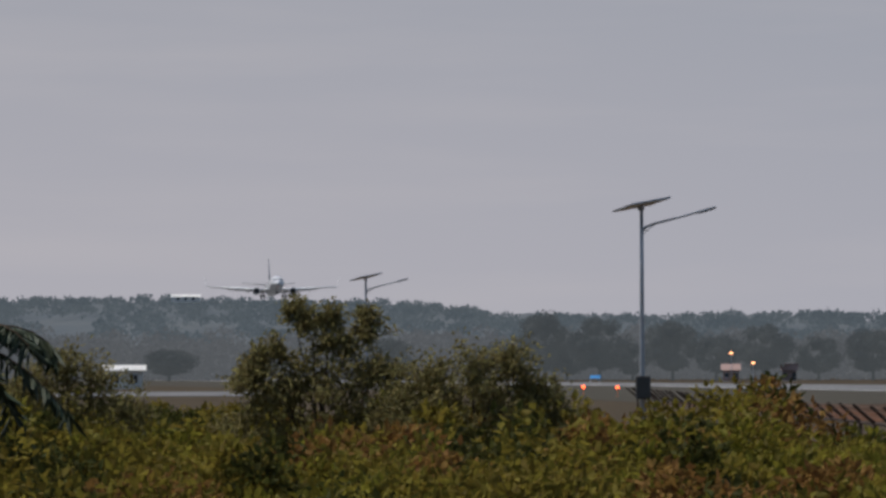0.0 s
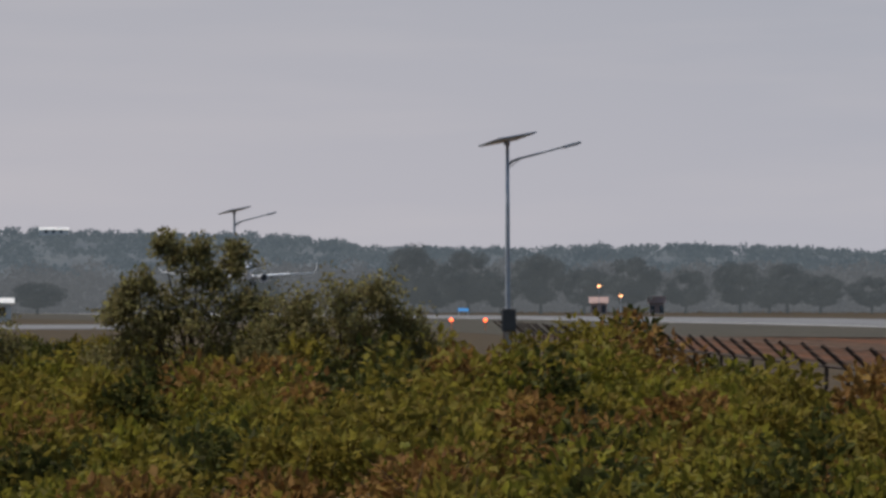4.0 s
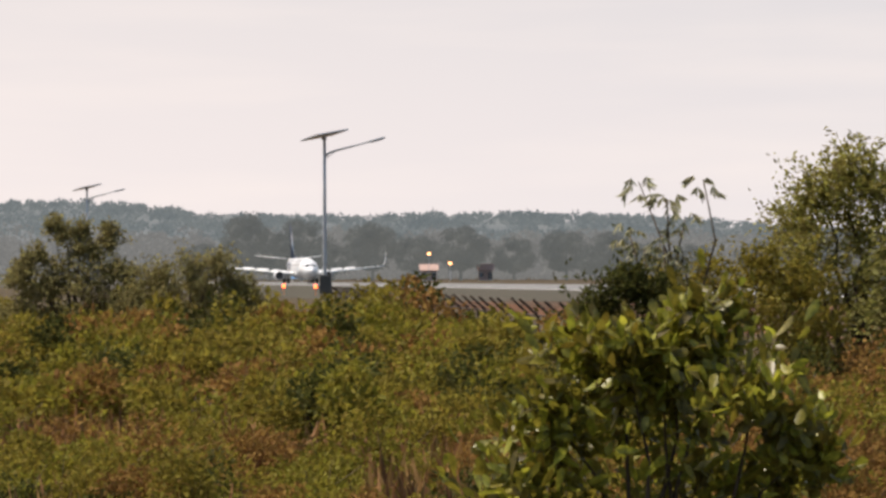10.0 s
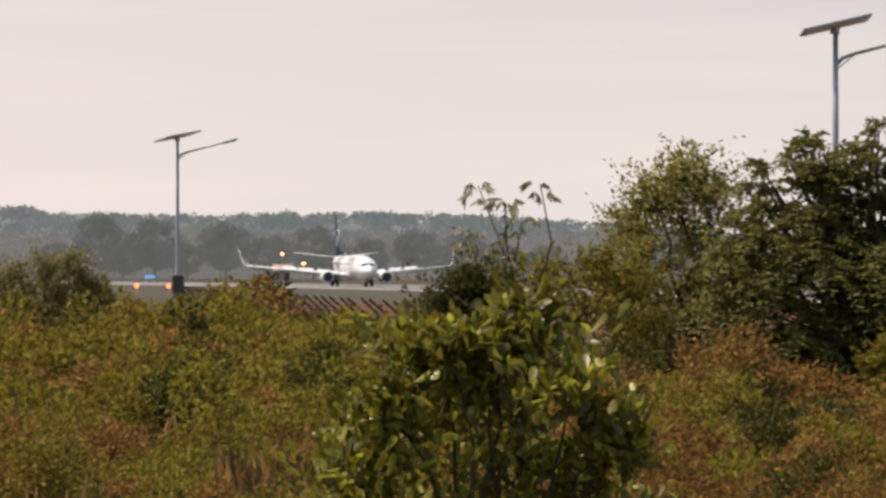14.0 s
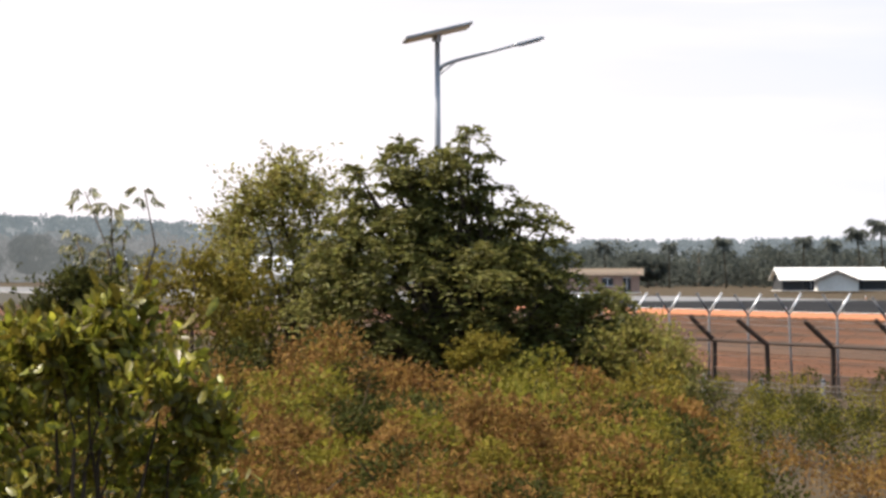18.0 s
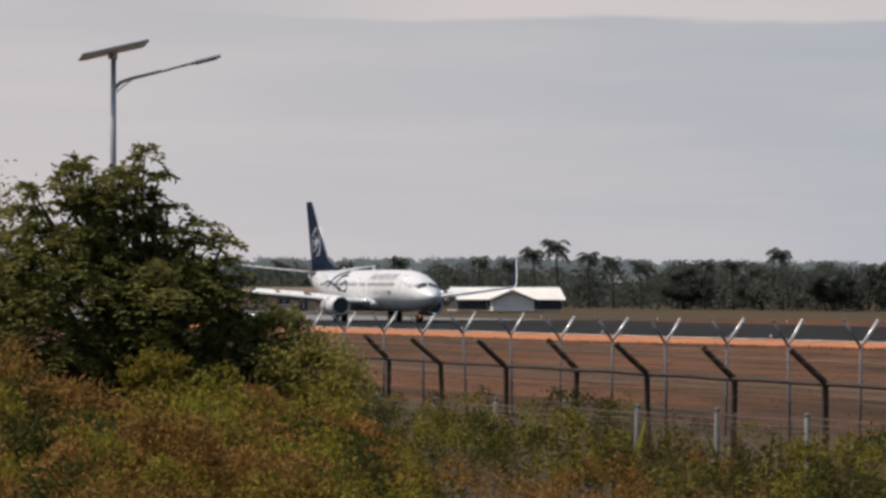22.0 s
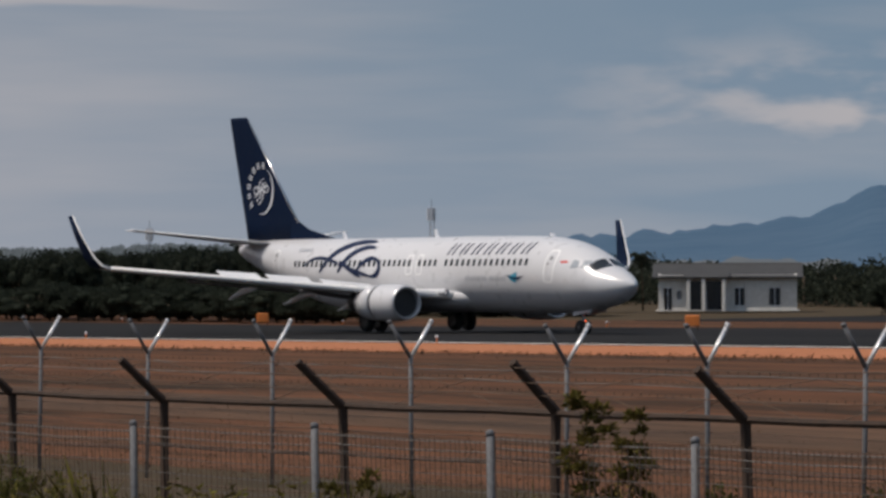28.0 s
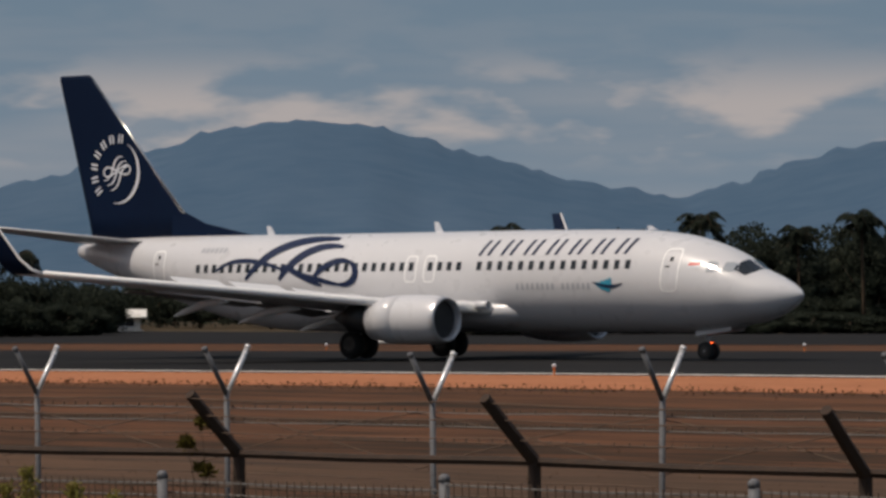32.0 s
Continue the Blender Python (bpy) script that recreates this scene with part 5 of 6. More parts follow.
def lobed_plant(name, label, category, x, y, turn, lobes, material, leaf, per, style="leaf", stem=0.04, seed=1, group="", fork=0.35, depth=0.8):
    """A shrub or tree from its ground point: stems to every lobe of the crown, and the lobes' leaves.
    lobes: (across, height, radius)."""
    rng = np.random.default_rng(seed)
    th = thing(name, label, category, group, pose(x, y, 0, 0, 0, -turn))
    top = max(l[1] for l in lobes)
    mean = sum(l[0] for l in lobes) / len(lobes)
    trunk = [(mean + rng.normal(0, 0.02), 0, 0), (mean * 0.9 + rng.normal(0, 0.04), 0, top * fork * 0.5), (mean * 0.9, 0, top * fork)]
    part("trunk", Shape().tube(trunk, [stem * 1.25, stem, stem * 0.85], 8), M_STEM, th, smooth=True)
    P, O, L = [], [], []
    for across, h, r in lobes:
        dy = rng.uniform(-1, 1) * depth * r * 1.2
        s = Shape().tube(limb_path(trunk[2], (across, dy, h), rng), [stem * 0.6, stem * 0.5, stem * 0.4, stem * 0.28, stem * 0.12], 5, False)
        part("limb", s, M_STEM, th, smooth=True)
        if style == "sprig":  # upright leafy twigs with a ragged outline
            for k in range(per // 12):
                w = rng.normal(0, 1, 3)
                w[2] = w[2] * 0.7 + 0.45
                w /= np.linalg.norm(w)
                base = np.array((across, dy, h)) + rng.normal(0, 0.35, 3) * r
                ln = r * rng.uniform(0.4, 1.25)
                bend = rng.normal(0, 0.25, 3)
                for j in range(12):
                    u = (j + rng.random()) / 12
                    c = base + w * ln * u + bend * ln * u * u
                    P.append((c + rng.normal(0, leaf * 0.4, 3))[None])
                    O.append((w * 0.8 + rng.normal(0, 0.8, 3))[None])
        elif style == "leaf":
            subs = int(per / 45) + 1
            for k in range(subs):
                w = rng.normal(0, 1, 3)
                w /= np.linalg.norm(w)
                c = np.array((across, dy, h)) + w * r * (0.68 if per > 100 else 0.5)
                p, o = shell(rng, per // subs, c, r * rng.uniform(0.35, 0.65), 0.9, 0.2)
                P.append(p)
                O.append(o + (0, 0, 0.4))
        else:  # feathery fronds hanging over
            for k in range(int(per * min(1.6, (r / 0.35) ** 1.4)) // 16):
                w = rng.normal(0, 1, 3)
                w[2] = abs(w[2]) * 0.75 + 0.15
                w /= np.linalg.norm(w)
                base = np.array((across, dy, h)) + w * r * rng.uniform(0.0, 0.5)
                ln = r * rng.uniform(0.45, 1.15) + leaf * rng.uniform(0.8, 2.6)
                for j in range(16):
                    u = (j // 2 + 1) / 8
                    c = base + w * ln * u + np.array((0, 0, -0.62 * ln * u * u))
                    side = np.cross(w, (0, 0, 1)) * (1 if j % 2 else -1)
                    P.append(c[None])
                    O.append((side * 1.3 + w * 0.6 + (0, 0, -0.5))[None])
    P, O = np.concatenate(P), np.concatenate(O)
    if style == "sprig":
        me = broad_leaves_mesh("crown", P, O + (0, 0, 0.65), leaf, leaf * 0.40, rng) if leaf > 0.1 and stem < 0.04 else leaves_mesh("crown", P, O, leaf, leaf * 0.42, rng, 0.1, 0.5)
    elif style == "leaf":
        me = leaves_mesh("crown", P, O, leaf, leaf * 0.5, rng, 0.1, 0.6)
    else:
        me = leaves_mesh("crown", P, O, leaf, leaf * 0.36, rng, 0.1, 0.3)
    part("crown", me, material, th)
    return th


# the dark feathery tree and its lighter neighbour
lobed_plant("feathery_tree", "dark green tree with drooping feathery fronds", "tree", 10.5, 44.8, 13.2, (
    (0.36, 4.08, 0.07), (0.24, 3.92, 0.08), (0.52, 3.84, 0.08), (0.34, 3.62, 0.16), (0.60, 3.52, 0.09), (0.40, 3.28, 0.22), (0.72, 3.24, 0.12), (0.92, 3.10, 0.09), (1.10, 3.06, 0.07), (0.66, 2.96, 0.22), (0.95, 2.80, 0.16), (1.36, 2.70, 0.07), (1.15, 2.48, 0.2), (1.52, 2.52, 0.08),
    (-0.46, 3.88, 0.08), (-0.60, 3.74, 0.08), (-0.34, 3.66, 0.10), (-0.48, 3.48, 0.18), (-0.92, 3.62, 0.07), (-1.08, 3.46, 0.08), (-0.78, 3.44, 0.09), (-0.90, 3.22, 0.18), (-0.16, 3.34, 0.18), (0.10, 3.30, 0.2), (-0.48, 3.12, 0.28), (-1.18, 3.06, 0.14), (-0.05, 3.02, 0.3), (0.32, 2.92, 0.32), (-0.85, 2.88, 0.3), (-0.35, 2.76, 0.4), (-0.9, 2.5, 0.42), (0.5, 2.62, 0.38), (-1.25, 2.66, 0.22),
    (-0.2, 2.5, 0.62), (0.7, 2.5, 0.5), (1.1, 2.25, 0.45), (-0.8, 2.1, 0.5), (0.2, 1.9, 0.6), (1.35, 2.05, 0.4), (1.0, 1.75, 0.4), (-0.3, 1.6, 0.5), (0.6, 1.5, 0.45), (-1.1, 1.7, 0.4), (0.3, 1.1, 0.5), (-0.6, 1.2, 0.5), (1.1, 1.3, 0.45), (1.5, 1.6, 0.35), (0.0, 1.5, 0.5), (0.5, 1.95, 0.45), (-0.5, 1.8, 0.45), (0.2, 2.3, 0.45), (0.8, 1.2, 0.45), (1.85, 2.15, 0.2), (1.7, 1.85, 0.28), (2.05, 1.9, 0.18), (1.65, 1.45, 0.32), (2.0, 1.45, 0.28), (1.95, 2.25, 0.16), (2.12, 2.0, 0.22), (0.34, 4.16, 0.06), (0.98, 3.32, 0.10), (1.28, 3.12, 0.10), (1.22, 2.86, 0.14), (-0.50, 4.00, 0.06), (-0.94, 3.74, 0.06), (-0.36, 3.98, 0.09), (-0.18, 3.84, 0.11), (0.06, 3.86, 0.11), (0.2, 3.72, 0.14), (-0.12, 3.6, 0.18), (2.3, 1.75, 0.26), (2.4, 1.4, 0.26), (2.2, 1.1, 0.3), (1.35, 2.0, 0.3), (-0.3, 3.1, 0.32), (-1.2, 2.6, 0.35), (-1.3, 2.1, 0.38), (0.6, 2.45, 0.36), (-0.35, 3.6, 0.2), (0.05, 3.55, 0.22)), M_LEAF_FEATHER, 0.10, 900, "frond", 0.075, 3)
lobed_plant("small_tree", "rounded light green bushy tree", "tree", 10.7, 45.8, 13.2, (
    (-1.75, 3.62, 0.33), (-2.08, 3.38, 0.34), (-1.45, 3.42, 0.35), (-2.35, 3.05, 0.35), (-1.7, 3.0, 0.45), (-2.2, 2.6, 0.45), (-1.4, 2.6, 0.45), (-2.55, 2.25, 0.35), (-1.8, 2.1, 0.5), (-1.2, 2.1, 0.4), (-2.2, 1.7, 0.45), (-1.5, 1.6, 0.45)), M_LEAF_LIGHT, 0.075, 1300, "sprig", 0.06, 5)
# waist-high shrub with broad upright leaves
lobed_plant("broadleaf_shrub", "bright green shrub with broad glossy leaves", "shrub", 3.2, 22.2, 8.6, (
    (0.21, 2.26, 0.18), (-0.36, 2.16, 0.20), (0.00, 2.0, 0.26), (0.41, 1.95, 0.22), (-0.50, 1.85, 0.22), (0.65, 1.72, 0.17), (-0.67, 1.55, 0.22), (0.17, 1.6, 0.35), (-0.17, 1.4, 0.41), (0.52, 1.4, 0.28), (-0.43, 1.2, 0.37), (0.26, 1.05, 0.37), (0.04, 2.2, 0.13), (-0.17, 2.12, 0.15), (-0.30, 0.85, 0.41), (0.39, 0.75, 0.41), (0.00, 0.6, 0.46), (0.73, 1.1, 0.28), (-0.73, 1.0, 0.32)), M_LEAF_BROAD, 0.112, 336, "sprig", 0.03, 7, fork=0.2)
# bushes before the far street lamp
lobed_plant("tall_bush", "tall open grey-green bush", "bush", 1.22, 109, 0, (
    (-0.51, 3.78, 0.22), (0.23, 3.62, 0.20), (0.97, 3.60, 0.20), (-1.20, 2.85, 0.20), (-0.23, 3.55, 0.30), (-0.87, 2.95, 0.28), (-1.24, 2.50, 0.32), (0.14, 3.15, 0.32), (0.51, 3.05, 0.35), (0.92, 3.30, 0.28), (1.20, 2.60, 0.34), (1.52, 2.35, 0.36), (-1.52, 2.35, 0.36), (-0.87, 2.05, 0.46), (-0.09, 2.60, 0.50), (0.78, 2.45, 0.48),
    (-1.24, 1.75, 0.50), (-0.41, 1.85, 0.58), (0.41, 1.75, 0.60), (1.24, 1.65, 0.50), (0.00, 1.20, 0.60), (-0.92, 1.10, 0.55), (0.92, 1.10, 0.55), (1.70, 1.40, 0.40), (-1.75, 1.40, 0.40), (0.46, 0.90, 0.60), (-0.46, 0.90, 0.60), (1.38, 0.90, 0.50), (-1.38, 0.90, 0.50), (0.28, 2.20, 0.50), (-0.55, 2.30, 0.50)), M_LEAF_GREY, 0.14, 430, "sprig", 0.05, 13, fork=0.12)
lobed_plant("dark_bush", "dense dark green bush", "bush", 4.0, 107, 0, ((0.9, 2.65, 0.45), (0.2, 2.55, 0.5), (-0.7, 2.3, 0.5), (1.4, 2.1, 0.5), (0.5, 2.0, 0.6), (-0.4, 1.9, 0.7), (-1.2, 1.8, 0.5), (1.8, 1.5, 0.5), (0.6, 1.3, 0.7), (-0.8, 1.2, 0.7)), M_LEAF_GREY, 0.13, 900, "sprig", 0.07, 17)
lobed_plant("dark_bush", "low dark bush beside the airfield", "bush", -3.7, 108, 0, ((0.0, 2.6, 0.5), (-0.6, 2.3, 0.5), (0.6, 2.3, 0.5), (-1.1, 1.8, 0.6), (1.1, 1.7, 0.6), (0, 1.6, 0.8)), M_LEAF_GREY, 0.13, 800, "sprig", 0.06, 19)
# bushes under and beside the cassava
lobed_plant("dark_bush", "dark upright bush below the cassava stems", "bush", 5.55, 39.4, 8, ((0.0, 2.45, 0.22), (-0.25, 2.25, 0.25), (0.22, 2.35, 0.25), (0.0, 2.05, 0.38), (-0.3, 1.75, 0.35), (0.3, 1.75, 0.35), (0.0, 1.4, 0.45)), M_LEAF_DARK, 0.075, 700, "sprig", 0.03, 23)
lobed_plant("scrub_bush", "olive brown scrub bush", "bush", 7.3, 43.5, 9.5, ((-0.75, 2.4, 0.26), (-0.3, 2.45, 0.28), (0.2, 2.55, 0.28), (0.6, 2.45, 0.3), (-0.6, 2.1, 0.4), (0.1, 2.1, 0.45), (0.7, 2.0, 0.4), (-0.3, 1.6, 0.5), (0.5, 1.5, 0.5)), M_LEAF_OLIVE, 0.075, 700, "sprig", 0.03, 29)
lobed_plant("green_bush", "fresh green bush in front of the fence", "bush", 12.5, 43.6, 16, ((-0.3, 1.72, 0.28), (0.15, 1.8, 0.26), (0.45, 1.6, 0.26), (-0.1, 1.4, 0.36), (0.45, 1.25, 0.36), (0.0, 1.0, 0.45)), M_LEAF_LIGHT, 0.07, 640, "sprig", 0.03, 31)
lobed_plant("green_bush", "small leafy bush at the tree's foot", "bush", 9.9, 40.5, 13, ((0.0, 1.80, 0.15), (0.22, 1.72, 0.15), (-0.18, 1.66, 0.15), (0.05, 1.45, 0.24)), M_LEAF_OLIVE, 0.07, 420, "sprig", 0.03, 37)


def climber(x, y, lobes, seed):
    return lobed_plant("climbing_weed", "leafy weed climbing up the wire fence", "weed", x, y, 40, lobes, M_LEAF_VINE, 0.055, 130, "leaf", 0.012, seed, "climbing weeds", 0.15, 0.3)


climber(16.9, 22.9, ((-0.08, 1.72, 0.09), (0.04, 1.62, 0.09), (0.06, 1.5, 0.12), (-0.09, 1.4, 0.12), (0.02, 1.12, 0.14), (0.02, 0.9, 0.16), (-0.05, 1.25, 0.13), (0.1, 1.0, 0.14), (-0.1, 0.8, 0.16), (0.0, 0.5, 0.18)), 41)
climber(16.9, 22.35, ((0.0, 1.55, 0.09), (-0.06, 1.45, 0.1), (0.02, 1.25, 0.13), (0.06, 1.02, 0.15), (0.1, 1.35, 0.12), (-0.08, 1.15, 0.14), (0.05, 0.9, 0.16), (0.0, 0.6, 0.18)), 43)
climber(18.6, 21.2, ((0.0, 1.93, 0.08), (-0.06, 1.86, 0.07), (0.03, 1.6, 0.05)), 47)
climber(18.95, 19.0, ((0.04, 1.72, 0.06), (-0.05, 1.58, 0.06), (0.06, 1.4, 0.07), (0.0, 1.0, 0.1)), 53)
climber(16.6, 25.4, ((0.0, 1.05, 0.14), (0.25, 0.95, 0.16), (-0.25, 0.9, 0.16), (0.1, 0.6, 0.25), (-0.15, 0.5, 0.25)), 59)
climber(16.7, 19.0, ((0.0, 1.2, 0.08), (0.08, 1.0, 0.12), (-0.08, 0.8, 0.14)), 61)
for k, (y, h) in enumerate(((18.68, 1.46), (18.29, 1.46), (18.08, 1.57), (17.66, 1.48), (17.33, 1.43), (17.19, 1.33), (16.9, 1.26))):
    lobed_plant("sprouting_weed", "upright yellow-green weed shoot by the mesh fence", "weed", 16.6, y, 40, ((0.0, h - 0.05, 0.035), (0.005, h - 0.12, 0.05), (-0.01, h - 0.21, 0.065), (0.01, h - 0.33, 0.085), (-0.01, h - 0.5, 0.10), (0.01, h - 0.7, 0.11)), M_LEAF_LIGHT, 0.036, 132, "sprig", 0.01, 71 + k, "weed shoots", 0.4, 0.3)


M_CASSAVA = mat("pale_cassava_leaves", (0.22, 0.215, 0.11), (0.30, 0.28, 0.16), 0.6, size=0.4, island=0.3, through_light=0.4)


def cassava():
    rng = np.random.default_rng(61)
    th = thing("cassava_plant", "tall cassava with star-shaped drooping leaves on bare stems", "cassava", m=pose(6.15, 40.6, 0, 0, 0, -8.5))
    tops = ((-0.30, 0.0, 3.40), (-0.04, 0.05, 3.24), (0.30, -0.05, 3.42), (0.13, 0.1, 3.06), (-0.40, 0.1, 2.96), (-0.08, 0.0, 2.90), (-0.25, 0.1, 2.78), (0.10, 0.0, 2.74), (-0.16, 0.1, 2.5), (0.18, 0.0, 2.45))
    P, O = [], []
    for i, (dx, dy, z) in enumerate(tops):
        part("stem", Shape().tube(limb_path((dx * 0.15, 0, 0.9 if i else 0), (dx, dy, z), rng, 0.10), [0.018, 0.016, 0.013, 0.010, 0.006], 5), M_STEM, th, smooth=True)
        for leaf in range(7 if i < 3 else 6):
            q = 2 * math.pi * leaf / 7 + rng.uniform(0, 0.5)
            c = np.array((dx + 0.11 * math.cos(q), dy + 0.11 * math.sin(q), z + rng.uniform(-0.12, 0.06)))
            for k in range(6):
                w = q + (k - 2.5) * 0.45
                P.append(c)
                O.append((math.cos(w), math.sin(w), -0.75))
    me = leaves_mesh("leaves", np.array(P), np.array(O), 0.135, 0.032, rng, 0.25, 0.3)
    part("leaves", me, M_CASSAVA, th)


cassava()


def palm(height, fronds, length, seed, leaf=0.35, trunk=0.16, rows=12, droop=0.0):
    """Meshes of a palm: trunk and crown, the foot at the origin."""
    rng = np.random.default_rng(seed)
    lean = rng.normal(0, 0.04 * height, 2)
    path = [(lean[0] * u * u, lean[1] * u * u, height * u) for u in (0, 0.3, 0.6, 1)]
    s = Shape().tube(path, [trunk * 1.2, trunk, trunk * 0.85, trunk * 0.8], 8)
    P, O = [], []
    ribs = Shape()
    for k in range(fronds):
        q = 2 * math.pi * k / fronds + rng.uniform(-0.25, 0.25)
        rise = rng.uniform(-0.55 - 0.5 * droop, 1.15)
        ln = length * rng.uniform(0.8, 1.1)
        pts = []
        for j in range(rows + 1):
            u = j / rows
            pts.append(np.array((lean[0] + math.cos(q) * ln * u * (1 - 0.12 * u), lean[1] + math.sin(q) * ln * u * (1 - 0.12 * u), height + ln * (rise * u - (0.38 + droop + 0.45 * max(0, rise)) * u * u))))
        ribs.tube(pts[::3], [trunk * (0.2 - 0.03 * i) for i in range(len(pts[::3]))], 4, False)
        for j in range(1, rows + 1):
            t = pts[j] - pts[j - 1]
            t /= np.linalg.norm(t)
            side = np.cross(t, (0, 0, 1))
            for sg in (-1, 1):
                for f in (0, 0.5):
                    P.append(pts[j - 1] + (pts[j] - pts[j - 1]) * f)
                    O.append(side * sg + t * 0.5 + (0, 0, -0.45))
    return s.mesh("trunk", True), ribs.mesh("frond_ribs"), leaves_mesh("fronds", np.array(P), np.array(O), leaf, leaf * 0.16, rng, 0.2, 0.15)


def palm_thing(label, meshes, m, group="", mt=None):
    th = thing("palm_tree", label, "palm tree", group, m)
    part("trunk", meshes[0], M_STEM, th)
    part("frond_ribs", meshes[1], M_STEM, th)
    part("fronds", meshes[2], mt or M_PALM, th)
    return th


palm_thing("young palm with arching dark fronds", palm(3.1, 13, 1.9, 71, 0.5, 0.14, 16), pose(-4.15, 90, 0))


# ---------------------------------------------------------------- far side of the airfield
def top_of_woods(az):
    return float(np.interp(az, (-9, 5, 9, 13, 16, 22, 24, 30, 33, 36, 38, 41, 43, 47.3, 49, 51, 53, 60), (0.30, 0.38, 0.33, 0.30, 0.29, 0.31, 0.31, 0.24, 0.33, 0.36, 0.16, 0.2, 0.22, 0.14, 0.72, 0.78, 0.80, 0.85)))


def dist_of_woods(az):
    return float(np.interp(az, (-9, 9, 13, 16, 24, 36, 41, 45, 51, 60), (1280, 1060, 800, 660, 510, 420, 355, 345, 300, 290)))


def woods():
    rng = np.random.default_rng(81)
    far, near, dark, stems = [], [], [], Shape()
    for k in range(1500):
        az = rng.uniform(-9, 61) if k < 1150 else rng.uniform(-9, 13)
        d = dist_of_woods(az) * (1 + 0.16 * rng.random() ** 1.5)
        low = 1.35 if az < 13 else 1.0
        h = 2.58 + d * math.tan(radians(top_of_woods(az))) * rng.uniform(0.3, 1.15) * low + d * 0.0007 * rng.normal()
        h = max(1.8, h)
        x, y = polar(az, d)
        w = d * rng.uniform(0.0030, 0.0065)
        for j in range(3):
            c = (x + rng.normal(0, w * 0.6), y + rng.normal(0, w * 0.6), h - w * rng.uniform(0.5, 1.0) - j * h * 0.22)
            p, o = shell(rng, 130, c, w, 0.85, 0.4)
            ok = p[:, 2] > 0.1
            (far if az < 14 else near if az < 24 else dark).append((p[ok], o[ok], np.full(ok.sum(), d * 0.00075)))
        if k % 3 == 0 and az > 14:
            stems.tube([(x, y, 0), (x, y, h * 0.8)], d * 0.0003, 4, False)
    for rows, material, words in ((far, M_HAZE_WOOD, "belt of trees far behind the runway, pale haze painted in"), (near, M_FAR_LEAF, "belt of green trees behind the airfield, greyed by painted haze"), (dark, M_DARK_WOOD, "belt of dark green trees behind the runway")):
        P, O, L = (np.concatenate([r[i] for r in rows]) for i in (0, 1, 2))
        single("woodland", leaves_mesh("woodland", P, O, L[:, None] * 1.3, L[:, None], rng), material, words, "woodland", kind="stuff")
    single("woodland_stems", stems, M_BARK, "thin trunks in the far belt of trees", "woodland", kind="stuff")
    # scrub and trees in patches on the hill line
    P, O = [], []
    for k in range(3600):
        az = rng.uniform(-10, 33)
        u = rng.random() ** 0.7
        if u < 0.9 and noise.noise(Vector((az * 0.9, u * 5, 6.0))) + rng.normal(0, 0.12) < 0.02:
            continue
        d = 2350 + 620 * u
        h = hill_rise(az) * (0.30 + 0.70 * (u ** 0.9)) if u < 0.93 else hill_rise(az) - 2
        x, y = polar(az, d)
        w = rng.uniform(3.0, 7.5)
        p, o = shell(rng, 60, (x, y, h), w, 0.8, 0.4)
        P.append(p)
        O.append(o)
    P, O = np.concatenate(P), np.concatenate(O)
    single("backdrop_woods", leaves_mesh("backdrop_woods", P, O, 2.6, 2.0, rng), M_HILL_TREES, "woods covering the low hills, haze painted in and glowing", "woods", kind="stuff")


# Hill woods: haze painted into colour and glow.
M_HILL_TREES = distant("hill_woods_painted_haze", (0.084, 0.100, 0.111), (0.108, 0.123, 0.130), 0.80, 60, 0.35)
woods()


def lump(shape, c, r, rng):
    """An uneven rounded mass of foliage."""
    rows, seg, ph = 6, 9, rng.uniform(0, 9)
    pts = [(c[0], c[1], c[2] - r)]
    for i in range(1, rows):
        q = math.pi * i / rows
        for k in range(seg):
            p = 2 * math.pi * k / seg
            w = Vector((math.sin(q) * math.cos(p), math.sin(q) * math.sin(p), -math.cos(q)))
            m = r * (1 + 0.35 * noise.noise(w * 2.2 + Vector((ph, ph, 0))))
            pts.append((c[0] + w.x * m, c[1] + w.y * m, c[2] + w.z * m))
    pts.append((c[0], c[1], c[2] + r))
    faces = [(0, 1 + (k + 1) % seg, 1 + k) for k in range(seg)]
    for i in range(rows - 2):
        for k in range(seg):
            j = (k + 1) % seg
            faces.append((1 + i * seg + k, 1 + i * seg + j, 1 + (i + 1) * seg + j, 1 + (i + 1) * seg + k))
    faces += [(1 + (rows - 2) * seg + k, 1 + (rows - 2) * seg + (k + 1) % seg, len(pts) - 1) for k in range(seg)]
    shape.add(pts, faces)


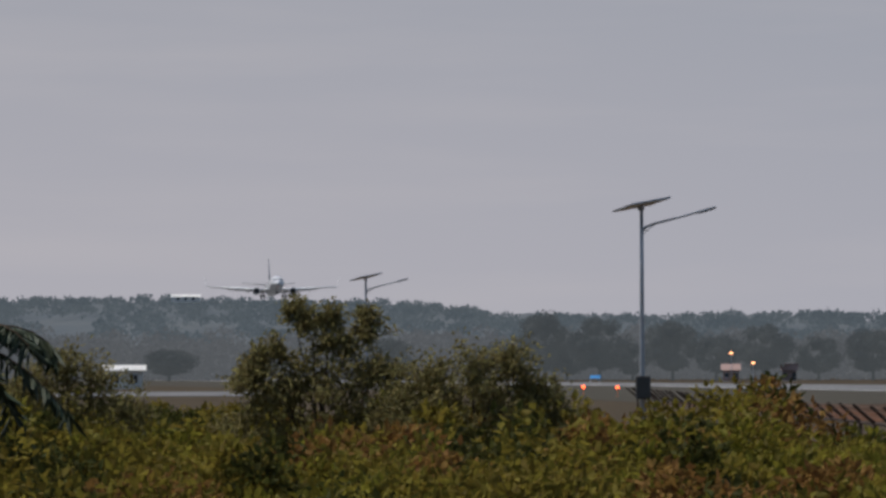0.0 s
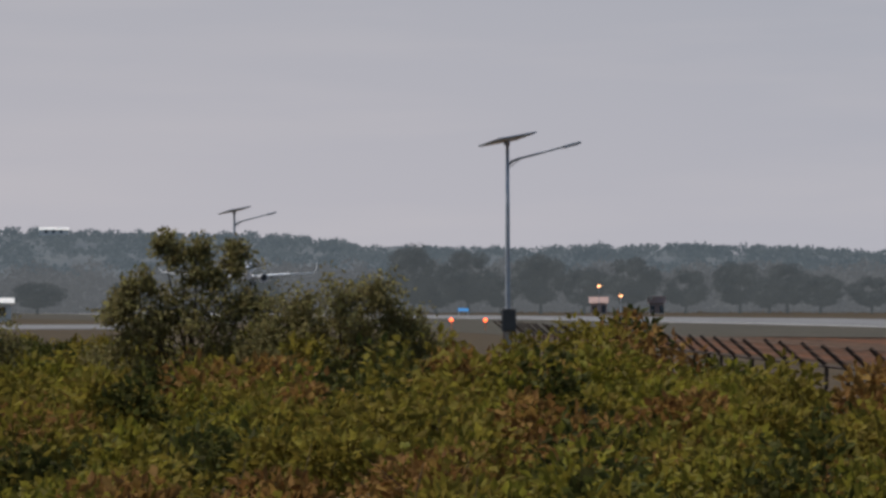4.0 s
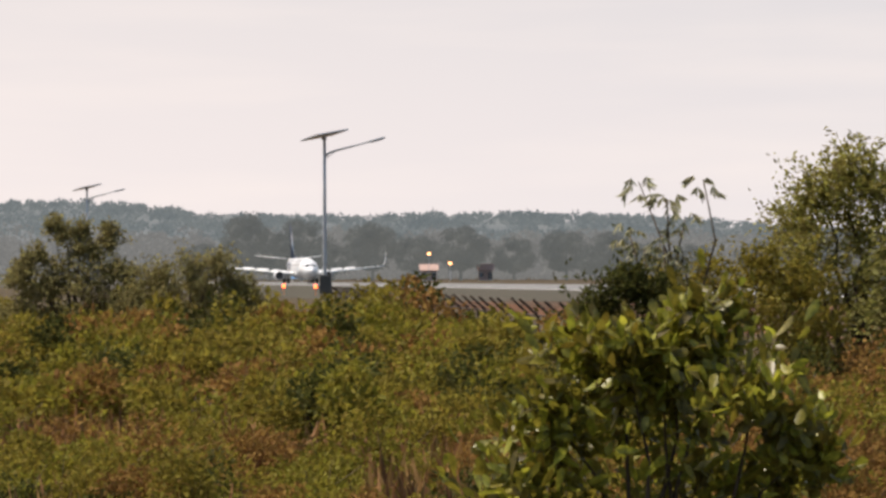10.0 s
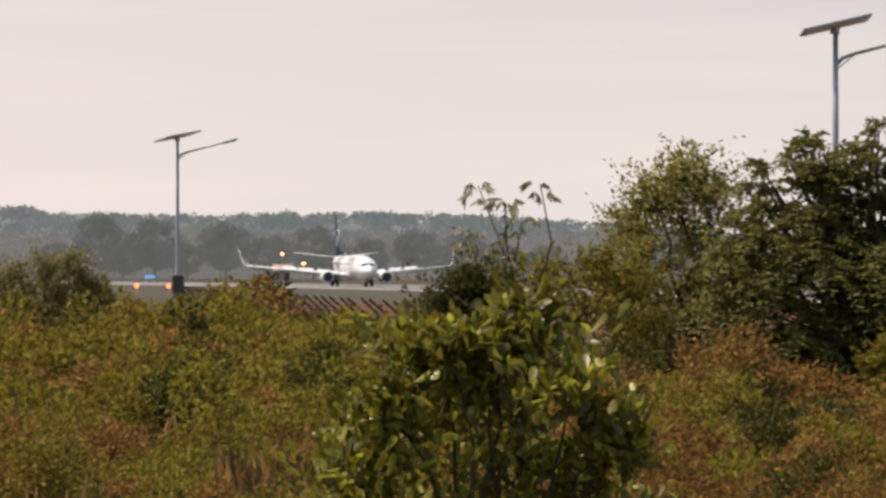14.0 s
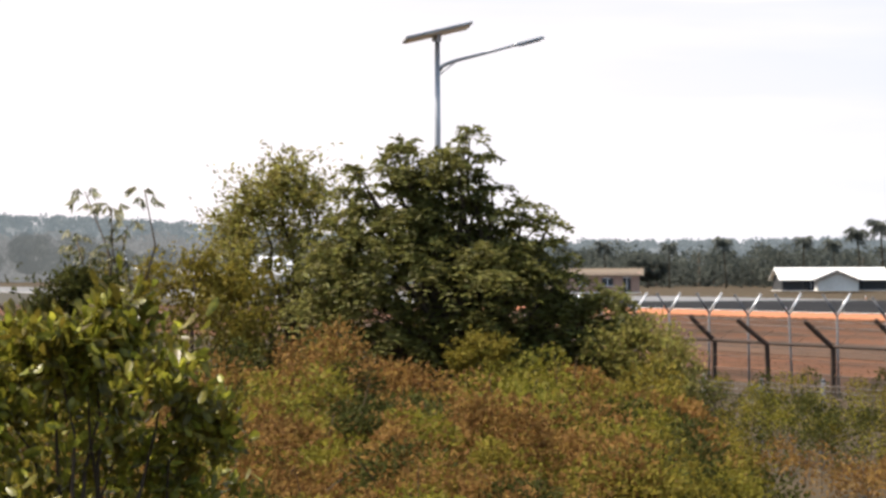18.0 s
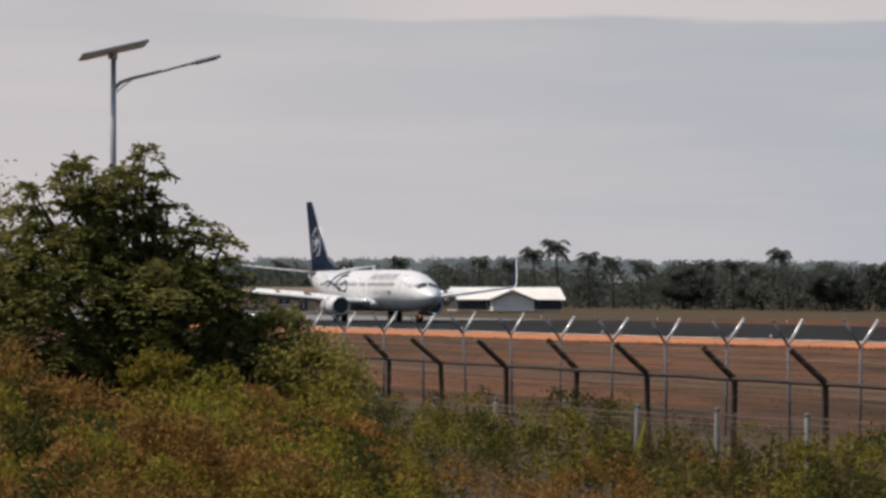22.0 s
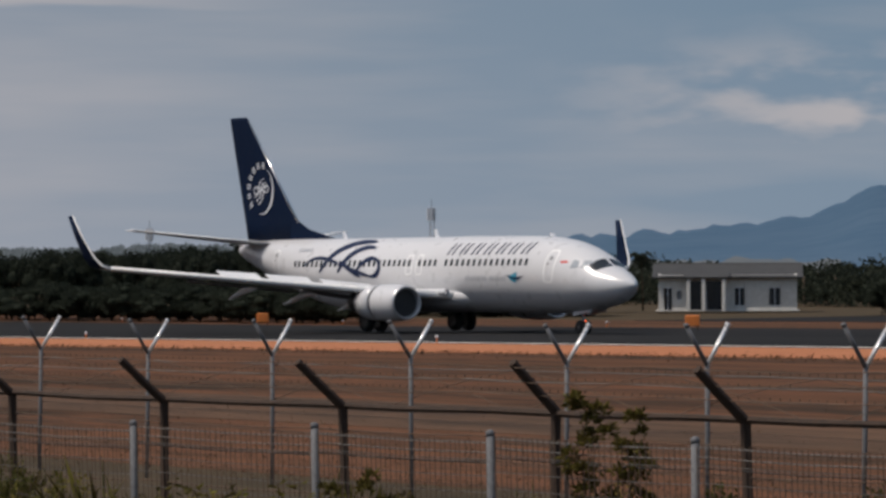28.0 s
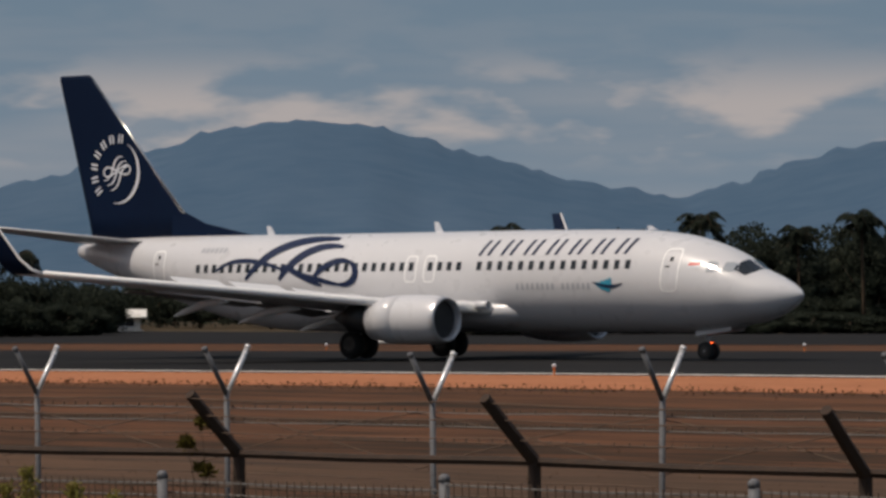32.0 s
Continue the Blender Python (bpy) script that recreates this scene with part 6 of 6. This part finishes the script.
def far_tree(seed):
    rng = np.random.default_rng(seed)
    P, O = [], []
    mass = Shape()
    for k in range(26):
        w = rng.normal(0, 1, 3)
        w /= np.linalg.norm(w)
        c, r = w * (0.34, 0.34, 0.30) + (0, 0, 0.54), rng.uniform(0.12, 0.20)
        lump(mass, c, r * 0.6, rng)
        p, o = shell(rng, 170, c, r * 1.15, 0.95, 0.4)
        P.append(p)
        O.append(o)
    leaves = leaves_mesh("crown", np.concatenate(P), np.concatenate(O), 0.042, 0.030, rng)
    n = len(leaves.vertices)
    co = np.empty(n * 3)
    leaves.vertices.foreach_get("co", co)
    mass.add(co.reshape(-1, 3), [tuple(f.vertices) for f in leaves.polygons])
    crown = mass.mesh("crown", True)
    trunk = Shape().tube([(0, 0, 0), (0.01, 0, 0.3), (-0.01, 0, 0.6)], [0.03, 0.022, 0.015], 6)
    for k in range(5):
        q = 2 * math.pi * k / 5
        trunk.tube([(0, 0, 0.32), (0.16 * math.cos(q), 0.16 * math.sin(q), 0.55), (0.3 * math.cos(q), 0.3 * math.sin(q), 0.72)], [0.014, 0.01, 0.004], 5, False)
    # Farthest copies carry painted haze on crown and trunk.
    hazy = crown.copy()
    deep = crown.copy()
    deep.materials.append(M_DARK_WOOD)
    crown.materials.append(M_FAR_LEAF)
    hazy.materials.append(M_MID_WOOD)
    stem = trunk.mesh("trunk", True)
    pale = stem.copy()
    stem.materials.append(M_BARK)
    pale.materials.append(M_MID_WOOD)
    return stem, crown, hazy, pale, deep


tree_kinds = [far_tree(s) for s in (91, 92, 93)]


def place_tree(az, d, h, w, k, label="dome-shaped dark tree on the airfield's far side", sink=0.0):
    x, y = polar(az, d)
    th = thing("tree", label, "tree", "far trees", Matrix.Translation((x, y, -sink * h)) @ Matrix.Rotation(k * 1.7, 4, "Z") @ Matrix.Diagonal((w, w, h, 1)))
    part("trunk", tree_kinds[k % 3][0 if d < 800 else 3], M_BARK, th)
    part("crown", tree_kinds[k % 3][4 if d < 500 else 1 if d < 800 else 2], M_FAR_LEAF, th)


for k, (az, d, h, w) in enumerate(((4.75, 1020, 15.0, 15), (3.75, 1030, 16.0, 17), (3.0, 1040, 17.5, 16), (5.35, 1015, 11.5, 13), (10.3, 960, 9.5, 14), (11.4, 930, 9.0, 13), (12.4, 900, 8.0, 13), (0.8, 1100, 11.5, 17), (-0.9, 1120, 9.5, 15), (-2.2, 1150, 9.0, 17), (6.0, 1010, 14.0, 15), (6.75, 1015, 11.0, 13), (7.5, 1020, 12.8, 14), (8.15, 1015, 12.5, 14), (7.9, 1000, 9.0, 12), (4.2, 1030, 9.6, 13), (3.3, 1060, 9.0, 13), (2.4, 1080, 10, 15), (8.6, 1000, 9.5, 13), (9.3, 990, 9, 12),
                                   (25.35, 450, 7.4, 6.6), (25.9, 455, 5.4, 6), (24.6, 460, 4.4, 6), (28.6, 450, 5.0, 6), (29.8, 445, 4.6, 5), (32.95, 430, 5.7, 5), (14.6, 640, 6.2, 8), (16.2, 630, 5.6, 8), (21.3, 560, 6.4, 9), (22.4, 545, 6.2, 9), (23.4, 520, 5.9, 8),
                                   (36.6, 330, 4.8, 6), (42.2, 320, 3.9, 6), (46.5, 310, 4.7, 3.2), (49.6, 310, 4.2, 5), (48.6, 312, 3.9, 5), (50.4, 305, 5.4, 6), (49.3, 308, 5.6, 6), (51.2, 300, 5.8, 6), (46.0, 330, 3.4, 6), (51.9, 290, 5.4, 5), (53.2, 285, 6.8, 6), (54.4, 280, 7.0, 6), (55.6, 280, 7.3, 6), (45.0, 340, 3.0, 5), (47.0, 320, 3.2, 5))):
    place_tree(az, d, h, w, k)
for k, (az, d, h, w) in enumerate(((40.9, 300, 4.4, 6), (41.3, 296, 5.0, 6), (41.7, 298, 5.4, 6), (42.15, 295, 5.6, 6), (42.6, 296, 5.2, 6), (43.0, 300, 4.7, 6), (43.45, 302, 4.2, 6), (41.1, 288, 3.2, 5), (41.6, 287, 3.4, 5), (42.05, 286, 3.4, 5), (42.5, 287, 3.2, 5), (42.95, 288, 3.0, 5), (43.35, 290, 2.8, 5))):
    place_tree(az, d, h, w, k, "dark rounded tree crowded below the palms", 0.24)
rng = random.Random(77)
for k in range(51):
    az = 47.4 + 9.8 * (k + rng.uniform(-0.6, 0.6)) / 51
    low = k % 3
    place_tree(az, rng.uniform(268, 272) if low == 2 else rng.uniform(275, 283) if low else rng.uniform(284, 298), rng.uniform(1.5, 2.2) if low == 2 else rng.uniform(2.8, 4.2) if low else rng.uniform(4.2, 5.6) * min(1.15, 0.75 + 0.1 * (az - 47.6)), rng.uniform(4.5, 6.5), k, "dark shaggy leafy tree in the grove behind the runway", 0.22 if low == 2 else 0.1)
# thinner trees carrying on behind the taxiway's end
rng = random.Random(78)
for k in range(26):
    az = 33.3 + 3.2 * (k // 2 + rng.uniform(-0.4, 0.4)) / 13
    d = rng.uniform(178, 190) / math.sin(radians(az))
    place_tree(az, d, rng.uniform(4.2, 5.2) if k % 2 else rng.uniform(2.2, 3.2), rng.uniform(4.5, 6), k, "dark leafy tree behind the taxiway's end", 0.14 if k % 2 else 0.25)
# dense grove close behind the runway's far edge
rng = random.Random(79)
for k in range(66):
    az = 26.1 + 7.3 * (k // 2 + rng.uniform(-0.4, 0.4)) / 33
    el = float(np.interp(az, (26, 27.4, 28.2, 28.7, 30, 31.2, 31.9, 32.2, 32.5, 32.8, 33.05, 33.4), (0.30, 0.36, 0.36, 0.47, 0.50, 0.52, 0.48, 0.40, 0.44, 0.58, 0.42, 0.22)))
    d = rng.uniform(155, 160) / math.sin(radians(az)) if k % 2 else rng.uniform(151, 153) / math.sin(radians(az))
    h = (2.58 + d * math.tan(radians(el)) * rng.uniform(0.8, 1.05)) * 1.16 if k % 2 else rng.uniform(2.2, 3.4)
    place_tree(az, d, h, rng.uniform(4.2, 5.6), k, "dark leafy tree in the dense grove beside the runway", 0.14 if k % 2 else 0.25)
palm_kinds = [palm(1.0, 17, 0.27, s, 0.12, 0.018, 9) for s in (101, 102, 103)] + [palm(1.0, 20, 0.36, s, 0.13, 0.018, 9, 0.22) for s in (104, 105)]
for k, (az, d, h) in enumerate(((18.4, 580, 7.0), (19.2, 575, 8.0), (19.52, 570, 9.0), (19.95, 585, 7.6), (17.3, 600, 7.0), (20.7, 560, 6.2), (16.5, 610, 6.4), (18.85, 590, 6.6), (15.6, 620, 6.6), (21.6, 555, 6.4), (22.7, 540, 7.6), (20.3, 565, 6.8), (23.3, 530, 6.0), (24.3, 500, 5.8), (26.75, 345, 5.5), (27.35, 338, 5.8), (28.0, 328, 4.9), (31.55, 430, 6.2), (30.9, 450, 4.2), (34.0, 420, 5.4), (41.85, 300, 6.0), (42.5, 300, 5.8), (41.4, 310, 4.2),
                                (48.35, 300, 4.8), (49.1, 294, 6.7), (49.45, 288, 7.1), (50.9, 284, 6.2), (52.05, 282, 7.8), (54.4, 275, 7.6), (53.5, 280, 6.8), (23.9, 510, 5.6), (22.0, 540, 6.2), (37.2, 330, 4.4), (56, 265, 6.2))):
    x, y = polar(az, d)
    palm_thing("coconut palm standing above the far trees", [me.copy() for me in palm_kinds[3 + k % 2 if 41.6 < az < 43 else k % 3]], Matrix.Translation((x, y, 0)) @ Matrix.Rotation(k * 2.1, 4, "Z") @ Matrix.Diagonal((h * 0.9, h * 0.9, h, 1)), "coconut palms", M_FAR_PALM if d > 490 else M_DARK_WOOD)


# ---------------------------------------------------------------- buildings and small things far off
def house(name, label, az, d, w, depth, eave, ridge, wall_mat, roof_mat, windows, turn=0.0, door=True):
    x, y = polar(az, d)
    th = thing(name, label, "building", m=pose(x, y, 0, 0, 0, -az + turn))
    t = 0.2
    walls = Shape()
    walls.box(0, depth / 2, eave / 2, w, t, eave).box(-w / 2 + t / 2, 0, eave / 2, t, depth - t, eave).box(w / 2 - t / 2, 0, eave / 2, t, depth - t, eave)
    # front wall with real openings
    cuts = sorted(windows)
    edge = -w / 2
    for cx, cw, z0, z1 in cuts:
        a, b = cx - cw / 2, cx + cw / 2
        walls.box((edge + a) / 2, -depth / 2, eave / 2, a - edge, t, eave)
        if z0 > 0:
            walls.box(cx, -depth / 2, z0 / 2, cw, t, z0)
        if z1 < eave:
            walls.box(cx, -depth / 2, (z1 + eave) / 2, cw, t, eave - z1)
        edge = b
    walls.box((edge + w / 2) / 2, -depth / 2, eave / 2, w / 2 - edge, t, eave)
    for sx in (-1, 1):
        walls.plate([(sx * (w / 2 - t / 2), -depth / 2, eave), (sx * (w / 2 - t / 2), depth / 2, eave), (sx * (w / 2 - t / 2), 0, ridge - 0.05)], t)
    part("wall", walls, wall_mat, th)
    part("floor_slab", Shape().box(0, 0, 0.05, w + 0.4, depth + 0.4, 0.1), M_WALL, th)
    for cx, cw, z0, z1 in cuts:
        win = part("window", Shape().box(cx, -depth / 2 + 0.02, (z0 + z1) / 2, cw - 0.1, 0.03, z1 - z0 - 0.1), M_GLASS, th)
        part("frame", Shape().box(cx, -depth / 2 - 0.02, (z0 + z1) / 2, 0.06, 0.08, z1 - z0).box(cx, -depth / 2 - 0.02, z0 + 0.04, cw, 0.08, 0.06).box(cx, -depth / 2 - 0.02, z1 - 0.04, cw, 0.08, 0.06), M_PALE, win)
    for sy in (-1, 1):
        e = depth / 2 + 0.55
        part("roof", Shape().plate([(-w / 2 - 0.5, sy * e, eave - 0.25), (w / 2 + 0.5, sy * e, eave - 0.25), (w / 2 + 0.5, 0, ridge + 0.04), (-w / 2 - 0.5, 0, ridge + 0.04)], 0.12), roof_mat, th)
    part("ridge_cap", Shape().tube([(-w / 2 - 0.5, 0, ridge + 0.06), (w / 2 + 0.5, 0, ridge + 0.06)], 0.12, 6), roof_mat, th)
    return th


house("white_house", "white house with a dark roof and an open porch", 38.4, 325, 11.0, 6, 2.9, 3.7, M_WALL, M_SHADE, ((-4.75, 0.65, 0.0, 1.9), (-3.85, 0.4, 0.9, 1.7), (-1.7, 2.9, 0.0, 2.5), (0.95, 0.8, 0.4, 1.9), (3.75, 0.9, 0.4, 1.9)))
porch = thing("porch_canopy", "small dark porch roof on cream posts before the white house", "porch", m=pose(*polar(38.4, 321.2), 0, 0, 0, -38.4))
part("roof", Shape().plate([(-3.5, -0.9, 2.65), (0.1, -0.9, 2.65), (0.1, 1.1, 3.25), (-3.5, 1.1, 3.25)], 0.14), M_SHADE, porch)
for dx in (-3.1, -1.9, -0.3):
    part("post", Shape().box(dx, -0.7, 1.33, 0.28, 0.28, 2.66, 0.03), M_WALL, porch)
for dx in (-3.1, -0.3):
    part("beam", Shape().box(dx, 0.15, 2.72, 0.16, 1.5, 0.16), M_WALL, porch)
house("long_shed", "long low shed with a pale sheet metal roof", 18.76, 520, 13.5, 6, 1.6, 2.85, M_SHADE, M_SHEET, ((-3, 2.0, 0.0, 1.4), (2.5, 2.5, 0.0, 1.4)), turn=12)
house("shed_wing", "gabled end wing of pale sheet metal", 18.86, 512, 4.6, 5, 1.5, 2.45, M_WALL, M_SHADE, ((0, 1.2, 0.0, 1.3),), turn=95)
house("terracotta_building", "terracotta walled building with a flat brown roof", 15.55, 480, 8.8, 6, 2.3, 2.8, M_BRICK, M_BARK, ((-2.4, 1.4, 0.8, 1.8), (0.6, 1.4, 0.8, 1.8), (2.9, 1.0, 0.0, 1.9)))
house("low_white_building", "low white hut beside the taxiway", 43.68, 318, 5.2, 3, 1.3, 1.55, M_WALL, M_SHEET, ((-1.2, 1.3, 0.3, 1.0), (1.4, 1.5, 0.3, 1.0)))
house("white_pavilion", "white flat pavilion beyond the runway", -2.7, 640, 5.6, 4, 3.0, 3.5, M_WALL, M_SHEET, ((-1.4, 1.2, 0.8, 2.2), (1.4, 1.2, 0.8, 2.2)))
for az, d, w in ((5.55, 1005, 3.8), (6.35, 1012, 3.4)):
    house("small_house", "small red-brown house among the far trees", az, d, w, 5, 2.8, 4.0, M_HAZE_TILE, M_HAZE_TILE, ((-1.0, 1.0, 0.8, 2.0), (1.2, 1.0, 0.0, 2.1)))
house("hilltop_building", "long white building on the hilltop", -2.05, 2700, 19, 9, 3.5, 5, M_WALL, M_SHEET, ((-5, 2, 1, 3), (0, 2, 1, 3), (5, 2, 1, 3)))
bpy.data.objects["hilltop_building"].location.z = hill_rise(-2.05) * 0.90


def mast(az, d, h, w):
    x, y = polar(az, d)
    th = thing("radio_mast", "slender lattice radio mast with antenna panels", "radio mast", "radio masts", pose(x, y, 0))
    for sx, sy in ((-1, -0.6), (1, -0.6), (0, 1)):
        part("leg", Shape().tube([(sx * w, sy * w, 0), (sx * w * 0.6, sy * w * 0.6, h)], 0.05, 6), M_GALV, th)
    for k in range(int(h / 0.8)):
        z = 0.8 * k
        u, v = 1 - 0.4 * z / h, 1 - 0.4 * min(h, z + 0.8) / h
        part("lattice", Shape().tube([(-w * u, -0.6 * w * u, z), (w * v, -0.6 * w * v, z + 0.8), (0, w * v, z + 0.8), (-w * v, -0.6 * w * v, z + 0.8)], 0.025, 4), M_GALV, th)
    for q in range(3):
        a = 2 * math.pi * q / 3
        part("antenna_panel", Shape().box(math.cos(a) * 0.36, math.sin(a) * 0.36, h - 0.6, 0.16, 0.3, 1.3, 0.03, Matrix.Rotation(a, 3, "Z")), M_PALE, th)
    part("lightning_rod", Shape().tube([(0, 0, h - 0.4), (0, 0, h + 0.9)], 0.03, 5), M_GALV, th)


mast(30.2, 440, 8.2, 0.24)
mast(34.2, 420, 10.0, 0.36)

bx, by = polar(47.7, 264)
board = thing("billboard", "dark blue upright board on steel posts", "billboard", m=pose(bx, by, ground_z(bx, by), 0, 0, -47.7))
part("panel", Shape().box(0, 0, 2.72, 2.1, 0.2, 4.45, 0.03), M_BILLBOARD, board)
part("poster", Shape().box(0.1, -0.115, 1.75, 1.75, 0.03, 2.1, 0.005), M_POSTER, board, "faded blue lower poster")
part("frame", Shape().box(0, -0.02, 4.98, 2.26, 0.26, 0.1).box(0, -0.02, 0.46, 2.26, 0.26, 0.1).box(-1.09, -0.02, 2.72, 0.1, 0.26, 4.42).box(1.09, -0.02, 2.72, 0.1, 0.26, 4.42), M_DARKMETAL, board)
for sx in (-0.8, 0.8):
    part("post", Shape().tube([(sx, 0.1, 0), (sx, 0.1, 2.6)], 0.08, 8), M_DARKMETAL, board)

# heap of whitewashed stones and short posts at the runway's far edge
rng = np.random.default_rng(83)
hx, hy = polar(27.3, 326)
heap = thing("stone_heap", "low heap of whitewashed stones at the runway's edge", "stones", m=pose(hx, hy, ground_z(hx, hy), 0, 0, -27.3))
for k in range(22):
    s = Shape()
    c = rng.normal(0, 0.9)
    lump(s, (c, rng.normal(0, 0.3), 0.14 + max(0, 0.34 - 0.14 * abs(c)) * rng.random()), rng.uniform(0.16, 0.32), rng)
    part("stone", s, M_WALL, heap)
for az in (25.6, 25.75, 26.0, 26.3):
    x, y = polar(az, 345 - 8 * (az - 25.6))
    th = thing("marker_post", "short white post beside the runway", "post", "short white posts", pose(x, y, ground_z(x, y)))
    part("shaft", Shape().tube([(0, 0, 0), (0, 0, 0.85)], [0.06, 0.05], 8), M_WALL, th)
    part("cap", Shape().tube([(0, 0, 0.84), (0, 0, 0.9), (0, 0, 0.94)], [0.075, 0.07, 0.02], 8), M_PALE, th)

# marker boxes and lights along the runway
for az, d in ((33.4, 262), (37.9, 226), (31.8, 272)):
    x, y = polar(az, d)
    th = thing("marker_box", "orange marker box on short legs beside the runway", "marker box", "runway marker boxes", pose(x, y, ground_z(x, y), 0, 0, -az))
    part("body", Shape().box(0, 0, 0.55, 0.8, 0.5, 0.6, 0.04), M_ORANGE, th)
    for sx in (-0.3, 0.3):
        part("leg", Shape().box(sx, 0, 0.13, 0.07, 0.07, 0.26), M_DARKMETAL, th)


def ground_light(x, y, h, r, material, label, group):
    th = thing("ground_light", label, "runway light", group, pose(x, y, ground_z(x, y)))
    part("stem", Shape().tube([(0, 0, 0), (0, 0, h)], 0.03, 6), M_ORANGE, th)
    part("lens", Shape().loft([[(r * s * math.cos(2 * math.pi * k / 10), r * s * math.sin(2 * math.pi * k / 10), h + dz * r) for k in range(10)] for dz, s in ((-0.2, 0.9), (0.5, 1.0), (1.1, 0.8), (1.5, 0.2))]), material, th, smooth=True)


for az, d, h in ((3.5, 430, 0.9), (3.95, 425, 0.9)):
    x, y = polar(az, d)
    ground_light(x, y, h, 0.18, M_LAMP_RED, "lit red light on a short orange stem", "red lights")
for y in np.arange(20, 420, 30.0):
    ground_light(95.4 + mid_line(y) - 122, y, 0.28, 0.07, M_PALE, "small runway edge light", "runway edge lights")
    ground_light(149.0 + mid_line(y) - 122, y, 0.28, 0.07, M_PALE, "small runway edge light", "runway edge lights")
for az, d, h in ((5.55, 930, 6.4), (5.85, 940, 4.2)):
    x, y = polar(az, d)
    th = thing("flood_light", "lit amber lamp on a thin pole", "flood light", "amber lamps", pose(x, y, 0))
    part("pole", Shape().tube([(0, 0, 0), (0, 0, h)], 0.08, 6), M_POLE, th)
    part("lamp", Shape().box(0, -0.2, h, 0.7, 0.5, 0.45, 0.06), M_LAMP_AMBER, th, "glowing amber lamp")
x, y = polar(3.68, 900)
tent = thing("blue_tent", "low blue tarpaulin shelter beyond the runway", "shelter", m=pose(x, y, 0))
part("canopy", Shape().loft([[(-1.1, -1.0, 0.9), (1.1, -1.0, 0.9), (1.1, 0, 1.5), (-1.1, 0, 1.5)], [(-1.1, 1.0, 0.9), (1.1, 1.0, 0.9), (1.1, 0.1, 1.53), (-1.1, 0.1, 1.53)]]), M_BLUE, tent)
for sx in (-1.0, 1.0):
    for sy in (-0.9, 0.9):
        part("pole", Shape().tube([(sx, sy, 0), (sx, sy, 0.95)], 0.05, 6), M_POLE, tent)

# long white block lying beside the taxiway
x, y = polar(47.96, 238)
barrier = thing("white_barrier", "long low white painted barrier beside the taxiway", "barrier", m=pose(x, y, ground_z(x, y), 0, 0, -47.96))
for dx in (-1.25, 0.0, 1.25):
    part("block", Shape().loft([[(dx - 0.6, -0.22, 0.03), (dx + 0.6, -0.22, 0.03), (dx + 0.6, 0.22, 0.03), (dx - 0.6, 0.22, 0.03)], [(dx - 0.6, -0.18, 0.10), (dx + 0.6, -0.18, 0.10), (dx + 0.6, 0.18, 0.10), (dx - 0.6, 0.18, 0.10)], [(dx - 0.58, -0.09, 0.13), (dx + 0.58, -0.09, 0.13), (dx + 0.58, 0.09, 0.13), (dx - 0.58, 0.09, 0.13)]]), M_WALL, barrier)

# small tilted white board before the grove
x, y = polar(48.2, 262)
board_low = thing("marker_board", "small tilted white board on two short stakes", "marker board", m=pose(x, y, ground_z(x, y), 0, 0, -48.2))
part("panel", Shape().plate([(-0.48, 0, 0.46), (0.48, 0, 0.28), (0.46, 0.1, 0.42), (-0.46, 0.1, 0.60)], 0.03), M_WALL, board_low)
for sx in (-0.35, 0.35):
    part("stake", Shape().tube([(sx, 0.05, -0.1), (sx, 0.05, 0.45 - 0.16 * sx)], 0.025, 6), M_STEM, board_low)


motions()
